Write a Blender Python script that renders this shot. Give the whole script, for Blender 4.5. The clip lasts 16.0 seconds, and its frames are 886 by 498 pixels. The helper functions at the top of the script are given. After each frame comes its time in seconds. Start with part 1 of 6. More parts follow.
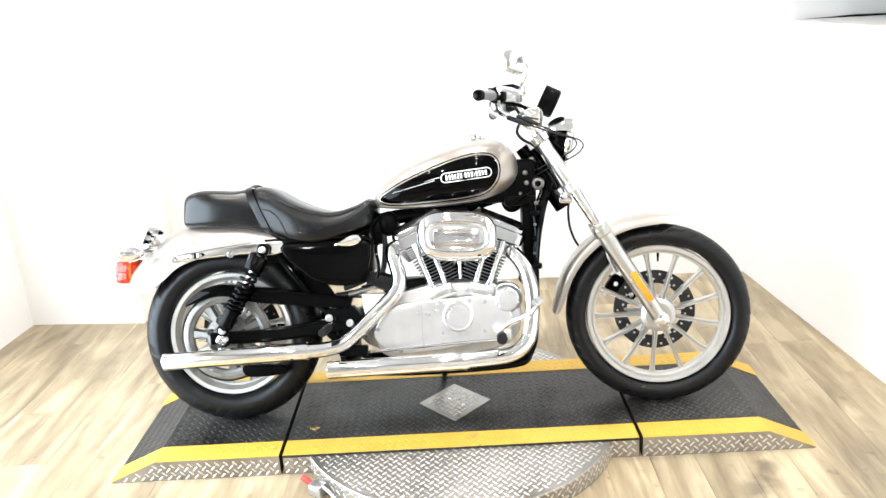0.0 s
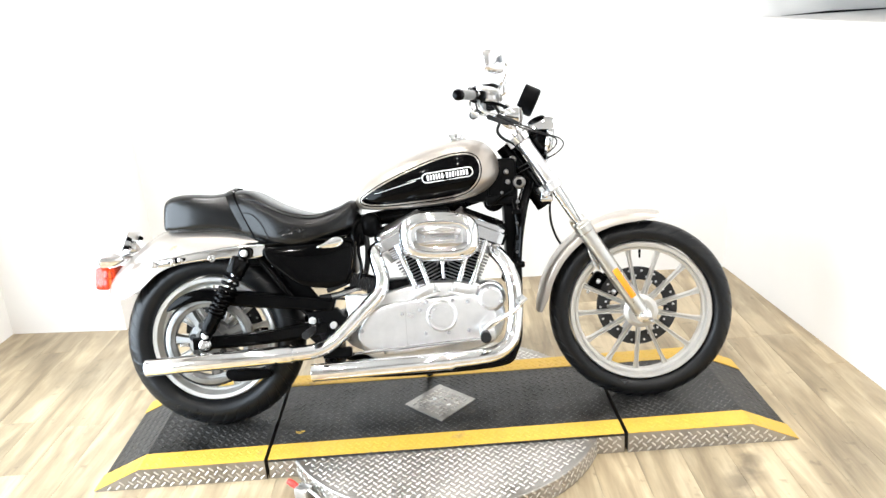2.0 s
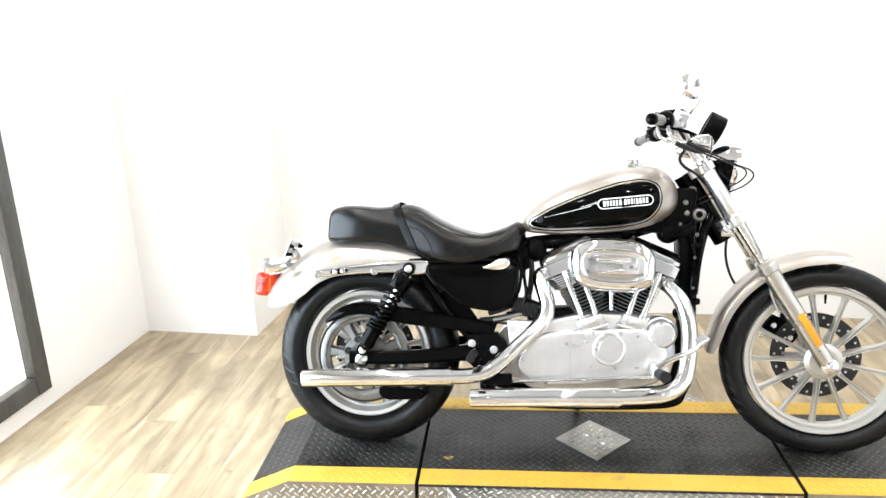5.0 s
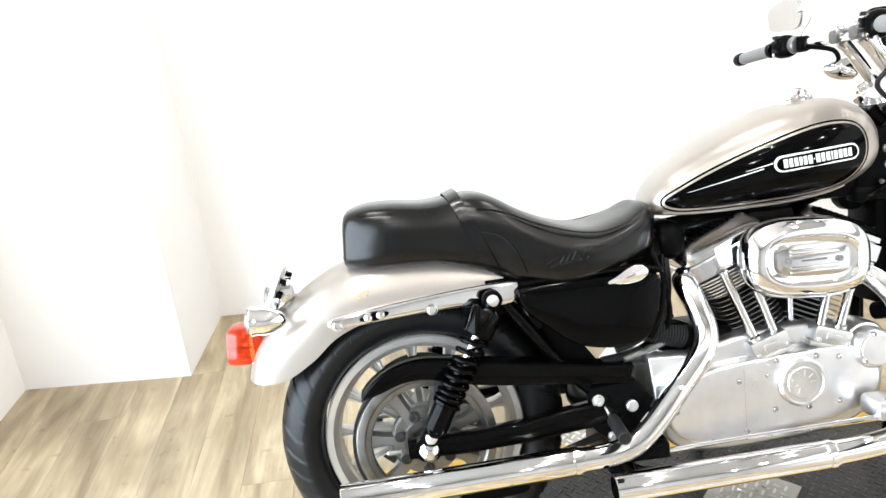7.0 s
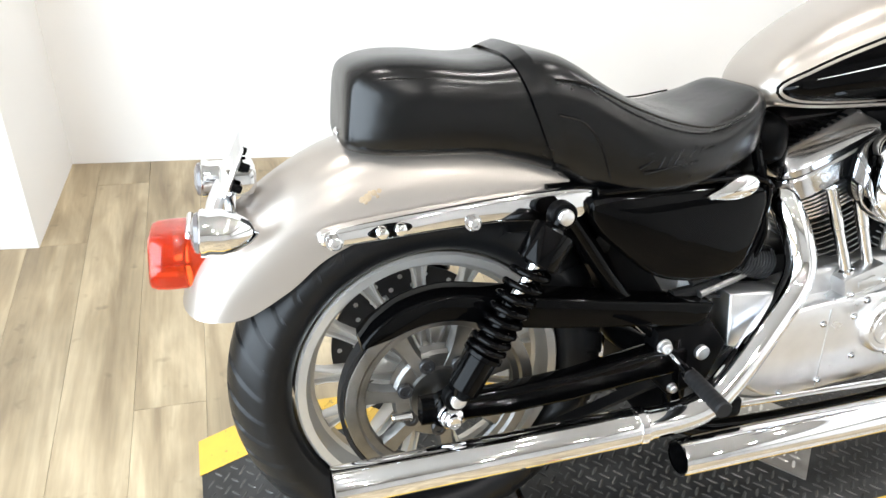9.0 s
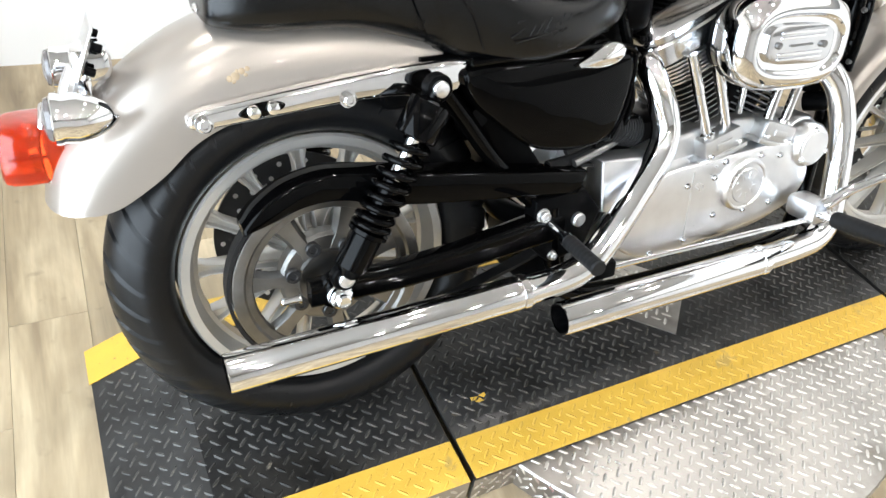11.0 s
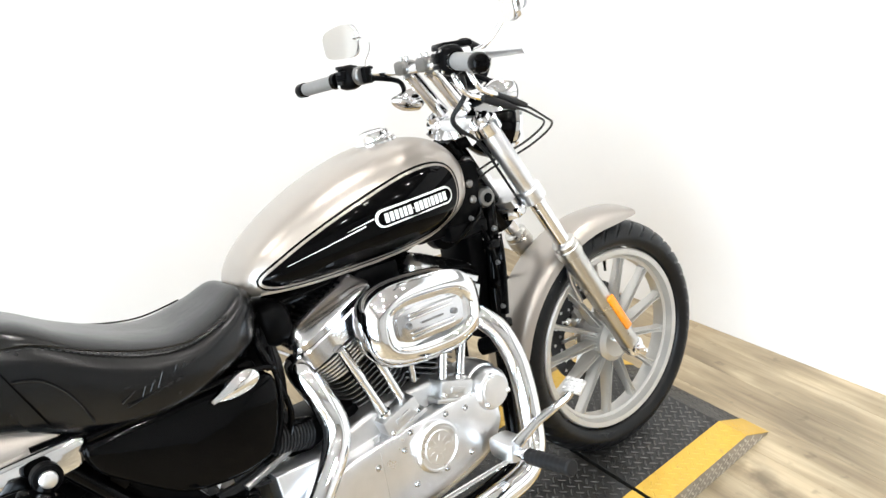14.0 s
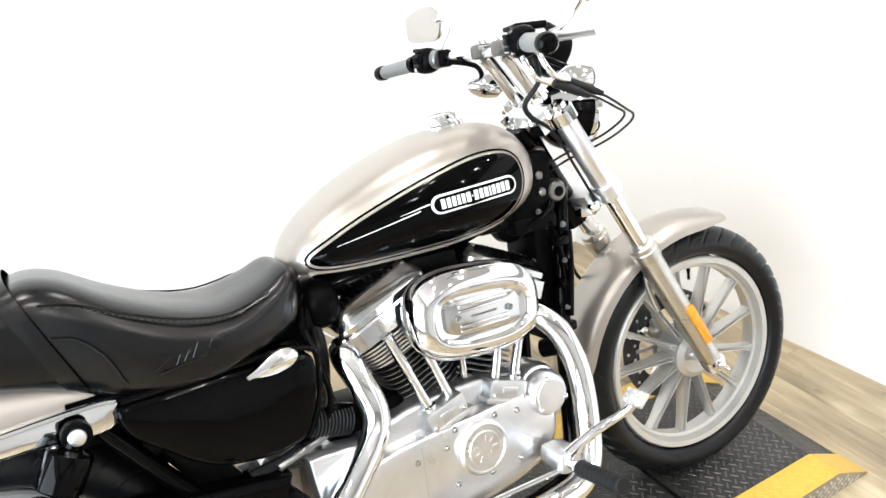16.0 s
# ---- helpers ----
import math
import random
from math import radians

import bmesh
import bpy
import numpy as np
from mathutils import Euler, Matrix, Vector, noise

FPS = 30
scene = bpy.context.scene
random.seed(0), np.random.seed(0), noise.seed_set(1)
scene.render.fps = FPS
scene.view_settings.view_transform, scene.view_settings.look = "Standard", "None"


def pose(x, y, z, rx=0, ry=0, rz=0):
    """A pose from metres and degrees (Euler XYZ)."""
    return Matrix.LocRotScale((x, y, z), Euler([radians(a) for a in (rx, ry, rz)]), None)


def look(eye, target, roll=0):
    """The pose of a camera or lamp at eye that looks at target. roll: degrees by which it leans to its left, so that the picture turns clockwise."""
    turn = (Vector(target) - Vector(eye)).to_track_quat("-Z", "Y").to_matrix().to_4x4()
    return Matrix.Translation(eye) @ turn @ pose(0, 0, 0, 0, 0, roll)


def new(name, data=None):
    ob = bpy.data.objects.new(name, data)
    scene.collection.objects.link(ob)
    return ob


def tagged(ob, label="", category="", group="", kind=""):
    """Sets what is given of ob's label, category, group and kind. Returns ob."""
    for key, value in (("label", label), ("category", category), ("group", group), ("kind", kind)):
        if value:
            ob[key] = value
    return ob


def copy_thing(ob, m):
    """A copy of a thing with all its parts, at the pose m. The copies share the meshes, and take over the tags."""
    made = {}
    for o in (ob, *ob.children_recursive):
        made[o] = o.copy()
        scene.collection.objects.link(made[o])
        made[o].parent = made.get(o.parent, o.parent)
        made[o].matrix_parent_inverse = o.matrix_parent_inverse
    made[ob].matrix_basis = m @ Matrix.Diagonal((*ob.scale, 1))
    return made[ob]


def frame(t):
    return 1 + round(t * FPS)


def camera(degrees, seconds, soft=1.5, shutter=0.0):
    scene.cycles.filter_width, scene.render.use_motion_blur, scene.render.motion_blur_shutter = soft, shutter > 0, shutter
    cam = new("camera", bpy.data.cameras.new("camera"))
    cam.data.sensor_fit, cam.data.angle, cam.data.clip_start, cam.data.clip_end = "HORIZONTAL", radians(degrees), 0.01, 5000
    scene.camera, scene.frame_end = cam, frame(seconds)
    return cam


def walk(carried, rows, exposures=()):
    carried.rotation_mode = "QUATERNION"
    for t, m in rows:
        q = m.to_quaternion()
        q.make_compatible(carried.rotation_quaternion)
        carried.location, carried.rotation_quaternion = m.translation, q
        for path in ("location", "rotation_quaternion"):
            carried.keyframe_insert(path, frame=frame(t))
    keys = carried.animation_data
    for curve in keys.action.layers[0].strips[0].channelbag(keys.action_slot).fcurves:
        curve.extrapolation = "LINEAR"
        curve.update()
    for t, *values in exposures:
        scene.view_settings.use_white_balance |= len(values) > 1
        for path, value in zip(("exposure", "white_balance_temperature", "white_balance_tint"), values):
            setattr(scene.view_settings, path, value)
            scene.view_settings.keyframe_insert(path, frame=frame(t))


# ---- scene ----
EXPOSURES = [(0, .36), (2, .32), (3.5, .16), (4.7, .2), (7, .15), (8.7, .02), (11, -.14), (12.5, -.08), (14.5, 0), (16, .1)]
cam = camera(61.9, 16.0)
PATH = [
    (0, (0.095, -2.367, 1.518), (0.038, -0.478, 0.864), -3.4),
    (0.5, (0.095, -2.368, 1.515), (0.026, -0.473, 0.879), -3.0),
    (1, (0.097, -2.363, 1.515), (0.04, -0.472, 0.867), -3.5),
    (1.5, (0.098, -2.369, 1.514), (0.064, -0.475, 0.871), -3.5),
    (2, (0.1, -2.369, 1.512), (0.086, -0.478, 0.86), -4.0),
    (2.5, (0.104, -2.365, 1.517), (0.121, -0.469, 0.88), -4.5),
    (3, (0.116, -2.369, 1.516), (0.146, -0.473, 0.88), -4.2),
    (3.5, (0.129, -2.374, 1.516), (0.147, -0.476, 0.885), -4.4),
    (4, (0.145, -2.381, 1.51), (0.063, -0.491, 0.861), -4.3),
    (4.5, (0.118, -2.34, 1.478), (-0.081, -0.444, 0.874), -0.2),
    (4.7, (-0.006, -2.334, 1.497), (-0.244, -0.434, 0.92), -1.5),
    (6.8, (-0.77, -1.434, 1.449), (-0.575, 0.405, 0.689), -2.8),
    (7, (-0.792, -1.319, 1.422), (-0.649, 0.514, 0.635), -4.7),
    (7.5, (-0.848, -1.051, 1.423), (-0.752, 0.782, 0.629), -1.6),
    (8, (-0.968, -0.883, 1.378), (-0.671, 0.881, 0.484), -0.3),
    (8.5, (-1.043, -0.783, 1.329), (-0.519, 0.863, 0.322), 3.6),
    (8.7, (-1.044, -0.766, 1.302), (-0.515, 0.833, 0.224), 5.1),
    (10.8, (-1.065, -0.769, 1.252), (-0.384, 0.546, -0.093), 10.8),
    (11, (-1.037, -0.803, 1.252), (-0.268, 0.476, -0.078), 9.9),
    (11.5, (-0.963, -0.831, 1.296), (-0.019, 0.443, 0.078), 6.9),
    (12, (-0.819, -0.893, 1.331), (0.188, 0.415, 0.203), 4.1),
    (12.5, (-0.729, -0.943, 1.372), (0.377, 0.365, 0.34), 2.2),
    (13, (-0.699, -0.95, 1.427), (0.497, 0.384, 0.538), -1.3),
    (13.5, (-0.697, -0.935, 1.442), (0.535, 0.416, 0.631), -0.3),
    (14, (-0.709, -0.942, 1.438), (0.488, 0.431, 0.612), 0.5),
    (14.5, (-0.71, -0.936, 1.429), (0.435, 0.463, 0.573), -1.4),
    (15, (-0.742, -0.921, 1.422), (0.34, 0.522, 0.557), -0.3),
    (15.5, (-0.736, -0.926, 1.407), (0.286, 0.532, 0.496), -1.6),
    (16, (-0.603, -0.956, 1.396), (0.362, 0.587, 0.566), 0.7),
]
walk(cam, [(t, look(eye, target, roll)) for t, eye, target, roll in PATH], exposures=EXPOSURES)

LAMP_W = 13.5
WINDOW_W = 125.0

# ---- world, lamps, exposure ----
world = bpy.data.worlds.new("world")
scene.world = world
world.use_nodes = True
wn = world.node_tree.nodes
wn["Background"].inputs[0].default_value = (0.9, 0.95, 1.0, 1)
wn["Background"].inputs[1].default_value = 0.3

CEIL = 2.9


def lamp(x, y, watts, size):
    data = bpy.data.lights.new("downlight_lamp", "AREA")
    data.shape, data.size, data.energy = "DISK", size, watts
    data.color = (1.0, 0.965, 0.925)
    ob = new("downlight_lamp", data)
    ob.matrix_basis = pose(x, y, CEIL - 0.03, 0, 0, 0)
    return ob


LIGHTS = [(x, y) for y in (0.55, -0.75, -2.1, -3.5) for x in (-1.35, 0.0, 1.25)]
for lx, ly in LIGHTS:
    lamp(lx, ly, LAMP_W, 0.085)


# daylight through the glazed door in the left wall
sky = bpy.data.lights.new("door_daylight", "AREA")
sky.shape, sky.size, sky.size_y, sky.energy = "RECTANGLE", 2.86, 1.86, WINDOW_W
sky.color = (0.64, 0.82, 1.0)
new("door_daylight", sky).matrix_basis = look((-2.262, -1.21, 1.13), (0.0, -1.32, 1.13))


# ---- materials ----
def material(name, color, rough=0.5, metal=0.0, coat=0.0, grain=0.0, grain_scale=60.0, bump=0.0, bump_scale=200.0,
             rough_var=0.0, spec=0.5, vary=0.0, stretch=(1, 1, 1), emit=0.0, alpha_glass=0.0, tint2=None, wear=None):
    m = bpy.data.materials.new(name)
    m.use_nodes = True
    nt = m.node_tree
    b = nt.nodes["Principled BSDF"]
    b.inputs["Base Color"].default_value = (*color, 1)
    b.inputs["Roughness"].default_value = rough
    b.inputs["Metallic"].default_value = metal
    b.inputs["Coat Weight"].default_value = coat
    b.inputs["Coat Roughness"].default_value = 0.04
    b.inputs["Specular IOR Level"].default_value = spec
    if alpha_glass:
        b.inputs["Transmission Weight"].default_value = alpha_glass
    co = nt.nodes.new("ShaderNodeTexCoord")
    mp = nt.nodes.new("ShaderNodeMapping")
    mp.inputs["Scale"].default_value = stretch
    nt.links.new(co.outputs["Object"], mp.inputs[0])
    if grain or tint2:
        n1 = nt.nodes.new("ShaderNodeTexNoise")
        n1.inputs["Scale"].default_value = grain_scale
        n1.inputs["Detail"].default_value = 6
        nt.links.new(mp.outputs[0], n1.inputs["Vector"])
        n2 = nt.nodes.new("ShaderNodeTexNoise")
        n2.inputs["Scale"].default_value = grain_scale * 0.12
        n2.inputs["Detail"].default_value = 3
        nt.links.new(mp.outputs[0], n2.inputs["Vector"])
        add = nt.nodes.new("ShaderNodeMath")
        add.operation = "ADD"
        nt.links.new(n1.outputs[0], add.inputs[0])
        nt.links.new(n2.outputs[0], add.inputs[1])
        ramp = nt.nodes.new("ShaderNodeMapRange")
        ramp.inputs["From Min"].default_value = 0.6
        ramp.inputs["From Max"].default_value = 1.4
        nt.links.new(add.outputs[0], ramp.inputs["Value"])
        mix = nt.nodes.new("ShaderNodeMix")
        mix.data_type = "RGBA"
        lo = [c * (1 - grain) for c in color]
        hi = [min(1, c * (1 + grain)) for c in color] if tint2 is None else tint2
        mix.inputs[6].default_value = (*lo, 1)
        mix.inputs[7].default_value = (*hi, 1)
        nt.links.new(ramp.outputs[0], mix.inputs[0])
        last = mix.outputs[2]
        if vary:
            oi = nt.nodes.new("ShaderNodeObjectInfo")
            hs = nt.nodes.new("ShaderNodeHueSaturation")
            mr = nt.nodes.new("ShaderNodeMapRange")
            mr.inputs["To Min"].default_value = 1 - vary
            mr.inputs["To Max"].default_value = 1 + vary
            nt.links.new(oi.outputs["Random"], mr.inputs["Value"])
            nt.links.new(mr.outputs[0], hs.inputs["Value"])
            nt.links.new(last, hs.inputs["Color"])
            last = hs.outputs[0]
        for colour, edge, scale in wear or ():
            n4 = nt.nodes.new("ShaderNodeTexNoise")
            n4.inputs["Scale"].default_value = scale
            n4.inputs["Detail"].default_value = 7
            n4.inputs["Roughness"].default_value = 0.62
            nt.links.new(co.outputs["Object"], n4.inputs["Vector"])
            cut = nt.nodes.new("ShaderNodeMapRange")
            cut.inputs["From Min"].default_value = edge
            cut.inputs["From Max"].default_value = edge + (0.06 if scale > 10 else 0.2)
            nt.links.new(n4.outputs[0], cut.inputs["Value"])
            worn = nt.nodes.new("ShaderNodeMix")
            worn.data_type = "RGBA"
            worn.inputs[7].default_value = (*colour, 1)
            nt.links.new(cut.outputs[0], worn.inputs[0])
            nt.links.new(last, worn.inputs[6])
            last = worn.outputs[2]
        nt.links.new(last, b.inputs["Base Color"])
        if rough_var:
            rr = nt.nodes.new("ShaderNodeMapRange")
            rr.inputs["To Min"].default_value = max(0.02, rough - rough_var)
            rr.inputs["To Max"].default_value = min(1, rough + rough_var)
            nt.links.new(ramp.outputs[0], rr.inputs["Value"])
            nt.links.new(rr.outputs[0], b.inputs["Roughness"])
    if bump:
        n3 = nt.nodes.new("ShaderNodeTexNoise")
        n3.inputs["Scale"].default_value = bump_scale
        n3.inputs["Detail"].default_value = 4
        nt.links.new(mp.outputs[0], n3.inputs["Vector"])
        bp = nt.nodes.new("ShaderNodeBump")
        bp.inputs["Strength"].default_value = bump
        bp.inputs["Distance"].default_value = 0.002
        nt.links.new(n3.outputs[0], bp.inputs["Height"])
        nt.links.new(bp.outputs[0], b.inputs["Normal"])
    if emit:
        b.inputs["Emission Color"].default_value = (1, 0.95, 0.88, 1)
        b.inputs["Emission Strength"].default_value = emit
    return m


CHROME = material("chrome", (0.84, 0.84, 0.85), 0.045, 1.0, grain=0.09, grain_scale=22, rough_var=0.03, bump=0.035, bump_scale=28)
ALLOY = material("polished_alloy", (0.78, 0.78, 0.79), 0.33, 1.0, grain=0.10, grain_scale=25, bump=0.08, bump_scale=300, rough_var=0.08)
CAST = material("cast_alloy", (0.58, 0.58, 0.58), 0.40, 1.0, grain=0.10, grain_scale=40, bump=0.2, bump_scale=350, rough_var=0.1)
FIN = material("dark_fin_alloy", (0.22, 0.22, 0.22), 0.36, 0.9, grain=0.2, grain_scale=40)
PULLEY = material("dull_pulley_alloy", (0.22, 0.215, 0.207), 0.36, 1.0, grain=0.35, grain_scale=26, bump=0.2, bump_scale=300, rough_var=0.1)
RIM = material("silver_wheel_paint", (0.555, 0.542, 0.515), 0.36, 0.68, grain=0.05, grain_scale=30, bump=0.05, bump_scale=400)
PEWTER = material("pewter_paint", (0.39, 0.353, 0.316), 0.32, 0.7, coat=0.35, grain=0.03, grain_scale=12)
BLACK = material("gloss_black", (0.0009, 0.0009, 0.0010), 0.05, 0.0, coat=0.0, spec=0.10, grain=0.3, grain_scale=20)
SATIN = material("satin_black", (0.0025, 0.0025, 0.0027), 0.30, 0.0, spec=0.035, grain=0.3, grain_scale=60, bump=0.1, bump_scale=300)
RUBBER = material("tyre_rubber", (0.0048, 0.0050, 0.0055), 0.33, 0.0, spec=0.24, grain=0.25, grain_scale=60, bump=0.15, bump_scale=500, rough_var=0.08)
PEG_RUBBER = material("peg_rubber", (0.012, 0.012, 0.0125), 0.5, 0.0, spec=0.15, grain=0.15, grain_scale=80)
SOFT_RUBBER = material("grip_rubber", (0.008, 0.008, 0.0085), 0.5, 0.0, spec=0.25, grain=0.2, grain_scale=80, bump=0.2, bump_scale=600)
SLIDER = material("satin_fork_alloy", (0.56, 0.545, 0.515), 0.30, 1.0, grain=0.10, grain_scale=25, bump=0.06, bump_scale=300, rough_var=0.06)
POLISH = material("bright_polished_alloy", (0.60, 0.60, 0.61), 0.14, 1.0, grain=0.08, grain_scale=30, bump=0.04, bump_scale=200, rough_var=0.06)
GREY_RUBBER = material("grey_grip", (0.22, 0.22, 0.22), 0.42, 0.3, grain=0.1, grain_scale=80)
LEATHER = material("black_leather", (0.0012, 0.0013, 0.0015), 0.24, 0.0, spec=0.36, grain=0.2, grain_scale=30, bump=0.42, bump_scale=26, rough_var=0.04)
THREAD = material("grey_thread", (0.012, 0.012, 0.0125), 0.7, grain=0.2, grain_scale=200)
RED = material("red_lens", (0.75, 0.055, 0.010), 0.07, 0.0, grain=0.1, grain_scale=120, alpha_glass=0.75)
AMBER = material("amber_reflector", (0.84, 0.265, 0.01), 0.2, 0.0, coat=0.5, grain=0.15, grain_scale=150)
WHITE_MARK = material("white_enamel", (0.75, 0.75, 0.73), 0.4, 0.0, grain=0.05)
GLASS = material("clear_glass", (0.95, 0.97, 0.98), 0.03, 0.0, alpha_glass=0.9)
MIRROR = material("mirror_glass", (0.80, 0.80, 0.79), 0.10, 1.0, grain=0.02)
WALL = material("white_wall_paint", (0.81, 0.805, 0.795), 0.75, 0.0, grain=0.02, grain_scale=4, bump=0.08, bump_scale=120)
# for unseen walls: darker than WALL to dim what the bright metal reflects
WALL_UNSEEN = material("unseen_wall_tone", (0.62, 0.62, 0.615), 0.8, 0.0, grain=0.1, grain_scale=3, bump=0.08, bump_scale=120)
CEILING = material("ceiling_paint", (0.36, 0.345, 0.325), 0.85, 0.0, grain=0.03, grain_scale=5)
PLATE_DARK = material("dark_tread_plate", (0.030, 0.0295, 0.029), 0.40, 0.3, grain=0.45, grain_scale=14, bump=0.2, bump_scale=90, rough_var=0.12,
                      wear=[((0.080, 0.074, 0.062), 0.55, 5.0), ((0.005, 0.005, 0.005), 0.48, 5.0), ((0.085, 0.07, 0.05), 0.66, 34.0)])
# lighter than the deck: wear, plus the bars' highlights put into the colour
PLATE_WORN_LIT = material("worn_highlit_tread_bars", (0.072, 0.070, 0.066), 0.36, 0.5, grain=0.5, grain_scale=12, rough_var=0.1, wear=[((0.009, 0.009, 0.009), 0.47, 5.0), ((0.13, 0.12, 0.10), 0.62, 26.0)])
PLATE_BARE = material("bare_tread_plate", (0.38, 0.36, 0.335), 0.36, 0.88, grain=0.30, grain_scale=7, bump=0.15, bump_scale=120, rough_var=0.12,
                      wear=[((0.19, 0.175, 0.15), 0.56, 5.0), ((0.05, 0.045, 0.04), 0.69, 30.0)])
# same metal as PLATE_BARE, coloured brighter for the light the raised bars catch
PLATE_SHINE = material("highlit_bare_tread_bars", (0.66, 0.64, 0.61), 0.30, 0.85, grain=0.12, grain_scale=20, rough_var=0.08)
DISC_STEEL = material("dark_disc_steel", (0.045, 0.045, 0.047), 0.35, 0.7, grain=0.2, grain_scale=30)
YELLOW = material("safety_yellow_paint", (0.57, 0.353, 0.048), 0.45, 0.0, grain=0.10, grain_scale=25, bump=0.15, bump_scale=200, rough_var=0.1,
                  wear=[((0.43, 0.29, 0.07), 0.60, 12.0), ((0.10, 0.085, 0.06), 0.66, 55.0)])
FRAME_WOOD = material("dark_frame_wood", (0.06, 0.06, 0.058), 0.5, 0.0, grain=0.5, grain_scale=30, stretch=(6, 6, 1))
SMOKE = material("smoked_lens", (0.10, 0.09, 0.09), 0.1, 0.0, coat=0.6, grain=0.1)
RUST = material("rust_stain", (0.36, 0.28, 0.19), 0.5, 0.3, grain=0.3, grain_scale=120)
RED_PLASTIC = material("red_knob", (0.7, 0.04, 0.03), 0.35, 0.0, grain=0.1)
SKY_PANE = material("bright_daylight", (0.9, 0.95, 1.0), 0.5, 0.0, emit=2.0)
LED = material("lamp_diffuser", (0.9, 0.9, 0.9), 0.4, 0.0, emit=6.0)


def wood_material():
    m = bpy.data.materials.new("oak_laminate")
    m.use_nodes = True
    nt = m.node_tree
    b = nt.nodes["Principled BSDF"]
    co = nt.nodes.new("ShaderNodeTexCoord")
    oi = nt.nodes.new("ShaderNodeObjectInfo")
    geo = nt.nodes.new("ShaderNodeNewGeometry")
    add = nt.nodes.new("ShaderNodeMath")
    nt.links.new(oi.outputs["Random"], add.inputs[0])
    nt.links.new(geo.outputs["Random Per Island"], add.inputs[1])
    off = nt.nodes.new("ShaderNodeMath")
    off.operation = "MULTIPLY"
    off.inputs[1].default_value = 37.0
    nt.links.new(add.outputs[0], off.inputs[0])
    vadd = nt.nodes.new("ShaderNodeVectorMath")
    nt.links.new(co.outputs["Object"], vadd.inputs[0])
    nt.links.new(off.outputs[0], vadd.inputs[1])
    mp = nt.nodes.new("ShaderNodeMapping")
    mp.inputs["Scale"].default_value = (7, 1.1, 7)
    nt.links.new(vadd.outputs[0], mp.inputs[0])
    n1 = nt.nodes.new("ShaderNodeTexNoise")
    n1.inputs["Scale"].default_value = 1.6
    n1.inputs["Detail"].default_value = 5
    n1.inputs["Distortion"].default_value = 0.9
    nt.links.new(mp.outputs[0], n1.inputs["Vector"])
    mp2 = nt.nodes.new("ShaderNodeMapping")
    mp2.inputs["Scale"].default_value = (70, 5, 70)
    nt.links.new(vadd.outputs[0], mp2.inputs[0])
    n2 = nt.nodes.new("ShaderNodeTexNoise")
    n2.inputs["Scale"].default_value = 1.5
    n2.inputs["Detail"].default_value = 6
    nt.links.new(mp2.outputs[0], n2.inputs["Vector"])
    n3 = nt.nodes.new("ShaderNodeTexNoise")
    n3.inputs["Scale"].default_value = 19
    n3.inputs["Detail"].default_value = 2
    nt.links.new(vadd.outputs[0], n3.inputs["Vector"])
    ramp = nt.nodes.new("ShaderNodeValToRGB")
    e = ramp.color_ramp.elements
    e[0].position, e[0].color = 0.30, (0.225, 0.172, 0.107, 1)
    e[1].position, e[1].color = 0.66, (0.492, 0.402, 0.266, 1)
    mid = e.new(0.5)
    mid.color = (0.362, 0.287, 0.182, 1)
    nt.links.new(n1.outputs[0], ramp.inputs[0])
    mix = nt.nodes.new("ShaderNodeMix")
    mix.data_type = "RGBA"
    mix.blend_type = "MULTIPLY"
    mix.inputs[0].default_value = 0.5
    fine = nt.nodes.new("ShaderNodeMapRange")
    fine.inputs["From Min"].default_value = 0.3
    fine.inputs["From Max"].default_value = 0.65
    fine.inputs["To Min"].default_value = 0.78
    fine.inputs["To Max"].default_value = 1.1
    nt.links.new(n2.outputs[0], fine.inputs["Value"])
    nt.links.new(ramp.outputs[0], mix.inputs[6])
    nt.links.new(fine.outputs[0], mix.inputs[7])
    knot = nt.nodes.new("ShaderNodeMapRange")
    knot.inputs["From Min"].default_value = 0.665
    knot.inputs["From Max"].default_value = 0.80
    knot.inputs["To Min"].default_value = 1.0
    knot.inputs["To Max"].default_value = 0.6
    nt.links.new(n3.outputs[0], knot.inputs["Value"])
    mixk = nt.nodes.new("ShaderNodeMix")
    mixk.data_type = "RGBA"
    mixk.blend_type = "MULTIPLY"
    mixk.inputs[0].default_value = 1.0
    nt.links.new(mix.outputs[2], mixk.inputs[6])
    nt.links.new(knot.outputs[0], mixk.inputs[7])
    hs = nt.nodes.new("ShaderNodeHueSaturation")
    val = nt.nodes.new("ShaderNodeMapRange")
    val.inputs["From Max"].default_value = 1.0
    val.inputs["To Min"].default_value = 0.84
    val.inputs["To Max"].default_value = 1.10
    frac = nt.nodes.new("ShaderNodeMath")
    frac.operation = "FRACT"
    nt.links.new(off.outputs[0], frac.inputs[0])
    nt.links.new(frac.outputs[0], val.inputs["Value"])
    nt.links.new(val.outputs[0], hs.inputs["Value"])
    nt.links.new(mixk.outputs[2], hs.inputs["Color"])

    def node(kind, **sockets):
        n = nt.nodes.new(kind)
        for key, v in sockets.items():
            n.inputs[key.replace("_", " ")].default_value = v
        return n

    # broad dirt over the boards
    dirt = node("ShaderNodeTexNoise", Scale=2.6, Detail=5)
    nt.links.new(geo.outputs["Position"], dirt.inputs["Vector"])
    level = node("ShaderNodeMapRange", From_Min=0.36, From_Max=0.62, To_Min=0.80, To_Max=1.06)
    nt.links.new(dirt.outputs[0], level.inputs["Value"])
    soiled = nt.nodes.new("ShaderNodeMix")
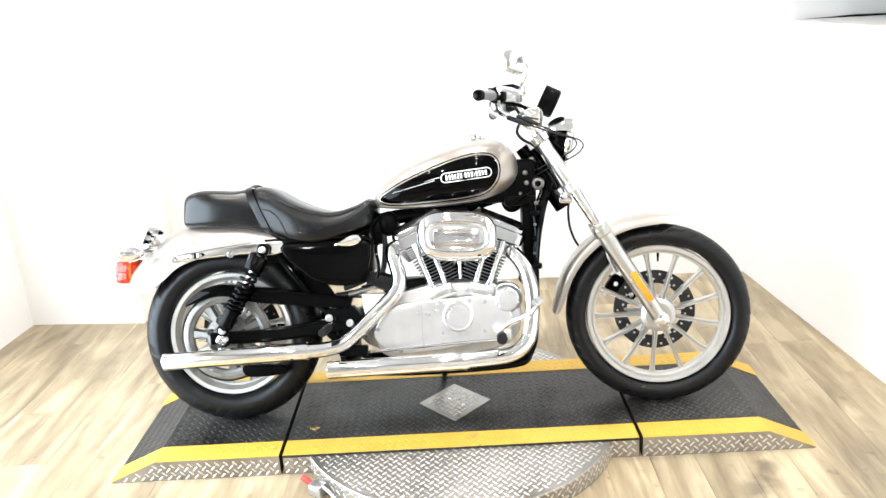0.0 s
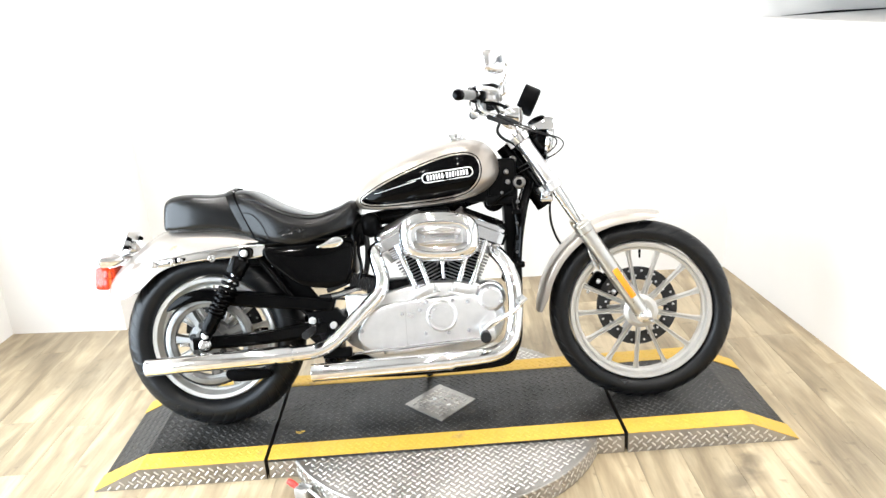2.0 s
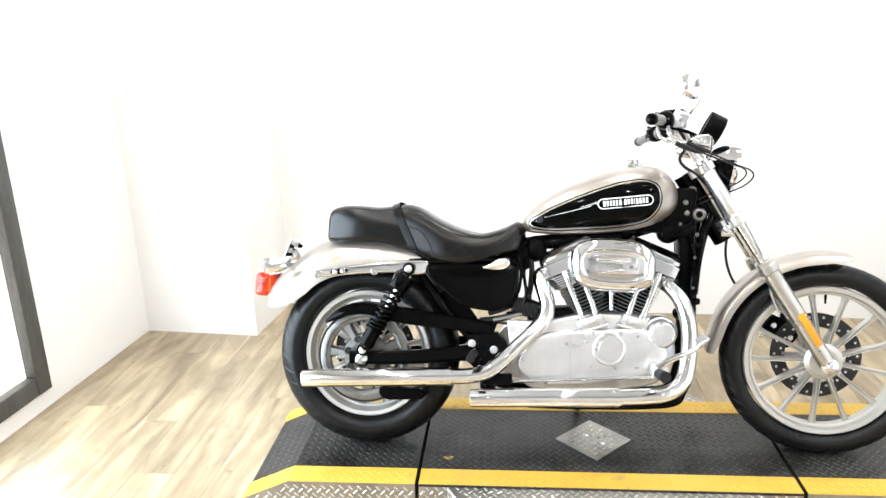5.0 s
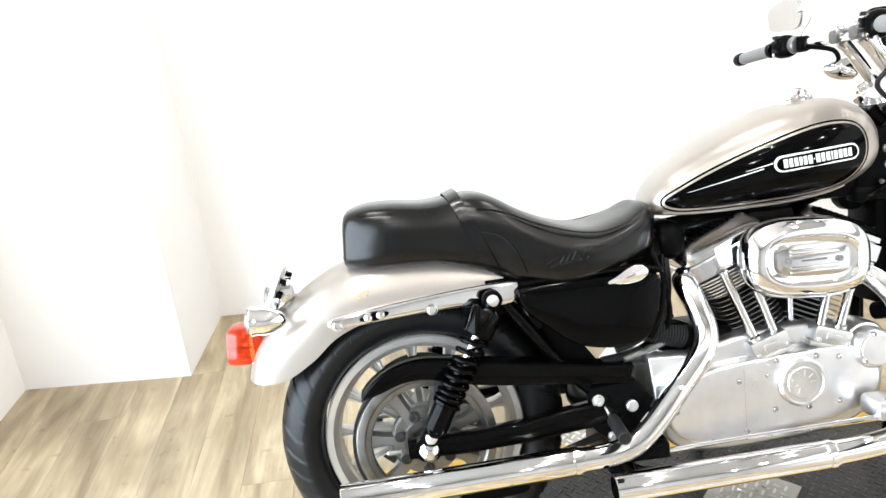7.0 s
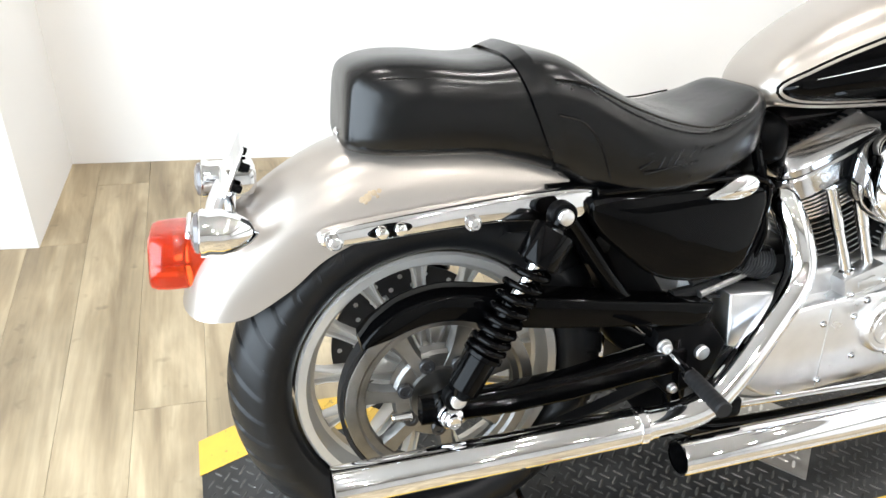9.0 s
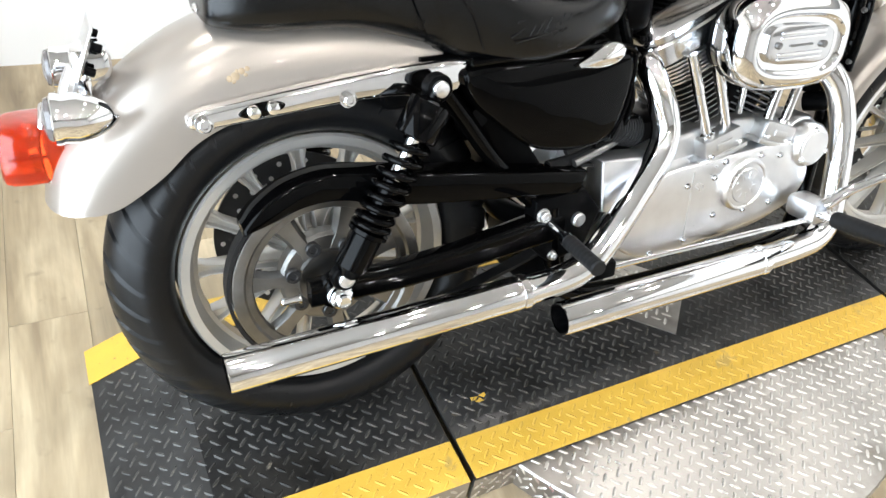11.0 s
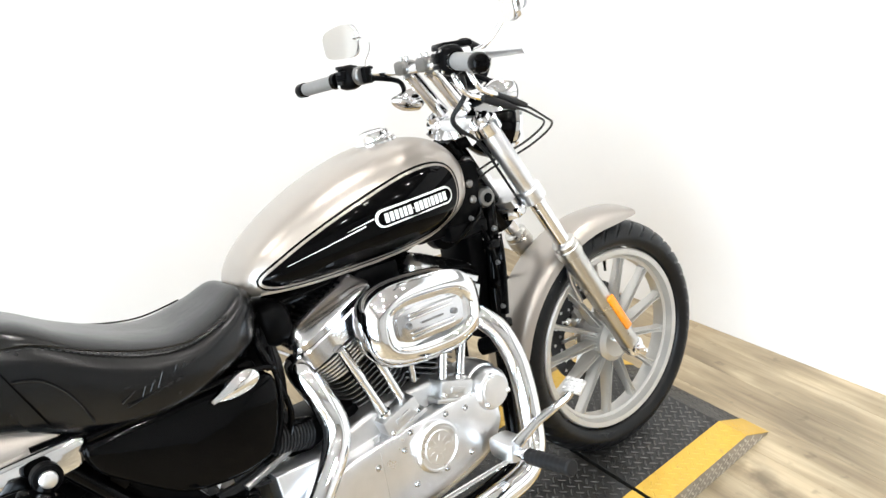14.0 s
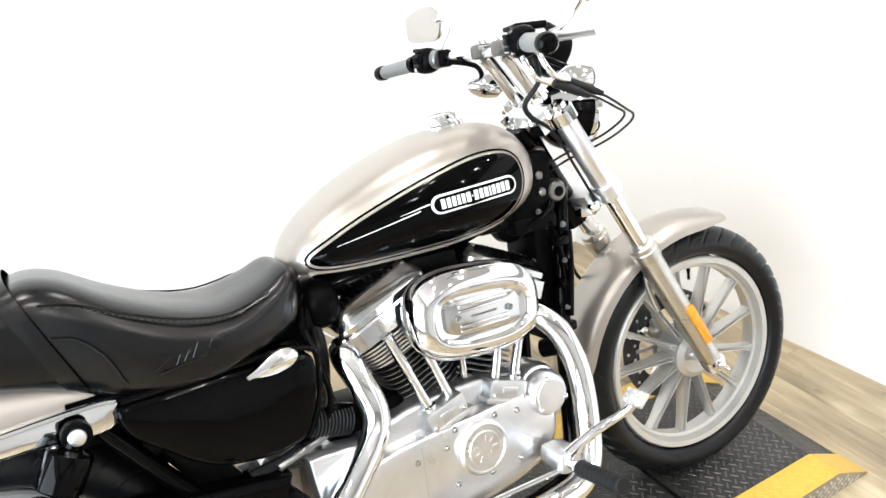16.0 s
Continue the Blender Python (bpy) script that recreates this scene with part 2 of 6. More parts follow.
    soiled.data_type, soiled.blend_type = "RGBA", "MULTIPLY"
    soiled.inputs[0].default_value = 1.0
    nt.links.new(hs.outputs[0], soiled.inputs[6])
    nt.links.new(level.outputs[0], soiled.inputs[7])
    # the curved scuff that ramps swung round with the turntable have left
    flat = nt.nodes.new("ShaderNodeVectorMath")
    flat.operation = "MULTIPLY_ADD"
    flat.inputs[1].default_value = (1, 1, 0)
    flat.inputs[2].default_value = (-0.045, -0.02, 0)
    nt.links.new(geo.outputs["Position"], flat.inputs[0])
    far = nt.nodes.new("ShaderNodeVectorMath")
    far.operation = "LENGTH"
    nt.links.new(flat.outputs[0], far.inputs[0])
    off_ring = nt.nodes.new("ShaderNodeMath")
    off_ring.operation = "SUBTRACT"
    off_ring.inputs[1].default_value = 1.04
    nt.links.new(far.outputs["Value"], off_ring.inputs[0])
    size = nt.nodes.new("ShaderNodeMath")
    size.operation = "ABSOLUTE"
    nt.links.new(off_ring.outputs[0], size.inputs[0])
    band = node("ShaderNodeMapRange", From_Min=0.015, From_Max=0.085, To_Min=1.0, To_Max=0.0)
    nt.links.new(size.outputs[0], band.inputs["Value"])
    streak = node("ShaderNodeTexNoise", Scale=9.0, Detail=6)
    nt.links.new(geo.outputs["Position"], streak.inputs["Vector"])
    broken = node("ShaderNodeMapRange", From_Min=0.42, From_Max=0.62, To_Min=0.0, To_Max=0.75)
    nt.links.new(streak.outputs[0], broken.inputs["Value"])
    xyz = nt.nodes.new("ShaderNodeSeparateXYZ")
    nt.links.new(geo.outputs["Position"], xyz.inputs[0])
    reach = node("ShaderNodeMapRange", From_Min=0.50, From_Max=0.80, To_Min=0.0, To_Max=1.0)
    nt.links.new(xyz.outputs[0], reach.inputs["Value"])
    m1, m2 = nt.nodes.new("ShaderNodeMath"), nt.nodes.new("ShaderNodeMath")
    m1.operation = m2.operation = "MULTIPLY"
    nt.links.new(band.outputs[0], m1.inputs[0])
    nt.links.new(broken.outputs[0], m1.inputs[1])
    nt.links.new(m1.outputs[0], m2.inputs[0])
    nt.links.new(reach.outputs[0], m2.inputs[1])
    scuffed = nt.nodes.new("ShaderNodeMix")
    scuffed.data_type = "RGBA"
    scuffed.inputs[7].default_value = (0.11, 0.085, 0.055, 1)
    nt.links.new(m2.outputs[0], scuffed.inputs[0])
    nt.links.new(soiled.outputs[2], scuffed.inputs[6])
    nt.links.new(scuffed.outputs[2], b.inputs["Base Color"])
    b.inputs["Roughness"].default_value = 0.36
    bp = nt.nodes.new("ShaderNodeBump")
    bp.inputs["Strength"].default_value = 0.12
    bp.inputs["Distance"].default_value = 0.002
    nt.links.new(n2.outputs[0], bp.inputs["Height"])
    nt.links.new(bp.outputs[0], b.inputs["Normal"])
    return m


WOOD = wood_material()


# ---- mesh helpers ----
def finish(bm, sharp=32):
    bmesh.ops.recalc_face_normals(bm, faces=bm.faces)
    for f in bm.faces:
        f.smooth = True
    lim = radians(sharp)
    for e in bm.edges:
        if len(e.link_faces) == 2 and e.calc_face_angle(0) > lim:
            e.smooth = False


def to_mesh(name, bm, mat, sharp=32):
    finish(bm, sharp)
    me = bpy.data.meshes.new(name)
    bm.to_mesh(me)
    bm.free()
    me.materials.append(mat)
    return me


def part(name, bm, mat, parent, label="", m=None, sharp=32, kind=""):
    """Links a bmesh (or a ready mesh) as one object under a thing or under a part."""
    me = bm if isinstance(bm, bpy.types.Mesh) else to_mesh(name, bm, mat, sharp)
    ob = new(name, me)
    ob.parent = parent
    if m is not None:
        ob.matrix_basis = m
    return tagged(ob, label=label, kind=kind)


def pieces(name, bm, mat, parent, label="", m=None, sharp=32):
    """Links each loose piece of a bmesh as a part of its own."""
    finish(bm, sharp)
    bm.verts.index_update()
    left = set(bm.verts)
    while left:
        stack, group = [left.pop()], []
        while stack:
            v = stack.pop()
            group.append(v)
            for e in v.link_edges:
                o = e.other_vert(v)
                if o in left:
                    left.discard(o)
                    stack.append(o)
        spot = {v: k for k, v in enumerate(group)}
        piece = bmesh.new()
        made = [piece.verts.new(v.co) for v in group]
        for f in {f for v in group for f in v.link_faces}:
            piece.faces.new([made[spot[v]] for v in f.verts])
        part(name, piece, mat, parent, label, m, sharp)
    bm.free()


def thing(name, label, category, m=None, group="", kind=""):
    ob = new(name)
    if m is not None:
        ob.matrix_basis = m
    return tagged(ob, label, category, group, kind)


def solid(name, bm, mat, label, category, kind="", m=None, sharp=32):
    ob = new(name, to_mesh(name, bm, mat, sharp))
    if m is not None:
        ob.matrix_basis = m
    return tagged(ob, label, category, kind=kind)


def along(a, b):
    """The pose whose z axis runs from a to b, with its origin at a."""
    a, b = Vector(a), Vector(b)
    return Matrix.Translation(a) @ (b - a).to_track_quat("Z", "Y").to_matrix().to_4x4()


def skin(bm, rings, closed=True, caps=True):
    vs = [[bm.verts.new(p) for p in ring] for ring in rings]
    n = len(vs[0])
    for a, b in zip(vs, vs[1:]):
        for i in range(n if closed else n - 1):
            j = (i + 1) % n
            bm.faces.new((a[i], a[j], b[j], b[i]))
    if caps and closed:
        bm.faces.new(vs[0])
        bm.faces.new(list(reversed(vs[-1])))
    return vs


def lathe(bm, profile, m=None, seg=32, caps=True):
    """Turns a profile of (radius, height) round z, then lays it by m."""
    m = m or Matrix()
    rings = []
    for r, z in profile:
        rings.append([m @ Vector((max(r, 1e-4) * math.cos(2 * math.pi * i / seg), max(r, 1e-4) * math.sin(2 * math.pi * i / seg), z)) for i in range(seg)])
    return skin(bm, rings, True, caps)


def ring_lathe(bm, profile, m=None, seg=64):
    """A closed profile of (radius, height) turned round z: a tyre, a rim, a hoop."""
    m = m or Matrix()
    rings = []
    for i in range(seg):
        a = 2 * math.pi * i / seg
        rings.append([m @ Vector((r * math.cos(a), r * math.sin(a), z)) for r, z in profile])
    vs = [[bm.verts.new(p) for p in ring] for ring in rings]
    n = len(profile)
    for i in range(seg):
        a, b = vs[i], vs[(i + 1) % seg]
        for k in range(n):
            bm.faces.new((a[k], a[(k + 1) % n], b[(k + 1) % n], b[k]))


def catmull(points, n=8, closed=False):
    pts = [np.array(p, float) for p in points]
    out = []
    count = len(pts)
    for i in range(count if closed else count - 1):
        if closed:
            p0, p1, p2, p3 = (pts[(i + k) % count] for k in (-1, 0, 1, 2))
        else:
            p0, p1, p2, p3 = pts[max(i - 1, 0)], pts[i], pts[i + 1], pts[min(i + 2, count - 1)]
        for k in range(n):
            t = k / n
            out.append(0.5 * (2 * p1 + (p2 - p0) * t + (2 * p0 - 5 * p1 + 4 * p2 - p3) * t * t + (3 * p1 - p0 - 3 * p2 + p3) * t ** 3))
    if not closed:
        out.append(pts[-1])
    return out


def tube(bm, points, r, seg=12, smooth=6, caps=True, squash=1.0):
    """A round bar along a path; r is one radius or one for each point."""
    radii = list(r) if isinstance(r, (list, tuple)) else [r] * len(points)
    path = catmull([(*p, q) for p, q in zip(points, radii)], smooth) if smooth > 1 else [np.array((*p, q)) for p, q in zip(points, radii)]
    side = None
    rings = []
    for i, p in enumerate(path):
        d = Vector((path[min(i + 1, len(path) - 1)][:3] - path[max(i - 1, 0)][:3]).tolist()).normalized()
        if side is None:
            side = d.orthogonal().normalized()
        side = (side - d * side.dot(d)).normalized()
        up = d.cross(side)
        rings.append([Vector(p[:3].tolist()) + float(p[3]) * (math.cos(2 * math.pi * k / seg) * side + squash * math.sin(2 * math.pi * k / seg) * up) for k in range(seg)])
    skin(bm, rings, True, caps)


def block(bm, centre, size, bevel=0.0, m=None, segments=2):
    made = bmesh.ops.create_cube(bm, size=1.0)["verts"]
    mm = (m or Matrix()) @ Matrix.Translation(centre) @ Matrix.Diagonal((*size, 1))
    bmesh.ops.transform(bm, matrix=mm, verts=made)
    if bevel:
        edges = list({e for v in made for e in v.link_edges})
        bmesh.ops.bevel(bm, geom=edges, offset=bevel, segments=segments, affect="EDGES", profile=0.5)


def shrunk(outline, d):
    """An outline of (x, h) drawn in by d."""
    pts = np.array(outline, float)
    nxt, prv = np.roll(pts, -1, 0), np.roll(pts, 1, 0)
    tan = nxt - prv
    tan /= np.linalg.norm(tan, axis=1, keepdims=True) + 1e-9
    nrm = np.stack([-tan[:, 1], tan[:, 0]], 1)
    area = (pts[:, 0] * nxt[:, 1] - nxt[:, 0] * pts[:, 1]).sum()
    return pts + nrm * d * (1 if area > 0 else -1)


def plate(bm, outline, y_out, y_in, bevel=0.006, dome=0.0):
    """A panel with the given outline in x and h, its outer face at y_out with a rounded edge."""
    s = 1 if y_in > y_out else -1
    rings = [[(x, y_in, h) for x, h in outline]]
    for k in range(4):
        a = k / 3 * math.pi / 2
        rings.append([(x, y_out + s * bevel * (1 - math.sin(a)), h) for x, h in shrunk(outline, bevel * (1 - math.cos(a)))])
    if dome:
        c = np.mean(np.array(outline), 0)
        base = shrunk(outline, bevel)
        for f in (0.8, 0.55, 0.25):
            rings.append([(c[0] + (x - c[0]) * f, y_out - s * dome * (1 - f * f), c[1] + (h - c[1]) * f) for x, h in base])
    skin(bm, rings)


def bolt(bm, at, axis, r=0.008, length=0.008, seg=12):
    a = Vector(at)
    lathe(bm, [(r * 1.35, 0), (r * 1.35, 0.002), (r, 0.002), (r, length - 0.0015), (r * 0.8, length), (r * 0.5, length), (r * 0.5, length - 0.003)],
          along(a, a + Vector(axis)), seg)


def superell(w, hh, n, count, lower=None):
    """Half-width w, half-height hh; (y, h) round the outline."""
    out = []
    for i in range(count):
        a = 2 * math.pi * i / count
        c, s = math.cos(a), math.sin(a)
        e = n if s >= 0 or lower is None else lower
        out.append((w * math.copysign(abs(c) ** (2 / e), c), hh * math.copysign(abs(s) ** (2 / e), s)))
    return out


# ---- the room ----
CORNERS = {"back_right": (1.600, 1.40), "back_left": (-1.53, 1.545), "recess_inner": (-1.565, 1.085), "recess_outer": (-2.17, 1.13),
           "left_front": (-2.50, -5.6), "right_front": (2.12, -5.6)}


def wall(name, a, b, height, base=0.0, thick=0.14, mat=WALL, label="plain white painted wall", ext=(0.0, 0.0)):
    """A wall whose inner face runs from a to b with the room on its right-hand side."""
    a, b = Vector((*CORNERS[a], 0)) if isinstance(a, str) else Vector((*a, 0)), Vector((*CORNERS[b], 0)) if isinstance(b, str) else Vector((*b, 0))
    d = (b - a).normalized()
    a, b = a - d * ext[0], b + d * ext[1]
    out = Vector((-d.y, d.x, 0)) * thick
    bm = bmesh.new()
    foot = [a, b, b + out, a + out]
    skin(bm, [[p + Vector((0, 0, base)) for p in foot], [p + Vector((0, 0, height)) for p in foot]])
    return solid(name, bm, mat, label, "wall", "structure")


wall("wall_back", "back_left", "back_right", CEIL, ext=(0.0, 1.75), label="plain white painted back wall")
wall("wall_recess_side", "recess_inner", "back_left", CEIL, ext=(0.0, 0.14), label="white painted side of a jutting wall")
wall("wall_recess", "recess_outer", "recess_inner", CEIL, ext=(0.14, -0.002), label="white painted wall beside the jutting corner", thick=0.6)
ld = (Vector((*CORNERS["recess_outer"], 0)) - Vector((*CORNERS["left_front"], 0))).normalized()


def left_at(y):
    """The place on the inner face of the left wall at y."""
    a, c = CORNERS["left_front"], CORNERS["recess_outer"]
    f = (y - a[1]) / (c[1] - a[1])
    return (a[0] + (c[0] - a[0]) * f, y)


DOOR_A, DOOR_B, DOOR_LOW, DOOR_TOP = -2.75, 0.335, 0.085, 2.18
wall("wall_left", left_at(DOOR_B), "recess_outer", CEIL, label="white painted side wall beside the glazed door")
wall("wall_left_sill", left_at(DOOR_A), left_at(DOOR_B), DOOR_LOW, label="white painted sill under the glazed door")
wall("wall_left_lintel", left_at(DOOR_A), left_at(DOOR_B), CEIL, base=DOOR_TOP, label="white painted wall over the glazed door")
# unseen; its darker tone only shapes the light and reflections
wall("wall_left_end", "left_front", left_at(DOOR_A), CEIL, mat=WALL_UNSEEN, label="unseen end of the side wall, toned for the reflections")
LEDGE = 1.300
wall("wall_right", "back_right", "right_front", LEDGE - 0.058, thick=0.14, label="white painted half-height side wall with a deep ledge")
right_dir = (Vector((*CORNERS["right_front"], 0)) - Vector((*CORNERS["back_right"], 0))).normalized()
right_out = Vector((-right_dir.y, right_dir.x, 0))
back_dir = (Vector((*CORNERS["back_right"], 0)) - Vector((*CORNERS["back_left"], 0))).normalized()
wall("wall_right_upper", (3.05, 1.30), (3.45, -5.6), CEIL, base=LEDGE - 0.058, thick=0.14, label="white painted upper wall set back over the ledge", ext=(0.2, 0.1))
bm = bmesh.new()
corner, far = Vector((*CORNERS["back_right"], 0)), Vector((*CORNERS["right_front"], 0))
foot = [corner - right_out * 0.018 - right_dir * 0.002, far - right_out * 0.018, far + right_out * 1.2, corner + back_dir * 1.4]
skin(bm, [[p + Vector((0, 0, LEDGE - 0.056)) for p in foot], [p + Vector((0, 0, LEDGE)) for p in foot]])
solid("trim_ledge", bm, WALL, "white painted ledge board on the side wall", "trim", "structure")
bm = bmesh.new()
rings = []
for along_wall, tall in ((0.20, 0.001), (0.30, 0.004), (0.42, 0.010), (0.55, 0.008), (0.80, 0.004), (1.35, 0.004)):
    p = corner + back_dir * along_wall + Vector((0, 0, LEDGE + 0.001))
    near = p + Vector((0, -0.010 - tall, 0))
    rings.append([near, p + Vector((0, -0.004, 0)), p + Vector((0, -0.004, tall)), near + Vector((0, 0, tall * 0.8))])
skin(bm, rings)
solid("trim_ledge_strip", bm, SATIN, "thin black strip lying along the ledge", "trim", "structure")
# added slab, out of view: keeps lamp light off the back wall above the ledge
bm = bmesh.new()
foot = [corner + right_dir * 0.002, far, far + right_out * 1.3, corner + back_dir * 1.5]
skin(bm, [[p + Vector((0, 0, 1.62)) for p in foot], [p + Vector((0, 0, 1.68)) for p in foot]])
solid("ceiling_shade_slab", bm, WALL, "unseen white slab added to shade the wall over the ledge", "ceiling", "structure")
# added with the slab, also unseen: blocks the lamps up to the ceiling
wall("wall_shade_bulkhead", "back_right", "right_front", CEIL, base=1.682, thick=0.12, label="unseen white bulkhead added above the shading slab")
# unseen; closes the room, with its tone set for the reflections
wall("wall_front", "right_front", "left_front", CEIL, ext=(1.2, 0.14), mat=WALL_UNSEEN, label="unseen far wall of the room, toned for the reflections")

bm = bmesh.new()
block(bm, (0.3, -1.9, CEIL + 0.06), (6.4, 7.8, 0.12))
solid("ceiling", bm, CEILING, "brownish ceiling with recessed downlights", "ceiling", "structure")
bm = bmesh.new()
block(bm, (-0.2, -1.9, -0.06), (5.4, 7.8, 0.10))
floor = solid("floor", bm, SATIN, "light oak laminate plank floor", "floor", "structure")


def downlight(x, y):
    ob = thing("downlight", "round recessed ceiling downlight with a white rim", "ceiling light", pose(x, y, CEIL), group="ceiling downlights")
    b = bmesh.new()
    ring_lathe(b, [(0.054, 0), (0.078, 0), (0.076, -0.008), (0.055, -0.012)], seg=32)
    part("trim_ring", b, WHITE_MARK, ob)
    b = bmesh.new()
    lathe(b, [(0.053, -0.001), (0.053, -0.005)], seg=32)
    part("diffuser", b, LED, ob)
    return ob


first_light = downlight(*LIGHTS[0])
for lx, ly in LIGHTS[1:]:
    copy_thing(first_light, pose(lx, ly, CEIL))

# glazed door in the left wall, with daylight behind it
door = thing("door_1", "wide glazed door in a dark weathered wooden frame", "door", kind="structure",
             m=Matrix.Translation((*left_at(DOOR_B), DOOR_LOW)) @ Matrix(((ld.y, ld.x, 0, 0), (-ld.x, ld.y, 0, 0), (0, 0, 1, 0), (0, 0, 0, 1))))
wide, tall = DOOR_B - DOOR_A, DOOR_TOP - DOOR_LOW
for nm, c, s in (("frame_side", (0.0, -0.04, tall / 2), (0.05, 0.08, tall)), ("frame_side", (0.0, -wide + 0.04, tall / 2), (0.05, 0.08, tall)),
                 ("frame_bottom", (0.0, -wide / 2, 0.04), (0.046, wide - 0.162, 0.08)), ("frame_top", (0.0, -wide / 2, tall - 0.04), (0.046, wide - 0.162, 0.08))):
    b = bmesh.new()
    block(b, c, s, 0.004)
    part(nm, b, FRAME_WOOD, door)
b = bmesh.new()
block(b, (-0.05, -wide / 2, tall / 2), (0.01, wide - 0.01, tall - 0.01))
part("daylight_pane", b, SKY_PANE, door)


# ---- the lift: turntable, middle platform and two ramps ----
H = 0.075
LIFT = pose(0.045, 0.05, 0, 0, 0, 0.9)
HALF_W, JOINT, SLOPE, END = 0.288, 0.608, 1.035, 1.195


def bars(spots, length=0.0245, width=0.0066, rise=0.0017):
    """Raised lozenges of tread plate: a mesh of low bars, each at (matrix) of spots."""
    base = [(-length / 2, 0, 0), (-length / 4, -width / 2, 0), (length / 4, -width / 2, 0), (length / 2, 0, 0), (length / 4, width / 2, 0), (-length / 4, width / 2, 0),
            (-length / 3.2, 0, rise), (length / 3.2, 0, rise)]
    faces = [(0, 1, 6), (1, 2, 7, 6), (2, 3, 7), (3, 4, 7), (4, 5, 6, 7), (5, 0, 6)]
    verts, polys = [], []
    for m in spots:
        k = len(verts)
        verts += [m @ Vector(v) for v in base]
        polys += [tuple(k + i for i in f) for f in faces]
    me = bpy.data.meshes.new("tread")
    me.from_pydata([tuple(v) for v in verts], [], polys)
    me.update()
    return me


def grid_spots(x0, x1, y0, y1, height, pitch=0.0305, keep=None, slope=None):
    """Two interlocked square lattices of bars, each bar's end facing the middle of the next."""
    out = []
    for k, turn in ((0.25, 45), (0.75, -45)):
        for i in range(int((x1 - x0) / pitch) + 1):
            for j in range(int((y1 - y0) / pitch) + 1):
                x, y = x0 + (i + k) * pitch, y0 + (j + k) * pitch
                if x > x1 - 0.006 or y > y1 - 0.006 or (keep is not None and not keep(x, y)):
                    continue
                out.append(Matrix.Translation((x, y, height(x) if callable(height) else height)) @ pose(0, 0, 0, 0, slope(x) if slope else 0, 0) @ pose(0, 0, 0, 0, 0, turn))
    return out


def side_spots(x0, x1, y, z0, z1, pitch=0.0305, keep=None):
    out = []
    for k, turn in ((0.25, 45), (0.75, -45)):
        for i in range(int((x1 - x0) / pitch) + 1):
            for j in range(2):
                x, z = x0 + (i + k) * pitch, z0 + (j + k) * pitch
                if x < x1 - 0.006 and z < z1 and (keep is None or keep(x, z)):
                    out.append(Matrix.Translation((x, y, z)) @ pose(0, 0, 0, 90 if y < 0 else -90, 0, 0) @ pose(0, 0, 0, 0, 0, turn))
    return out


def tread(spots, mat, parent, label):
    me = bars(spots)
    me.materials.append(mat)
    return part("tread", me, mat, parent, label, kind="stuff")


STRIPE = 0.086
turntable = thing("turntable", "round bare aluminium tread-plate turntable under the platform", "turntable", LIFT @ pose(0, -0.03, 0))
b = bmesh.new()
lathe(b, [(0.57, 0.0), (0.57, 0.062), (0.567, 0.0655), (0.0, 0.0655)], seg=128)
part("disc", b, PLATE_BARE, turntable)
tread(grid_spots(-0.56, 0.56, -0.56, 0.56, 0.0655, keep=lambda x, y: x * x + y * y < 0.552 ** 2 and (y < -0.255 or y > 0.315)), PLATE_SHINE, turntable, "raised bare metal tread pattern")
rim_spots = []
for i in range(234):
    for j in range(2):
        rim_spots.append(pose(0, 0, 0, 0, 0, 360 * i / 234) @ Matrix.Translation((0.57, 0, 0.012 + 0.0305 * j + 0.01525 * (i % 2))) @ pose(0, 0, 0, 0, 90, 0) @ pose(0, 0, 0, 0, 0, 45 if i % 2 else -45))
rim_spots = [m for m in rim_spots if m.translation.z < 0.058]
tread(rim_spots, PLATE_SHINE, turntable, "raised bare metal tread pattern round the edge")

platform = thing("lift_platform", "dark tread-plate platform with worn yellow edge stripes", "platform", LIFT)
b = bmesh.new()
block(b, (0, 0, 0.070), (2 * JOINT - 0.012, 2 * HALF_W, 0.010), 0.002)
part("deck", b, PLATE_DARK, platform)
for s in (-1, 1):
    b = bmesh.new()
    block(b, (0, s * (HALF_W - 0.004), 0.033), (2 * JOINT - 0.012, 0.006, 0.064))
    part("side_plate", b, PLATE_BARE, platform, "bare tread-plate side")
    b = bmesh.new()
    block(b, (0, s * (HALF_W - STRIPE / 2), 0.0758), (2 * JOINT - 0.014, STRIPE, 0.0016))
    part("yellow_stripe", b, YELLOW, platform, "worn yellow safety stripe")
    y0, y1 = sorted((s * (HALF_W - STRIPE), s * HALF_W))
    tread(grid_spots(-JOINT + 0.01, JOINT - 0.01, y0, y1, 0.0766), YELLOW, platform, "yellow painted tread pattern")
    tread(side_spots(-JOINT + 0.01, JOINT - 0.01, s * (HALF_W - 0.001), 0.004, 0.064), PLATE_SHINE, platform, "bare tread pattern")
tread(grid_spots(-JOINT + 0.01, JOINT - 0.01, -HALF_W + STRIPE, HALF_W - STRIPE, 0.075, keep=lambda x, y: abs(x + 0.012) / 0.14 + abs(y) / 0.14 > 1), PLATE_WORN_LIT, platform, "worn dark tread pattern")
diamond = thing("cover_plate", "diamond-shaped bare tread-plate cover on the platform", "cover plate", LIFT @ pose(-0.012, 0.0, 0.0752))
b = bmesh.new()
skin(b, [[(-0.133, 0, z), (0, -0.131, z), (0.133, 0, z), (0, 0.131, z)] for z in (0.0, 0.0035)])
part("plate", b, PLATE_BARE, diamond)
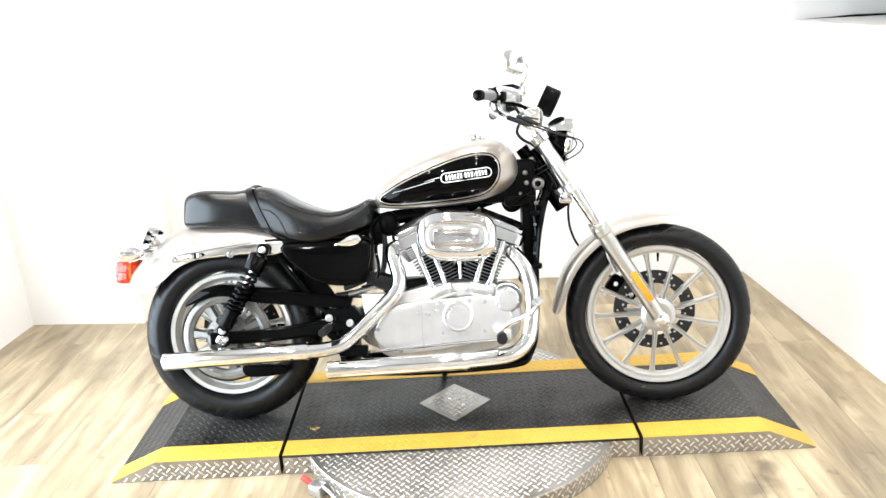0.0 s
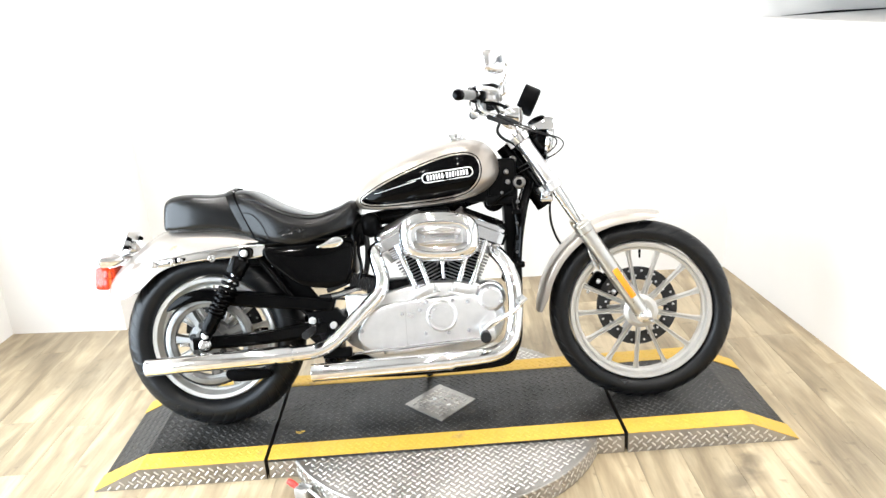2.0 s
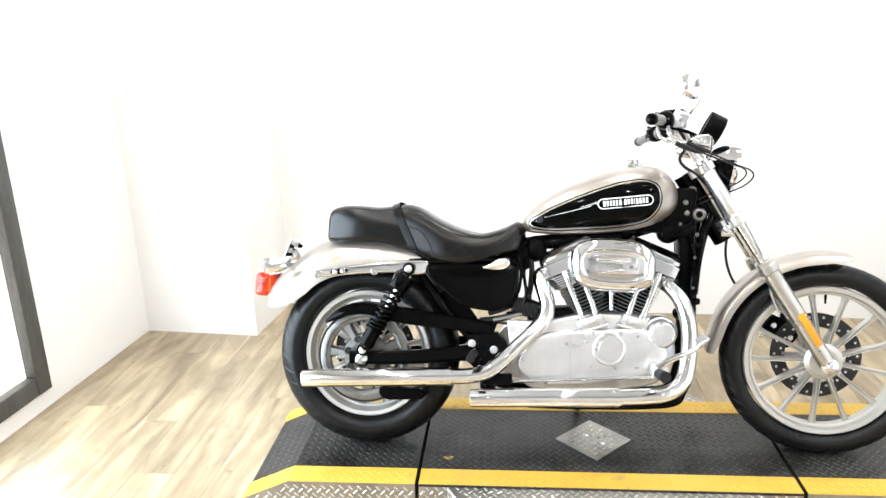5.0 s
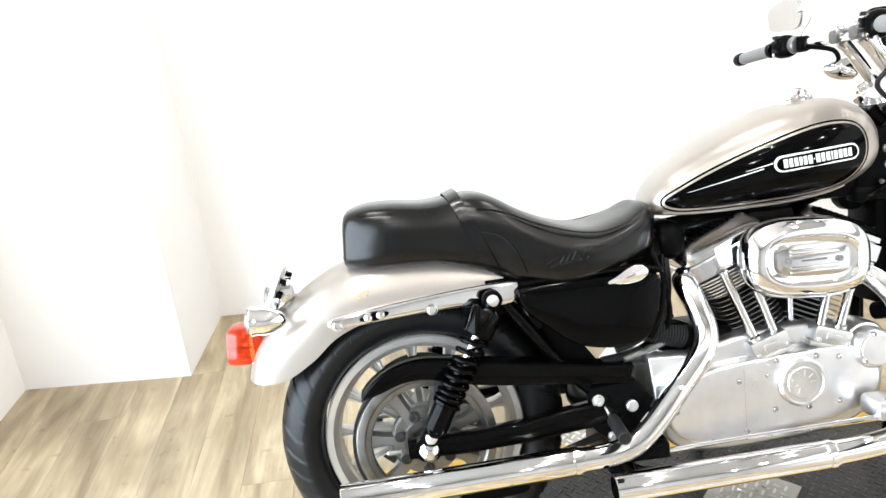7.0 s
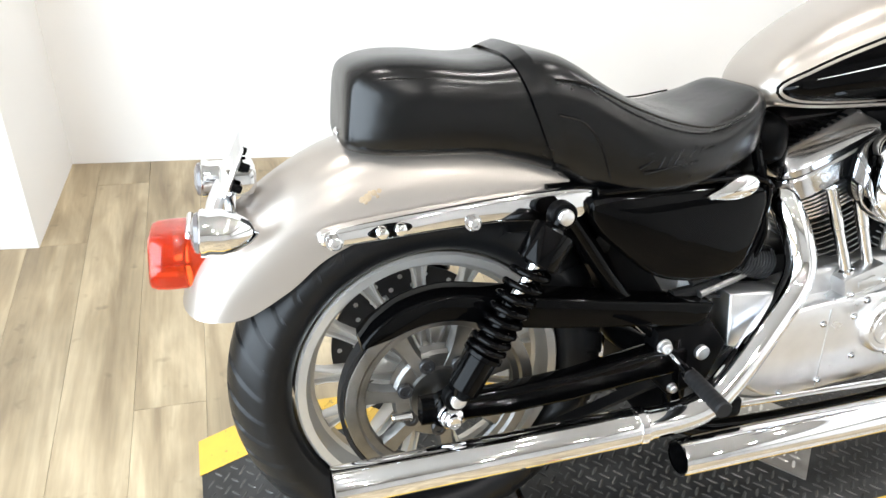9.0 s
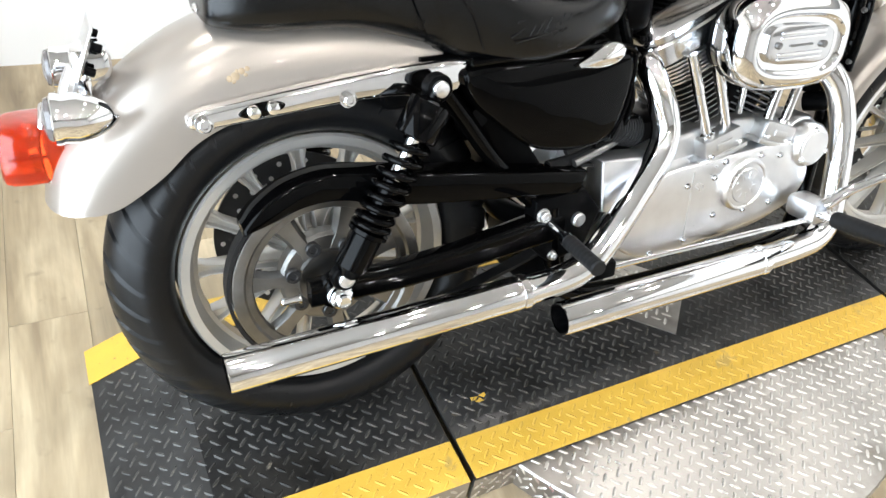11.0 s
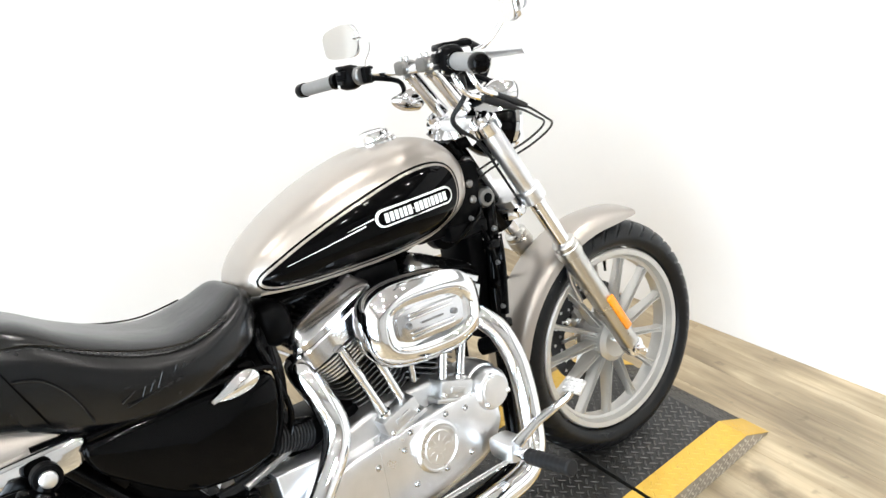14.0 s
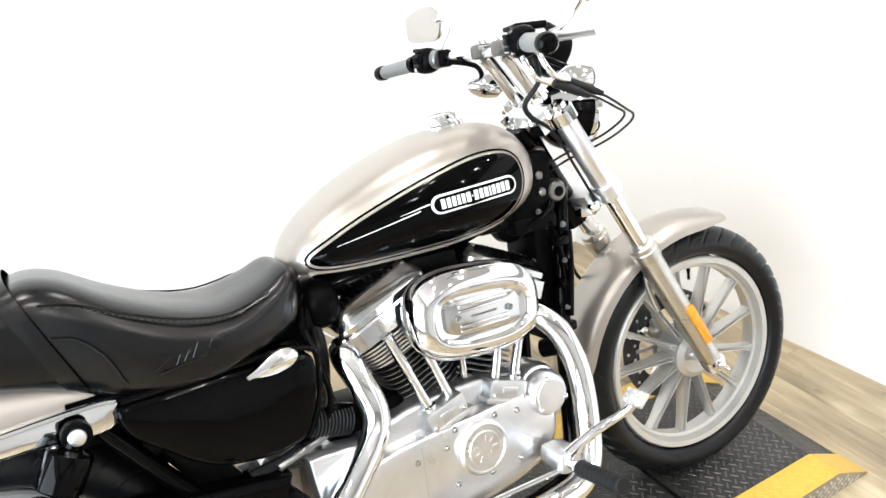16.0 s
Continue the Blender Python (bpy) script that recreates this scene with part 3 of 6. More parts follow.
tread([m for m in grid_spots(-0.13, 0.13, -0.13, 0.13, 0.0035, keep=lambda x, y: abs(x) + abs(y) < 0.118)], PLATE_SHINE, diamond, "raised bare metal tread pattern")
for sx, sy in ((-0.02, 0.02), (0.03, -0.03)):
    b = bmesh.new()
    lathe(b, [(0.006, 0.0035), (0.006, 0.0055), (0.0, 0.006)], pose(sx, sy, 0), 12)
    part("screw", b, CHROME, diamond)


def ramp(s):
    """One end ramp; s is its side along x."""
    ob = thing("ramp", "dark tread-plate end ramp with yellow edge stripes", "ramp", LIFT, group="lift ramps")
    fall = math.degrees(math.atan2(0.0725, END - SLOPE)) * s

    def top(x):
        return H if abs(x) < SLOPE else max(0.003, H - 0.0725 * (abs(x) - SLOPE) / (END - SLOPE))

    def tilt(x):
        return 0 if abs(x) < SLOPE else fall

    inner = JOINT + 0.006
    line = [(inner, 0.0), (inner, H), (SLOPE, H), (END, 0.003), (END, 0.0)]
    b = bmesh.new()
    skin(b, [[(s * x, y, z) for x, z in line] for y in (-HALF_W + 0.003, HALF_W - 0.003)])
    part("deck", b, PLATE_DARK, ob, sharp=5)
    for k in (-1, 1):
        b = bmesh.new()
        skin(b, [[(s * x, k * (HALF_W - 0.003), z) for x, z in line[:4] + [(END, 0.0)]], [(s * x, k * (HALF_W + 0.001), z) for x, z in line[:4] + [(END, 0.0)]]])
        part("side_plate", b, PLATE_BARE, ob, "bare tread-plate side", sharp=5)
        b = bmesh.new()
        strip = [(inner, H), (SLOPE, H), (END + 0.004, 0.003)]
        a, c = k * (HALF_W + 0.002), k * (HALF_W - STRIPE)
        lo = [(s * x, y, z + 0.0002) for x, z in strip for y in (a, c)]
        hi = [(x, y, z + 0.0016) for x, y, z in lo]
        for q in range(2):
            i = 2 * q
            skin(b, [[lo[i], lo[i + 1], lo[i + 3], lo[i + 2]], [hi[i], hi[i + 1], hi[i + 3], hi[i + 2]]])
        part("yellow_stripe", b, YELLOW, ob, "worn yellow safety stripe", sharp=5)
        y0, y1 = sorted((a, c))
        x0, x1 = sorted((s * (inner + 0.004), s * (END - 0.01)))
        tread(grid_spots(x0, x1, y0, y1, lambda x: top(x) + 0.0016, slope=tilt), YELLOW, ob, "yellow painted tread pattern")
        tread(side_spots(x0, x1, k * (HALF_W + 0.001), 0.002, 0.062, keep=lambda x, z: z + 0.012 < top(x)), PLATE_SHINE, ob, "bare tread pattern")
    tread(grid_spots(x0, x1, -HALF_W + STRIPE, HALF_W - STRIPE, top, slope=tilt), PLATE_WORN_LIT, ob, "worn dark tread pattern")
    return ob


ramp(-1)
ramp(1)

# the foot lock beside the turntable
lock = thing("foot_lock", "small steel foot lock with a red tip beside the turntable", "lock", LIFT @ pose(-0.47, -0.40, 0, 0, 0, -30))
b = bmesh.new()
block(b, (0, 0, 0.02), (0.05, 0.04, 0.04), 0.004)
tube(b, [(0.02, 0, 0.035), (0.06, -0.01, 0.03), (0.09, -0.02, 0.015)], 0.006)
part("bracket", b, CAST, lock)
b = bmesh.new()
tube(b, [(-0.022, 0, 0.03), (-0.045, 0.0, 0.04), (-0.062, 0.0, 0.044)], [0.009, 0.011, 0.009])
part("pedal_tip", b, RED_PLASTIC, lock, "red plastic tip")


# flecks of yellow paint trodden onto the deck
for cx, cy, turn in ((-0.527, -0.131, 20), (-0.517, -0.138, -30), (-0.505, -0.129, 60)):
    b = bmesh.new()
    skin(b, [[(cx + r * math.cos(radians(a + turn)), cy + 0.6 * r * math.sin(radians(a + turn)), z) for a, r in ((0, 0.011), (50, 0.006), (100, 0.010), (150, 0.005), (210, 0.009), (280, 0.006))] for z in (0.0752, 0.0764)])
    part("paint_fleck", b, YELLOW, platform, "fleck of yellow paint")


# ---- the motorcycle: x forward, y to its left, z up from the deck, before it leans on its stand ----
LEAN_DEG, STEER = 15.5, -7.0
BIKE = Matrix.Translation((0, 0, H + 0.006)) @ pose(0, 0, 0, -LEAN_DEG, 0, 0)
bike = thing("motorcycle", "pewter and black cruiser motorcycle leaning on its stand", "motorcycle", BIKE)
REAR, FRONT = Vector((-0.757, 0, 0.320)), Vector((0.776, 0, 0.318))
UP = Vector((-0.52, 0, 0.854)).normalized()
HEAD = FRONT - Vector((0.854, 0, 0.52)).normalized() * 0.045
TURN = Matrix.Translation(HEAD) @ Matrix.Rotation(radians(STEER), 4, UP) @ Matrix.Translation(-HEAD)
ACROSS = pose(0, 0, 0, 90, 0, 0)


def leg(s, y=0.0):
    """A place on the line of the fork, s metres up from the axle."""
    p = FRONT + UP * s
    return Vector((p.x, y, p.z))


def tyre_mesh(radius, half, bead_r, bead_half, count, depth=0.004, reach=0.68, seg=640):
    """A tyre with curved grooves cut into its tread; z is the axle."""
    prof = []
    for k in range(25):
        a = -1 + 2 * k / 24
        ang = a * radians(112)
        rr = radius - half + half * math.cos(ang)
        zz = half * math.sin(ang)
        if abs(a) > 0.72:
            f = (abs(a) - 0.72) / 0.28
            rr = rr * (1 - f) + bead_r * f
            zz = zz * (1 - f) + math.copysign(bead_half, zz) * f
        prof.append((rr, zz, a))
    bm = bmesh.new()
    rows = []
    for i in range(seg):
        th = 2 * math.pi * i / seg
        row = []
        for rr, zz, a in prof:
            turn = th + 2 * math.pi / count * 2.0 * min(abs(a), 0.64) ** 1.4
            cut = (i + (8 if a > 0 else 0)) % 16 < 3 and 0.04 < abs(a) < reach
            r2 = rr - (depth if cut else 0.0)
            row.append(bm.verts.new((r2 * math.cos(turn), r2 * math.sin(turn), zz)))
        rows.append(row)
    for i in range(seg):
        p, q = rows[i], rows[(i + 1) % seg]
        for k in range(24):
            bm.faces.new((p[k], p[k + 1], q[k + 1], q[k]))
        bm.faces.new((p[24], p[0], q[0], q[24]))
    return bm


# a spoke cut across: a channel runs down both of its faces
SPOKE_FACE = ((1.0, 0.0), (0.96, 0.74), (0.80, 1.0), (0.56, 0.97), (0.34, 0.45), (-0.34, 0.45), (-0.56, 0.97), (-0.80, 1.0), (-0.96, 0.74))
SPOKE_SECTION = SPOKE_FACE + tuple((-fy, -fz) for fy, fz in SPOKE_FACE)


def wheel(name, label, at, m, radius, half, rim_r, rim_half, well_r, hub_r, hub_half, spoke_w, dish, phase, groove=(0.004, 0.68)):
    """A cast wheel on its axle (z in its own space): hub, rim, thirteen spokes and tyre."""
    place = m @ Matrix.Translation(at) @ ACROSS
    b = bmesh.new()
    lathe(b, [(0.012, -hub_half), (hub_r * 0.75, -hub_half), (hub_r, -hub_half + 0.01), (hub_r * 0.94, -hub_half * 0.5), (hub_r * 0.94, hub_half * 0.5), (hub_r, hub_half - 0.01),
              (hub_r * 0.75, hub_half), (0.012, hub_half)], seg=40)
    hub = part(name, b, RIM, bike, label, place)
    b = bmesh.new()
    t = 0.007
    ring_lathe(b, [(rim_r, -rim_half), (rim_r - 0.004, -rim_half - 0.005), (rim_r - 0.017, -rim_half - 0.003), (rim_r - 0.021, -rim_half + 0.016), (well_r + t, -0.016), (well_r, -0.014),
                   (well_r, 0.014), (well_r + t, 0.016), (rim_r - 0.021, rim_half - 0.016), (rim_r - 0.017, rim_half + 0.003), (rim_r - 0.004, rim_half + 0.005), (rim_r, rim_half),
                   (rim_r - 0.008, rim_half - 0.006), (well_r + 0.016, 0.01), (well_r + 0.016, -0.01), (rim_r - 0.008, -rim_half + 0.006)], seg=96)
    part("rim", b, RIM, hub, "silver painted cast rim")
    b = bmesh.new()
    rings = []
    for k in range(7):
        f = k / 6
        r = hub_r * 0.9 + (well_r + 0.004 - hub_r * 0.9) * f
        w = spoke_w * (1.15 - 0.28 * math.sin(math.pi * f) + 0.5 * max(0, f - 0.85) / 0.15)
        d = dish * (1 - f) + 0.012 * f
        rings.append([(r, w / 2 * fy, d * fz) for fy, fz in SPOKE_SECTION])
    skin(b, rings)
    spoke = to_mesh("spoke", b, RIM, 50)
    for k in range(13):
        part("spoke", spoke, RIM, hub, m=pose(0, 0, 0, 0, 0, 360 / 13 * k + phase))
    part("tyre", tyre_mesh(radius, half, rim_r + 0.004, rim_half, 40, *groove), RUBBER, hub, "black rubber tyre with curved tread grooves", sharp=40)
    return hub


front_wheel = wheel("front_wheel", "silver cast front wheel with thin spokes", FRONT, TURN, 0.323, 0.050, 0.250, 0.031, 0.219, 0.060, 0.045, 0.0145, 0.022, 15.5, (0.0050, 0.68))
rear_wheel = wheel("rear_wheel", "silver cast rear wheel with a belt pulley", REAR, Matrix(), 0.322, 0.072, 0.222, 0.045, 0.188, 0.055, 0.070, 0.020, 0.026, 11)


def brake_disc(parent, z, r0, r1):
    b = bmesh.new()
    ring_lathe(b, [(r0, z - 0.0025), (r1, z - 0.0025), (r1, z + 0.0025), (r0, z + 0.0025)], seg=72)
    d = part("brake_disc", b, DISC_STEEL, parent, "drilled dark steel brake disc")
    b = bmesh.new()
    for k in range(6):
        a = k * math.pi / 3
        tube(b, [(0.045 * math.cos(a), 0.045 * math.sin(a), z), ((r0 + 0.01) * math.cos(a), (r0 + 0.01) * math.sin(a), z)], 0.011, 8, 1, squash=0.4)
    ring_lathe(b, [(0.035, z - 0.004), (0.055, z - 0.004), (0.055, z + 0.004), (0.035, z + 0.004)], seg=32)
    pieces("disc_carrier", b, ALLOY, d, "bright alloy disc carrier")
    b = bmesh.new()
    for k in range(36):
        a = 2 * math.pi * k / 36
        r = r0 + (r1 - r0) * (0.3 if k % 2 else 0.7)
        for sgn in (-1, 1):
            lathe(b, [(0.0045, 0), (0.0045, 0.0008)], Matrix.Translation((r * math.cos(a), r * math.sin(a), z + sgn * 0.0027 - 0.0004)), 8)
    part("drill_hole", b, ALLOY, d, kind="stuff")


b = bmesh.new()
lathe(b, [(0.0045, 0.0), (0.0045, 0.012), (0.0035, 0.014), (0.0035, 0.030), (0.0, 0.031)], along((0.219 * math.cos(radians(88)), 0.219 * math.sin(radians(88)), 0.008), (0.10 * math.cos(radians(88)), 0.10 * math.sin(radians(88)), 0.016)), 10)
part("valve_stem", b, SATIN, front_wheel, "black valve stem")
brake_disc(front_wheel, -0.062, 0.098, 0.146)
brake_disc(rear_wheel, -0.088, 0.098, 0.146)

# rear pulley and drive belt, on the right
b = bmesh.new()
PY = 0.088
ring_lathe(b, [(0.120, PY - 0.006), (0.150, PY - 0.014), (0.153, PY - 0.014), (0.153, PY + 0.014), (0.150, PY + 0.015), (0.136, PY + 0.015), (0.132, PY + 0.011), (0.122, PY + 0.009), (0.119, PY + 0.004)], seg=96)
pulley = part("pulley", b, PULLEY, rear_wheel, "dull alloy belt pulley")
b = bmesh.new()
rings = []
for k in range(6):
    f = k / 5
    r = 0.03 + 0.105 * f
    w = 0.027 * (1 - 0.45 * math.sin(math.pi * f))
    rings.append([(r, -w, PY - 0.006), (r, w, PY - 0.006), (r, w * 0.6, PY + 0.010 - 0.004 * f), (r, -w * 0.6, PY + 0.010 - 0.004 * f)])
skin(b, rings)
arm = to_mesh("pulley_spoke", b, PULLEY, 30)
for k in range(7):
    part("pulley_spoke", arm, PULLEY, rear_wheel, m=pose(0, 0, 0, 0, 0, 360 / 7 * k + 20))
b = bmesh.new()
lathe(b, [(0.078, PY - 0.02), (0.078, PY + 0.000), (0.073, PY + 0.006), (0.052, PY + 0.008), (0.050, PY + 0.014), (0.034, PY + 0.014), (0.032, PY + 0.010), (0.0, PY + 0.010)], seg=36)
part("pulley_hub", b, PULLEY, rear_wheel)
b = bmesh.new()
for k in range(7):
    a = radians(360 / 7 * k + 10)
    lathe(b, [(0.0125, 0.0), (0.0125, 0.007), (0.011, 0.009), (0.006, 0.009), (0.005, 0.007), (0.0, 0.007)], Matrix.Translation((0.060 * math.cos(a), 0.060 * math.sin(a), PY + 0.006)), 16)
pieces("pulley_bolt", b, DISC_STEEL, rear_wheel)

b = bmesh.new()
SPROCKET = Vector((-0.285, 0, 0.372))
loop = []
gap = SPROCKET - REAR
tilt_a = math.atan2(gap.z, gap.x)
lift_a = math.acos((0.155 - 0.062) / gap.length)
for k in range(33):
    a = tilt_a + lift_a + (2 * math.pi - 2 * lift_a) * k / 32
    loop.append((REAR.x + math.cos(a), REAR.z + math.sin(a), REAR, 0.155, a))
for k in range(17):
    a = tilt_a - lift_a + 2 * lift_a * k / 16
    loop.append((0, 0, SPROCKET, 0.062, a))
rings = []
for _, _, c, r, a in loop:
    rings.append([(c.x + rr * math.cos(a), y, c.z + rr * math.sin(a)) for rr, y in ((r, -PY - 0.013), (r + 0.006, -PY - 0.013), (r + 0.006, -PY + 0.013), (r, -PY + 0.013))])
rings.append(rings[0])
skin(b, rings, True, False)
bmesh.ops.remove_doubles(b, verts=b.verts, dist=1e-5)
part("drive_belt", b, SOFT_RUBBER, bike, "black toothed drive belt")

# belt guards
b = bmesh.new()
top = catmull([(-0.300, 0.440), (-0.45, 0.462), (-0.61, 0.486), (-0.689, 0.499), (-0.757, 0.507), (-0.818, 0.495), (-0.862, 0.469), (-0.886, 0.444)], 5)
low = catmull([(-0.886, 0.434), (-0.845, 0.446), (-0.797, 0.462), (-0.744, 0.464), (-0.690, 0.450), (-0.61, 0.434), (-0.45, 0.416), (-0.315, 0.400)], 5)
plate(b, [tuple(p) for p in top + low], -0.133, -0.080, 0.005)
part("belt_guard", b, BLACK, bike, "black belt guard")
b = bmesh.new()
bar_line = catmull([(0.055, -0.108), (0.08, -0.104), (0.14, -0.108), (0.20, -0.116), (0.206, -0.138), (0.14, -0.146), (0.08, -0.146), (0.055, -0.130)], 4, True)
plate(b, [(REAR.x + x, REAR.z + z) for x, z in bar_line], -0.118, -0.085, 0.004)
part("debris_guard", b, SATIN, bike, "black lower belt guard")

# swing arm, axle and adjuster
def round_power(v, power=0.38):
    """Squares a circle's sine or cosine into a box with round corners."""
    return math.copysign(abs(v) ** power, v)


for s in (-1, 1):
    b = bmesh.new()
    rings = []
    for x, y, z, hi, wide in ((-0.30, 0.105, 0.345, 0.030, 0.022), (-0.42, 0.118, 0.338, 0.027, 0.019), (-0.55, 0.128, 0.326, 0.024, 0.016), (-0.66, 0.131, 0.320, 0.023, 0.015), (-0.80, 0.131, 0.320, 0.021, 0.014)):
        rings.append([(x, s * y + wide * round_power(math.cos(a)), z + hi * round_power(math.sin(a))) for a in [2 * math.pi * (q + 0.5) / 24 for q in range(24)]])
    skin(b, rings)
    arm_part = part("swing_arm", b, BLACK, bike, "gloss black swing arm")
    b = bmesh.new()
    block(b, (-0.775, s * 0.136, 0.320), (0.050, 0.013, 0.034), 0.006)
    lathe(b, [(0.024, 0.0), (0.031, 0.002), (0.031, 0.016), (0.028, 0.019), (0.0, 0.019)], along((-0.757, s * 0.126, 0.320), (-0.757, s, 0.320)), 28)
    part("axle_plate", b, BLACK, arm_part)
b = bmesh.new()
tube(b, [(-0.31, -0.11, 0.345), (-0.31, 0.11, 0.345)], 0.03, 16, 1)
tube(b, [(-0.37, -0.11, 0.34), (-0.40, 0, 0.338), (-0.37, 0.11, 0.34)], 0.022, 12, 5)
part("swing_arm_pivot", b, SATIN, bike)
b = bmesh.new()
tube(b, [(-0.757, -0.150, 0.320), (-0.757, 0.150, 0.320)], 0.010, 14, 1)
lathe(b, [(0.020, 0), (0.020, 0.004), (0.018, 0.005), (0.018, 0.015), (0.015, 0.017), (0.0115, 0.018), (0.0115, 0.027), (0.009, 0.029), (0, 0.029)], along((-0.757, -0.145, 0.316), (-0.757, -1, 0.316)), 20)
lathe(b, [(0.020, 0), (0.020, 0.004), (0.016, 0.005), (0.016, 0.012), (0, 0.013)], along((-0.757, 0.146, 0.320), (-0.757, 1, 0.320)), 20)
bolt(b, (-0.815, -0.137, 0.318), (-1, 0, 0), 0.006, 0.03)
part("rear_axle", b, CHROME, bike, "chrome axle nut and adjuster", sharp=25)

# shock absorbers
for s in (-1, 1):
    p0, p1 = Vector((-0.750, s * 0.158, 0.350)), Vector((-0.595, s * 0.152, 0.622))
    d = (p1 - p0).normalized()
    long = (p1 - p0).length
    m = along(p0, p1)
    b = bmesh.new()
    lathe(b, [(0.012, 0.0), (0.020, 0.012), (0.0255, 0.02), (0.0255, 0.074), (0.031, 0.077), (0.031, 0.083), (0.017, 0.086), (0.016, 0.165), (0.012, 0.168)], m, 24)
    shock = part("shock_absorber", b, BLACK, bike, "black coil-over shock absorber")
    b = bmesh.new()
    lathe(b, [(0.010, 0.09), (0.010, long - 0.02)], m, 16)
    part("damper_rod", b, CHROME, shock, "chrome damper rod")
    b = bmesh.new()
    coil = []
    for k in range(8 * 16 + 1):
        a = 2 * math.pi * k / 16
        coil.append(m @ Vector((0.0262 * math.cos(a), 0.0262 * math.sin(a), 0.087 + (long - 0.087 - 0.082) * (k / (8 * 16)) ** 1.22)))
    tube(b, coil, 0.0056, 8, 1)
    part("coil_spring", b, BLACK, shock, "gloss black coil spring", sharp=60)
    b = bmesh.new()
    lathe(b, [(0.012, long - 0.078), (0.030, long - 0.078), (0.0325, long - 0.075), (0.0325, long - 0.026), (0.030, long - 0.022), (0.022, long - 0.019), (0.012, long - 0.016), (0.012, long)], m, 32)
    part("spring_cover", b, BLACK, shock, "black spring cover")
    b = bmesh.new()
    for p in (p0, p1):
        lathe(b, [(0.0, 0.004), (0.0125, 0.004), (0.0125, 0.010), (0.0108, 0.0125), (0.005, 0.0142), (0.0, 0.0145)], along(p, p + Vector((0, s, 0))), 24)
    pieces("shock_bolt", b, ALLOY, shock, "bright mounting bolt")
    b = bmesh.new()
    for p in (p0, p1):
        lathe(b, [(0.0, -0.016), (0.019, -0.016), (0.021, -0.013), (0.021, 0.002), (0.019, 0.005), (0.0, 0.005)], along(p, p + Vector((0, s, 0))), 28)
    pieces("shock_eye", b, SATIN, shock, "black shock eye")

# ---- rear fender, struts and tail ----
crown = catmull([(-1.128, 0.488), (-1.105, 0.560), (-1.046, 0.623), (-0.963, 0.685), (-0.880, 0.722), (-0.780, 0.732), (-0.660, 0.722), (-0.560, 0.690)], 5)
skirt = catmull([(-1.062, 0.484), (-1.030, 0.492), (-0.975, 0.525), (-0.925, 0.566), (-0.86, 0.592), (-0.76, 0.602), (-0.66, 0.615), (-0.560, 0.640)], 5)


def fender(crown_line, skirt_line, width, mat, label, name, thick=0.004, m=None, power=0.62, count=21):
    outer, inner = [], []
    for c, s in zip(crown_line, skirt_line):
        ro, ri = [], []
        for k in range(count):
            th = -math.pi / 2 + math.pi * k / (count - 1)
            f = math.cos(th) ** power
            y = width * math.sin(th)
            for ring, dd in ((ro, 0.0), (ri, thick)):
                u = Vector((c[0] - s[0], 0, c[1] - s[1]))
                n = u.normalized()
                p = Vector((s[0], 0, s[1])) + u * f - n * dd * f
                ring.append(Vector((p.x, y - math.copysign(dd, y) * (1 - f) if abs(y) > 1e-6 else 0, p.z)))
        outer.append(ro)
        inner.append(ri)
    bm = bmesh.new()
    vo = [[bm.verts.new(p) for p in r] for r in outer]
    vi = [[bm.verts.new(p) for p in r] for r in inner]
    n, k = len(vo), count
    for i in range(n - 1):
        for j in range(k - 1):
            bm.faces.new((vo[i][j], vo[i][j + 1], vo[i + 1][j + 1], vo[i + 1][j]))
            bm.faces.new((vi[i][j], vi[i + 1][j], vi[i + 1][j + 1], vi[i][j + 1]))
        for j in (0, k - 1):
            bm.faces.new((vo[i][j], vo[i + 1][j], vi[i + 1][j], vi[i][j]))
    for i in (0, n - 1):
        for j in range(k - 1):
            bm.faces.new((vo[i][j], vi[i][j], vi[i][j + 1], vo[i][j + 1]))
    return part(name, bm, mat, bike, label, m, sharp=50)


rear_fender = fender(crown, skirt, 0.093, PEWTER, "pewter painted rear fender with a small rust mark", "rear_fender")
b = bmesh.new()


def fender_at(x, th, width=0.093, power=0.62):
    """A place on the skin of the rear fender: x of its crown line, th round it."""
    k = min(range(len(crown)), key=lambda q: abs(crown[q][0] - x))
    c, t = Vector((x, 0, crown[k][1])), Vector((skirt[k][0] + x - crown[k][0], 0, skirt[k][1]))
    p = t + (c - t) * math.cos(th) ** power
    return Vector((p.x, width * math.sin(th), p.z))


for dx, th, r in ((0, -1.29, 0.0060), (0.010, -1.27, 0.0045), (-0.008, -1.31, 0.0045), (0.018, -1.25, 0.0035), (0.004, -1.24, 0.0030), (-0.004, -1.34, 0.0030), (0.014, -1.31, 0.0028)):
    p = fender_at(-0.876 + dx, th)
    n = (fender_at(-0.876 + dx, th + 0.05) - fender_at(-0.876 + dx, th - 0.05)).cross(Vector((1, 0, 0)))
    n = n if n.z > 0 else -n
    lathe(b, [(r, -0.002), (r, 0.0003), (r * 0.8, 0.0006), (0.0, 0.0007)], along(p, p + n), 9)
part("rust_mark", b, RUST, rear_fender, "brown rust mark", kind="stuff")

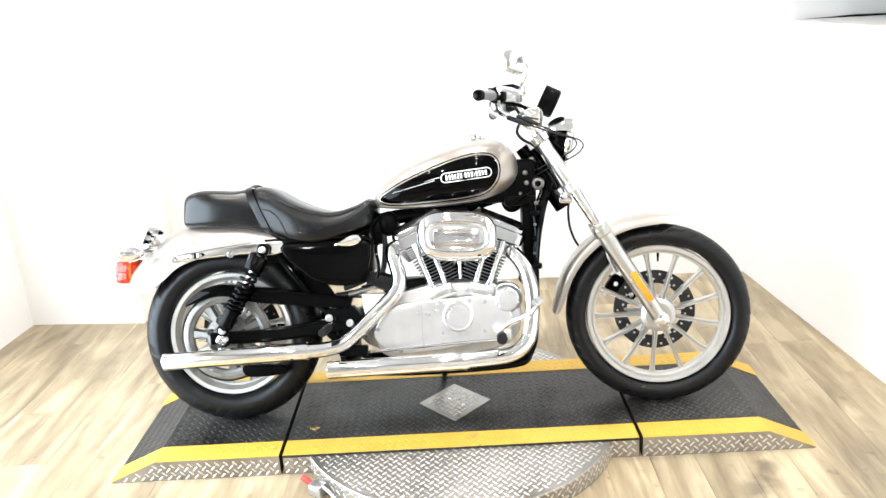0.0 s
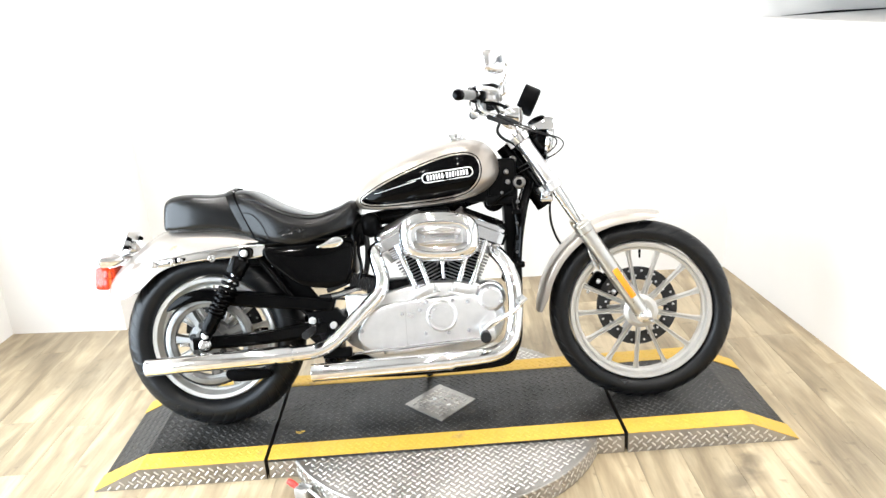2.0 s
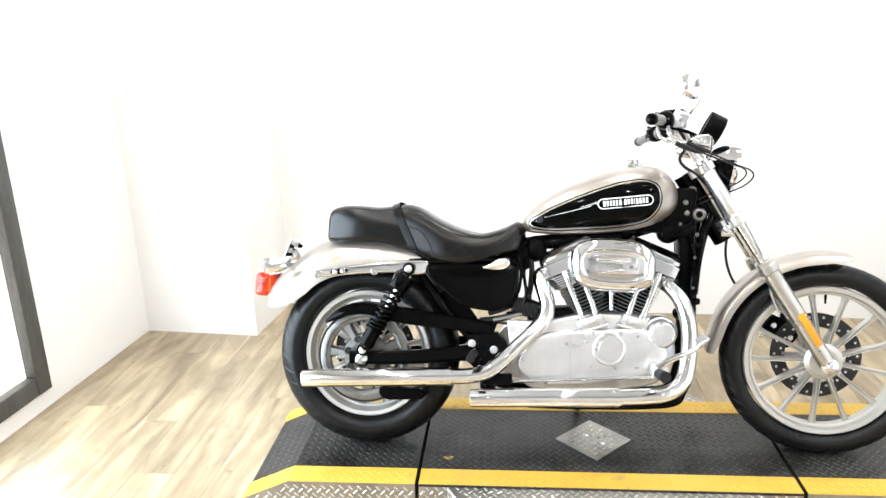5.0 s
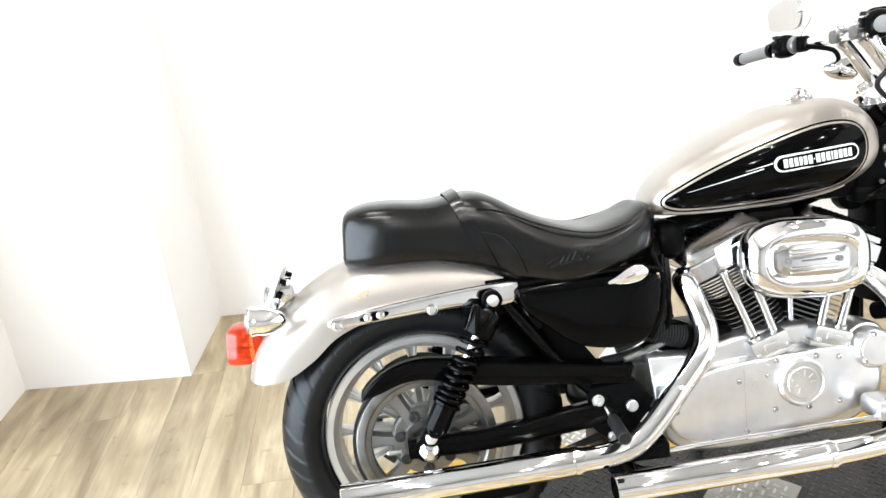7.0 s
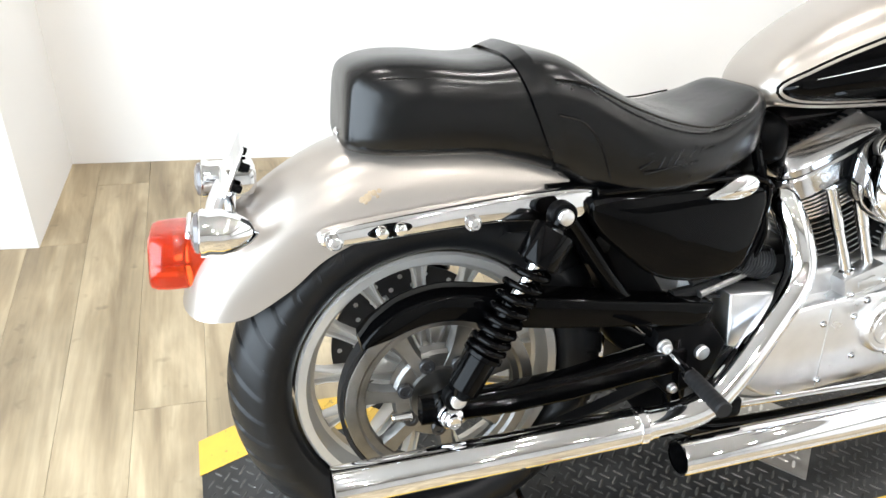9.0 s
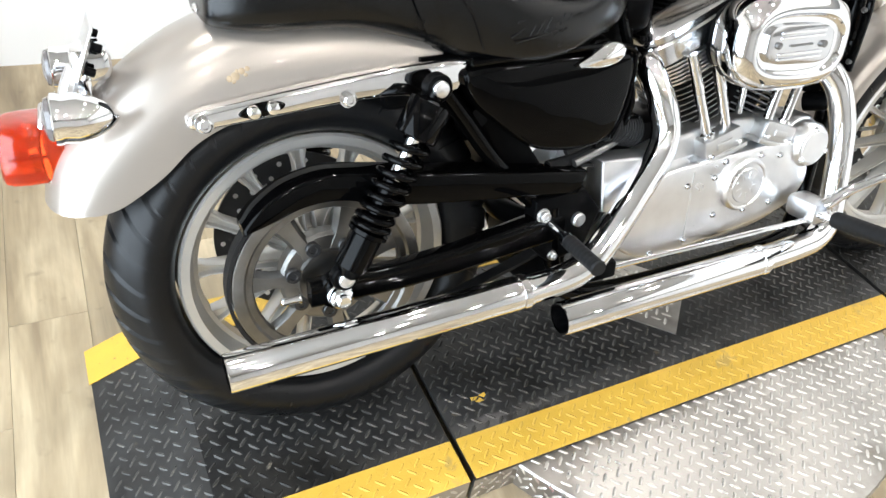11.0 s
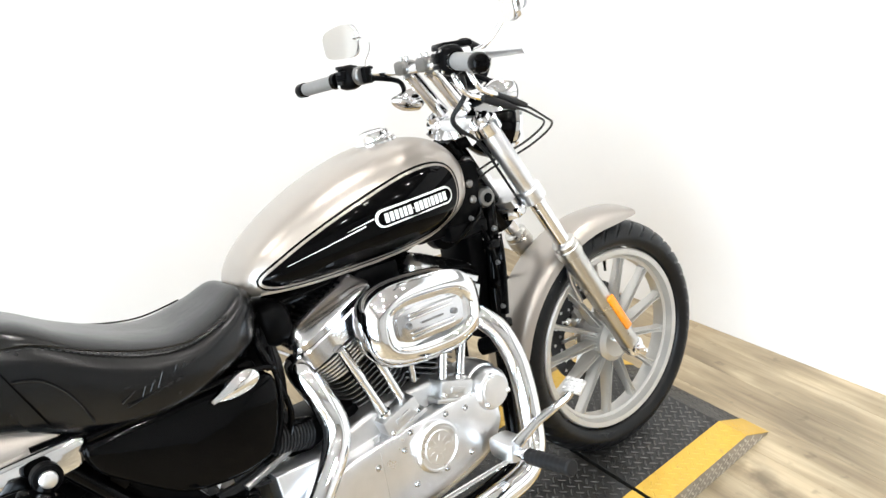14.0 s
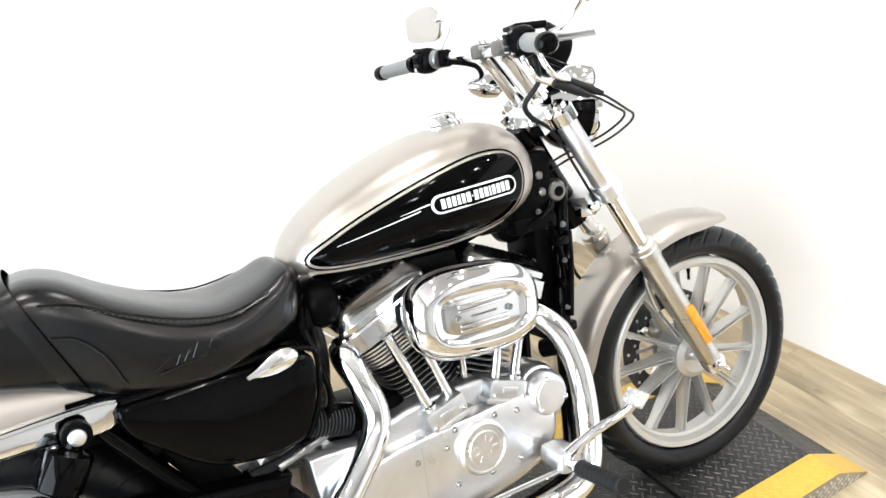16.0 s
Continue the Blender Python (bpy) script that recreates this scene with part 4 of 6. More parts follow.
for s in (-1, 1):
    b = bmesh.new()
    line = [(-0.938, 0.602), (-0.925, 0.614), (-0.86, 0.624), (-0.72, 0.640), (-0.62, 0.648), (-0.545, 0.650), (-0.530, 0.642), (-0.535, 0.622), (-0.548, 0.603), (-0.60, 0.600),
            (-0.66, 0.606), (-0.76, 0.602), (-0.86, 0.594), (-0.925, 0.590)]
    plate(b, [tuple(p) for p in catmull(line, 3, True)], s * 0.118, s * 0.094, 0.007)
    strut = part("fender_strut", b, CHROME, bike, "chrome fender strut")
    b = bmesh.new()
    for x, z in ((-0.917, 0.600), (-0.719, 0.611)):
        bolt(b, (x, s * 0.117, z), (0, s, 0), 0.0095, 0.013)
    pieces("strut_bolt", b, CHROME, strut)
    b = bmesh.new()
    plate(b, [tuple(p) for p in catmull([(-0.872, 0.607), (-0.855, 0.618), (-0.825, 0.621), (-0.808, 0.614), (-0.825, 0.603), (-0.855, 0.600)], 4, True)], s * 0.1225, s * 0.113, 0.003)
    strut_cap = part("strut_cap", b, BLACK, strut, "dark oval cap")
    b = bmesh.new()
    for x, z in ((-0.852, 0.609), (-0.826, 0.612)):
        lathe(b, [(0.010, 0.0), (0.010, 0.004), (0.008, 0.008), (0.004, 0.010), (0.0, 0.0105)], along((x, s * 0.120, z), (x, s, z)), 18)
    pieces("cap_stud", b, CHROME, strut_cap)

# tail light, plate bracket, rear turn signals
b = bmesh.new()
plate(b, [tuple(p) for p in catmull([(-1.098, 0.598), (-1.112, 0.603), (-1.120, 0.560), (-1.115, 0.515), (-1.098, 0.512), (-1.088, 0.555)], 4, True)], -0.045, 0.045, 0.006)
tail_base = part("tail_light", b, CHROME, bike, "tail light with a chrome base")
b = bmesh.new()
rings = []
for x, f in ((-1.086, 0.96), (-1.112, 1.0), (-1.135, 1.0), (-1.152, 0.97), (-1.160, 0.90), (-1.163, 0.8)):
    rings.append([(x + 0.06 * (z) - 0.002, y * f, 0.560 + z * f) for y, z in superell(0.050, 0.043, 5, 32)])
skin(b, rings)
part("lens", b, RED, tail_base, "red tail light lens")
b = bmesh.new()
block(b, (-1.132, 0, 0.560), (0.046, 0.104, 0.003), 0.001)
part("lens_rib", b, RED, tail_base)
b = bmesh.new()
lathe(b, [(0.030, 0.030), (0.022, 0.012), (0.010, 0.004), (0.0, 0.003)], along((-1.100, 0, 0.560), (-1.2, 0, 0.555)), 24, False)
part("bulb_reflector", b, CHROME, tail_base)

b = bmesh.new()
block(b, (0, 0, 0.047), (0.004, 0.12, 0.072), 0.002, pose(-1.060, 0.0, 0.644, 0, 24, 0))
tube(b, [(-1.075, 0.0, 0.60), (-1.07, 0, 0.63), (-1.055, 0, 0.66)], 0.012, 10, 4)
plate_bracket = part("plate_bracket", b, ALLOY, bike, "bare metal number plate bracket")
b = bmesh.new()
for y in (-0.05, 0.05):
    for q in (0.030, 0.062):
        bolt(b, (-1.057 + 0.4 * q, y, 0.640 + 0.91 * q), (0.91, 0, -0.41), 0.006, 0.014)
pieces("plate_bolt", b, SATIN, plate_bracket)
b = bmesh.new()
block(b, (-1.035, 0, 0.668), (0.05, 0.07, 0.045), 0.012, None)
tube(b, [(-1.048, -0.130, 0.634), (-1.048, 0.130, 0.634)], 0.009, 12, 1)
part("signal_bar", b, CHROME, bike, "chrome bar carrying the rear signals")
for s in (-1, 1):
    b = bmesh.new()
    lathe(b, [(0.0, -0.002), (0.026, -0.001), (0.031, 0.002), (0.031, 0.008), (0.029, 0.012), (0.030, 0.028), (0.026, 0.045), (0.017, 0.062), (0.007, 0.073), (0.0, 0.076)],
          along((-1.090, s * 0.130, 0.632), (-1.012, s * 0.130, 0.628)), 28)
    sig = part("turn_signal", b, CHROME, bike, "chrome bullet turn signal")
    b = bmesh.new()
    lathe(b, [(0.027, 0.0), (0.025, 0.005), (0.015, 0.009), (0.0, 0.010)], along((-1.0905, s * 0.130, 0.632), (-1.2, s * 0.130, 0.637)), 24)
    part("signal_lens", b, SMOKE, sig, "smoked signal lens")

# ---- seat ----


def pad(name, stations, label, dish=0.0, n=3.2, low=6, count=40):
    """A cushion lofted through stations of top (x, h), bottom (x, h) and half-width."""
    dense = catmull([(*t, *u, w) for t, u, w in stations], 5)
    rings = []
    for q in dense:
        t, u, w = Vector((q[0], 0, q[1])), Vector((q[2], 0, q[3])), q[4]
        mid, up = (t + u) / 2, (t - u) / 2
        ring = []
        for y, f in superell(w, 1.0, n, count, low):
            sag = dish * max(0.0, f) * (1 - (y / w) ** 2)
            bulge = 1 + 0.05 * math.cos(f * 1.5)
            p = mid + up * (f - sag)
            ring.append((p.x, y * bulge, p.z))
        rings.append(ring)
    bm = bmesh.new()
    skin(bm, rings)
    return part(name, bm, LEATHER, seat, label, sharp=60)


b = bmesh.new()
rings = []
for x, z, w in ((-0.85, 0.728, 0.060), (-0.70, 0.714, 0.075), (-0.56, 0.668, 0.08), (-0.40, 0.650, 0.11), (-0.25, 0.668, 0.08), (-0.22, 0.70, 0.06)):
    rings.append([(x, y, z + f) for y, f in superell(w, 0.012, 4, 16)])
skin(b, rings)
seat = part("seat", b, SATIN, bike, "two-up black leather seat")
STRAP = [((-0.665, 0.838), (-0.590, 0.672), 0.114), ((-0.655, 0.842), (-0.575, 0.666), 0.116), ((-0.640, 0.847), (-0.560, 0.660), 0.118)]
pad("passenger_pad", [((-0.888, 0.800), (-0.892, 0.730), 0.052), ((-0.878, 0.824), (-0.888, 0.712), 0.078), ((-0.838, 0.837), (-0.852, 0.704), 0.096), ((-0.78, 0.838), (-0.79, 0.702), 0.108),
                      ((-0.71, 0.832), (-0.69, 0.698), 0.112), ((-0.655, 0.838), (-0.583, 0.668), 0.112)], "black leather passenger pad", 0.0, 4.0)
pad("rider_pad", [((-0.650, 0.842), (-0.575, 0.660), 0.114), ((-0.615, 0.851), (-0.545, 0.646), 0.120), ((-0.57, 0.840), (-0.515, 0.636), 0.127), ((-0.50, 0.797), (-0.46, 0.628), 0.137),
                  ((-0.42, 0.761), (-0.40, 0.630), 0.141), ((-0.35, 0.748), (-0.34, 0.642), 0.134), ((-0.28, 0.765), (-0.275, 0.662), 0.114), ((-0.235, 0.785), (-0.237, 0.675), 0.092),
                  ((-0.212, 0.772), (-0.215, 0.700), 0.066), ((-0.204, 0.755), (-0.206, 0.720), 0.04)], "scooped black leather rider pad", 0.10)
b = bmesh.new()
rings = []
for t, u, w in STRAP:
    t, u = Vector((t[0], 0, t[1] + 0.003)), Vector((u[0], 0, u[1] - 0.002))
    mid, up = (t + u) / 2, (t - u) / 2
    rings.append([((mid + up * f).x, y * 1.05 + math.copysign(0.0025, y), (mid + up * f).z) for y, f in superell(w, 1.0, 3.2, 40, 6)])
skin(b, rings, True, False)
part("seat_strap", b, LEATHER, seat, "leather strap over the seat", sharp=60)


def seam(stations, level, y_sign, out=0.003):
    pts = []
    for q in catmull([(*t, *u, w) for t, u, w in stations], 4):
        f = level
        y = q[4] * (1 - abs(f) ** 3.2) ** (1 / 3.2) * (1 + 0.05 * math.cos(f * 1.5)) + out * 0.3
        pts.append((q[0] * (1 + f) / 2 + q[2] * (1 - f) / 2, y_sign * y, q[1] * (1 + f) / 2 + q[3] * (1 - f) / 2))
    return pts


for sts, lev in (([((-0.872, 0.826), (-0.882, 0.714), 0.081), ((-0.838, 0.837), (-0.852, 0.706), 0.097), ((-0.78, 0.838), (-0.79, 0.704), 0.109), ((-0.70, 0.832), (-0.66, 0.693), 0.112)], 0.62),
                 ([((-0.62, 0.850), (-0.55, 0.656), 0.119), ((-0.57, 0.842), (-0.515, 0.650), 0.127), ((-0.50, 0.803), (-0.46, 0.647), 0.137), ((-0.42, 0.770), (-0.40, 0.648), 0.141),
                   ((-0.35, 0.757), (-0.34, 0.653), 0.134), ((-0.28, 0.772), (-0.275, 0.662), 0.114)], 0.58)):
    for s in (-1, 1):
        b = bmesh.new()
        line = seam(sts, lev, s)
        tube(b, line, 0.0018, 6, 1)
        part("piping", b, LEATHER, seat)
        b = bmesh.new()
        for p, q in zip(line, line[1:]):
            p, q = Vector(p), Vector(q)
            n = max(1, int((q - p).length / 0.0075))
            for k in range(n):
                a, c = p + (q - p) * (k + 0.2) / n, p + (q - p) * (k + 0.75) / n
                tube(b, [a + Vector((0, s * 0.0014, -0.0050)), c + Vector((0, s * 0.0014, -0.0050))], 0.0009, 5, 1)
        part("stitching", b, THREAD, seat, "dark grey stitching", kind="stuff")
b = bmesh.new()
tube(b, [(-0.60, -0.128, 0.76), (-0.565, -0.134, 0.75), (-0.535, -0.137, 0.715), (-0.515, -0.135, 0.665)], 0.0014, 6, 5)
part("side_seam", b, LEATHER, seat)
b = bmesh.new()
for x, z, l, turn in ((-0.462, 0.688, 0.030, -30), (-0.454, 0.704, 0.026, -10), (-0.440, 0.690, 0.022, -62), (-0.428, 0.692, 0.020, -58), (-0.415, 0.696, 0.026, -62), (-0.404, 0.695, 0.018, -40),
                      (-0.391, 0.700, 0.024, -62), (-0.378, 0.702, 0.018, -50), (-0.362, 0.706, 0.020, -14), (-0.425, 0.681, 0.090, -10)):
    block(b, (0, 0, 0), (l, 0.0030, 0.0024), 0.0008, Matrix.Translation((x, -0.1475 + 0.08 * abs(x + 0.42), z)) @ pose(0, 0, 0, 0, turn, 0), 1)
pieces("embossed_mark", b, LEATHER, seat, "faint embossed mark")
b = bmesh.new()
lathe(b, [(0.010, 0), (0.010, 0.008), (0.006, 0.012), (0, 0.012)], along((-0.885, 0, 0.722), (-0.90, 0, 0.75)), 14)
part("seat_screw", b, CHROME, seat, "chrome seat screw")


# ---- fuel tank ----
TANK = [(-0.222, 0.768, 0.758, 0.030), (-0.205, 0.806, 0.746, 0.062), (-0.170, 0.843, 0.740, 0.084), (-0.110, 0.883, 0.736, 0.104), (-0.030, 0.921, 0.736, 0.124), (0.060, 0.951, 0.739, 0.142),
        (0.130, 0.964, 0.746, 0.150), (0.190, 0.967, 0.757, 0.150), (0.240, 0.957, 0.775, 0.138), (0.275, 0.930, 0.800, 0.112), (0.294, 0.898, 0.828, 0.075), (0.300, 0.872, 0.850, 0.035)]
tank_rows = catmull(TANK, 5)


def tank_at(x):
    rows = np.array(tank_rows)
    return [float(np.interp(x, rows[:, 0], rows[:, k])) for k in (1, 2, 3)]


def tank_side(x, h):
    """Half-width of the tank at x and h."""
    t, bo, w = tank_at(x)
    mid = bo + 0.42 * (t - bo)
    f = (h - mid) / (t - mid) if h > mid else (mid - h) / (mid - bo)
    n = 2.5 if h > mid else 2.6
    return w * max(0.0, 1 - min(1.0, abs(f)) ** n) ** (1 / n)


b = bmesh.new()
rings = []
for x, t, bo, w in tank_rows:
    mid = bo + 0.42 * (t - bo)
    ring = []
    for k in range(48):
        a = 2 * math.pi * k / 48
        c, s = math.cos(a), math.sin(a)
        n = 2.5 if s >= 0 else 2.6
        ring.append((x, w * math.copysign(abs(c) ** (2 / n), c), mid + (t - mid if s >= 0 else mid - bo) * math.copysign(abs(s) ** (2 / n), s)))
    rings.append(ring)
skin(b, rings)
tank = part("fuel_tank", b, PEWTER, bike, "pewter fuel tank with black side panels", sharp=60)
PANEL = catmull([(-0.190, 0.776), (-0.150, 0.803), (-0.080, 0.837), (0.020, 0.875), (0.110, 0.901), (0.175, 0.907), (0.212, 0.893), (0.224, 0.855), (0.212, 0.815), (0.175, 0.782), (0.10, 0.767),
                 (0.0, 0.760), (-0.10, 0.756), (-0.165, 0.760)], 5, True)


def on_tank(outline, sides, proud, rings_in=(1.0, 0.85, 0.65, 0.4, 0.15)):
    b2 = bmesh.new()
    c = np.mean(np.array(outline), 0)
    rows = []
    for k, f in enumerate(rings_in):
        rows.append([b2.verts.new((c[0] + (x - c[0]) * f, sides * (tank_side(c[0] + (x - c[0]) * f, c[1] + (h - c[1]) * f) + proud), c[1] + (h - c[1]) * f)) for x, h in outline])
    base = [b2.verts.new((x, sides * (tank_side(x, h) - 0.002), h)) for x, h in outline]
    n = len(outline)
    for p, q in zip([base] + rows, rows):
        for i in range(n):
            b2.faces.new((p[i], p[(i + 1) % n], q[(i + 1) % n], q[i]))
    b2.faces.new(rows[-1])
    return b2


def strip_on_tank(outline, sides, proud, grow0, grow1):
    b2 = bmesh.new()
    a, c = shrunk(outline, -grow0), shrunk(outline, -grow1)
    mid = (np.array(a) + np.array(c)) / 2
    rows = [[b2.verts.new((x, sides * (tank_side(x, h) + d), h)) for x, h in ln] for ln, d in ((a, 0.0), (mid, proud), (c, 0.0))]
    n = len(outline)
    for p, q in zip(rows, rows[1:]):
        for i in range(n):
            b2.faces.new((p[i], p[(i + 1) % n], q[(i + 1) % n], q[i]))
    return b2


for s in (-1, 1):
    panel = part("side_panel", on_tank([tuple(p) for p in PANEL], s, 0.0010), BLACK, tank, "gloss black tank panel", sharp=70)
    part("pinstripe", strip_on_tank([tuple(p) for p in PANEL], s, 0.0012, 0.0045, 0.0085), BLACK, tank, "thin black pinstripe", sharp=70)
    part("pinstripe", strip_on_tank([tuple(p) for p in PANEL], s, 0.0010, 0.0010, 0.0035), PEWTER, tank, "thin pewter pinstripe", sharp=70)


def stadium(cx, cz, half, r, tilt, count=10):
    out = []
    for k in range(count + 1):
        a = -math.pi / 2 + math.pi * k / count
        out.append((half - r + r * math.cos(a), r * math.sin(a)))
    for k in range(count + 1):
        a = math.pi / 2 + math.pi * k / count
        out.append((-half + r + r * math.cos(a), r * math.sin(a)))
    c, s = math.cos(tilt), math.sin(tilt)
    return [(cx + x * c - z * s, cz + x * s + z * c) for x, z in out]


BT = radians(5)
BADGE = (0.114, 0.841)


def on_badge(u, v):
    """The place (x, half-width, h) on the badge's own gently bent face, u along it and v across it."""
    c, s = math.cos(BT), math.sin(BT)
    x, h = BADGE[0] + u * c - v * s, BADGE[1] + u * s + v * c
    bend = sum(w * tank_side(BADGE[0] + k * c, BADGE[1] + k * s) for k, w in ((-0.07, 1 - (u + 0.07) / 0.14), (0.07, (u + 0.07) / 0.14)))
    mid = tank_side(*BADGE) - (tank_side(BADGE[0] - 0.07 * c, BADGE[1] - 0.07 * s) + tank_side(BADGE[0] + 0.07 * c, BADGE[1] + 0.07 * s)) / 2
    lean = (tank_side(BADGE[0], BADGE[1] + 0.012) - tank_side(BADGE[0], BADGE[1] - 0.012)) / 0.024
    return x, bend + mid * (1 - (u / 0.07) ** 2) + lean * v, h


def badge_slab(outline, sides, low, top, bevel=0.0012):
    rows = []
    for d, inset in ((low, 0.0), (top - bevel, 0.0), (top, bevel)):
        rows.append([(x, sides * (y + d), h) for x, y, h in (on_badge(u, v) for u, v in shrunk(outline, inset))])
    b2 = bmesh.new()
    skin(b2, rows)
    return b2


for s in (-1, 1):
    badge = part("tank_badge", badge_slab(stadium(0, 0, 0.0885, 0.0175, 0), s, -0.006, 0.0050), WHITE_MARK, tank, "white-edged black tank badge", sharp=40)
    part("badge_field", badge_slab(stadium(0, 0, 0.0845, 0.0135, 0), s, 0.002, 0.0056, 0.0004), BLACK, tank, sharp=40)
    widths = [0.0105, 0.0098, 0.0098, 0.0085, 0.0092, 0.0105, 0.0045, 0.0105, 0.0098, 0.0105, 0.0055, 0.0098, 0.0098, 0.0098, 0.0105]
    x = -(sum(widths) + 0.0004 * 14) / 2
    for k, w in enumerate(widths):
        hgt = 0.0016 if k == 6 else 0.0088
        slab = [(x + 0.0016, -hgt), (x + w - 0.0016, -hgt), (x + w - 0.0016, hgt), (x + 0.0016, hgt)]
        x += w + 0.0004
        part("badge_bar", badge_slab(slab, s, 0.004, 0.0068, 0.0003), WHITE_MARK, tank, "pale raised bar on the badge", sharp=40)
    for x0, h0, x1, h1, r in ((0.024, 0.838, -0.030, 0.826, 0.0014), (0.006, 0.8285, -0.145, 0.7925, 0.0013)):
        b = bmesh.new()
        pts = []
        for k in range(9):
            px, pz = x0 + (x1 - x0) * k / 8, h0 + (h1 - h0) * k / 8
            pts.append((px, s * (tank_side(px, pz) + 0.001), pz))
        tube(b, pts, [r * (1 - 0.85 * k / 8) + 0.0002 for k in range(9)], 6, 1, squash=0.7)
        part("badge_flash", b, WHITE_MARK, tank, "thin silver flash trailing from the badge")
b = bmesh.new()
lathe(b, [(0.043, -0.008), (0.043, 0.006), (0.040, 0.010), (0.034, 0.011), (0.033, 0.020), (0.029, 0.026), (0.020, 0.029), (0.0, 0.030)], pose(0.150, 0, 0.962, 0, -8, 0), 36)
cap = part("fuel_cap", b, CHROME, tank, "chrome fuel cap")
b = bmesh.new()
for s in (-1, 1):
    tube(b, [(x, s * tank_side(x, tank_at(x)[1] + 0.009), tank_at(x)[1] + 0.009) for x in (-0.19, -0.14, -0.08, 0.0, 0.06, 0.12, 0.17, 0.21)], 0.0035, 8, 3)
pieces("tank_seam", b, PEWTER, tank, "welded seam along the tank's lower edge")

# ---- frame ----
b = bmesh.new()
tube(b, [leg(0.50) - Vector((0.055, 0, 0.03)), leg(0.76) - Vector((0.055, 0, 0.03))], 0.034, 20, 1)
frame_ob = part("frame", b, BLACK, bike, "gloss black tubular frame")
for nm, pts, r in (("backbone", [(0.40, 0, 0.84), (0.25, 0, 0.775), (0.05, 0, 0.725), (-0.20, 0, 0.70), (-0.36, 0, 0.63)], 0.026),
                   ("downtube", [(0.405, 0.03, 0.80), (0.370, 0.06, 0.70), (0.342, 0.072, 0.55), (0.332, 0.075, 0.35), (0.310, 0.085, 0.22), (0.22, 0.10, 0.175), (-0.25, 0.115, 0.178), (-0.34, 0.115, 0.25), (-0.36, 0.115, 0.38)], 0.0165),
                   ("downtube", [(0.405, -0.03, 0.80), (0.370, -0.06, 0.70), (0.342, -0.072, 0.55), (0.332, -0.075, 0.35), (0.310, -0.085, 0.22), (0.22, -0.10, 0.175), (-0.25, -0.115, 0.178), (-0.34, -0.115, 0.25), (-0.36, -0.115, 0.38)], 0.0165),
                   ("seat_tube", [(-0.20, 0.03, 0.71), (-0.33, 0.085, 0.66), (-0.48, 0.098, 0.645), (-0.60, 0.096, 0.640)], 0.014),
                   ("seat_tube", [(-0.20, -0.03, 0.71), (-0.33, -0.085, 0.66), (-0.48, -0.098, 0.645), (-0.60, -0.096, 0.640)], 0.014),
                   ("rear_post", [(-0.36, -0.105, 0.36), (-0.45, -0.10, 0.45), (-0.53, -0.098, 0.56), (-0.585, -0.10, 0.635)], 0.015),
                   ("rear_post", [(-0.36, 0.105, 0.36), (-0.45, 0.10, 0.45), (-0.53, 0.098, 0.56), (-0.585, 0.10, 0.635)], 0.015),
                   ("cross_tube", [(-0.34, -0.115, 0.30), (-0.34, 0.115, 0.30)], 0.018), ("cross_tube", [(-0.50, -0.10, 0.55), (-0.50, 0.10, 0.55)], 0.016)):
    b = bmesh.new()
    tube(b, pts, r, 14, 6)
    part(nm, b, BLACK, frame_ob)
b = bmesh.new()
plate(b, [(-0.40, 0.40), (-0.30, 0.41), (-0.26, 0.36), (-0.29, 0.29), (-0.36, 0.27), (-0.40, 0.31)], -0.130, -0.095, 0.008)
part("pivot_plate", b, SATIN, frame_ob)
b = bmesh.new()
lathe(b, [(0.013, 0), (0.013, 0.008), (0.010, 0.011), (0.0, 0.011)], along((-0.312, -0.129, 0.352), (-0.312, -1, 0.352)), 24)
part("pivot_cap", b, CAST, frame_ob, "alloy pivot cap")
b = bmesh.new()
bolt(b, (-0.385, -0.131, 0.372), (0, -1, 0), 0.010, 0.012)
bolt(b, (-0.36, -0.131, 0.29), (0, -1, 0), 0.007, 0.010)
pieces("frame_bolt", b, CAST, frame_ob)

# ---- side cover, oil tank and battery box ----
cover_line = catmull([(-0.535, 0.634), (-0.44, 0.640), (-0.33, 0.641), (-0.245, 0.636), (-0.228, 0.610), (-0.236, 0.555), (-0.258, 0.500), (-0.300, 0.483), (-0.36, 0.484), (-0.42, 0.500), (-0.480, 0.545), (-0.528, 0.590)], 4, True)
b = bmesh.new()
plate(b, [tuple(p) for p in cover_line], -0.132, -0.03, 0.010, 0.006)
side_cover = part("side_cover", b, BLACK, bike, "gloss black side cover")
b = bmesh.new()
tube(b, [(-0.53, -0.126, 0.644), (-0.42, -0.132, 0.650), (-0.32, -0.131, 0.652), (-0.24, -0.122, 0.644), (-0.222, -0.120, 0.62), (-0.230, -0.122, 0.55), (-0.258, -0.124, 0.492)], 0.0055, 8, 5)
part("cover_edge", b, BLACK, side_cover)
b = bmesh.new()
plate(b, [tuple(p) for p in catmull([(-0.350, 0.626), (-0.325, 0.640), (-0.292, 0.657), (-0.266, 0.655), (-0.257, 0.640), (-0.272, 0.624), (-0.308, 0.618)], 4, True)], -0.142, -0.12, 0.007, 0.004)
part("cover_lock", b, CHROME, side_cover, "chrome cap on the side cover")
b = bmesh.new()
block(b, (-0.39, 0.045, 0.555), (0.24, 0.15, 0.15), 0.02)
block(b, (-0.60, 0.0, 0.60), (0.10, 0.15, 0.06), 0.01)
part("battery_box", b, SATIN, bike, "black battery box")
b = bmesh.new()
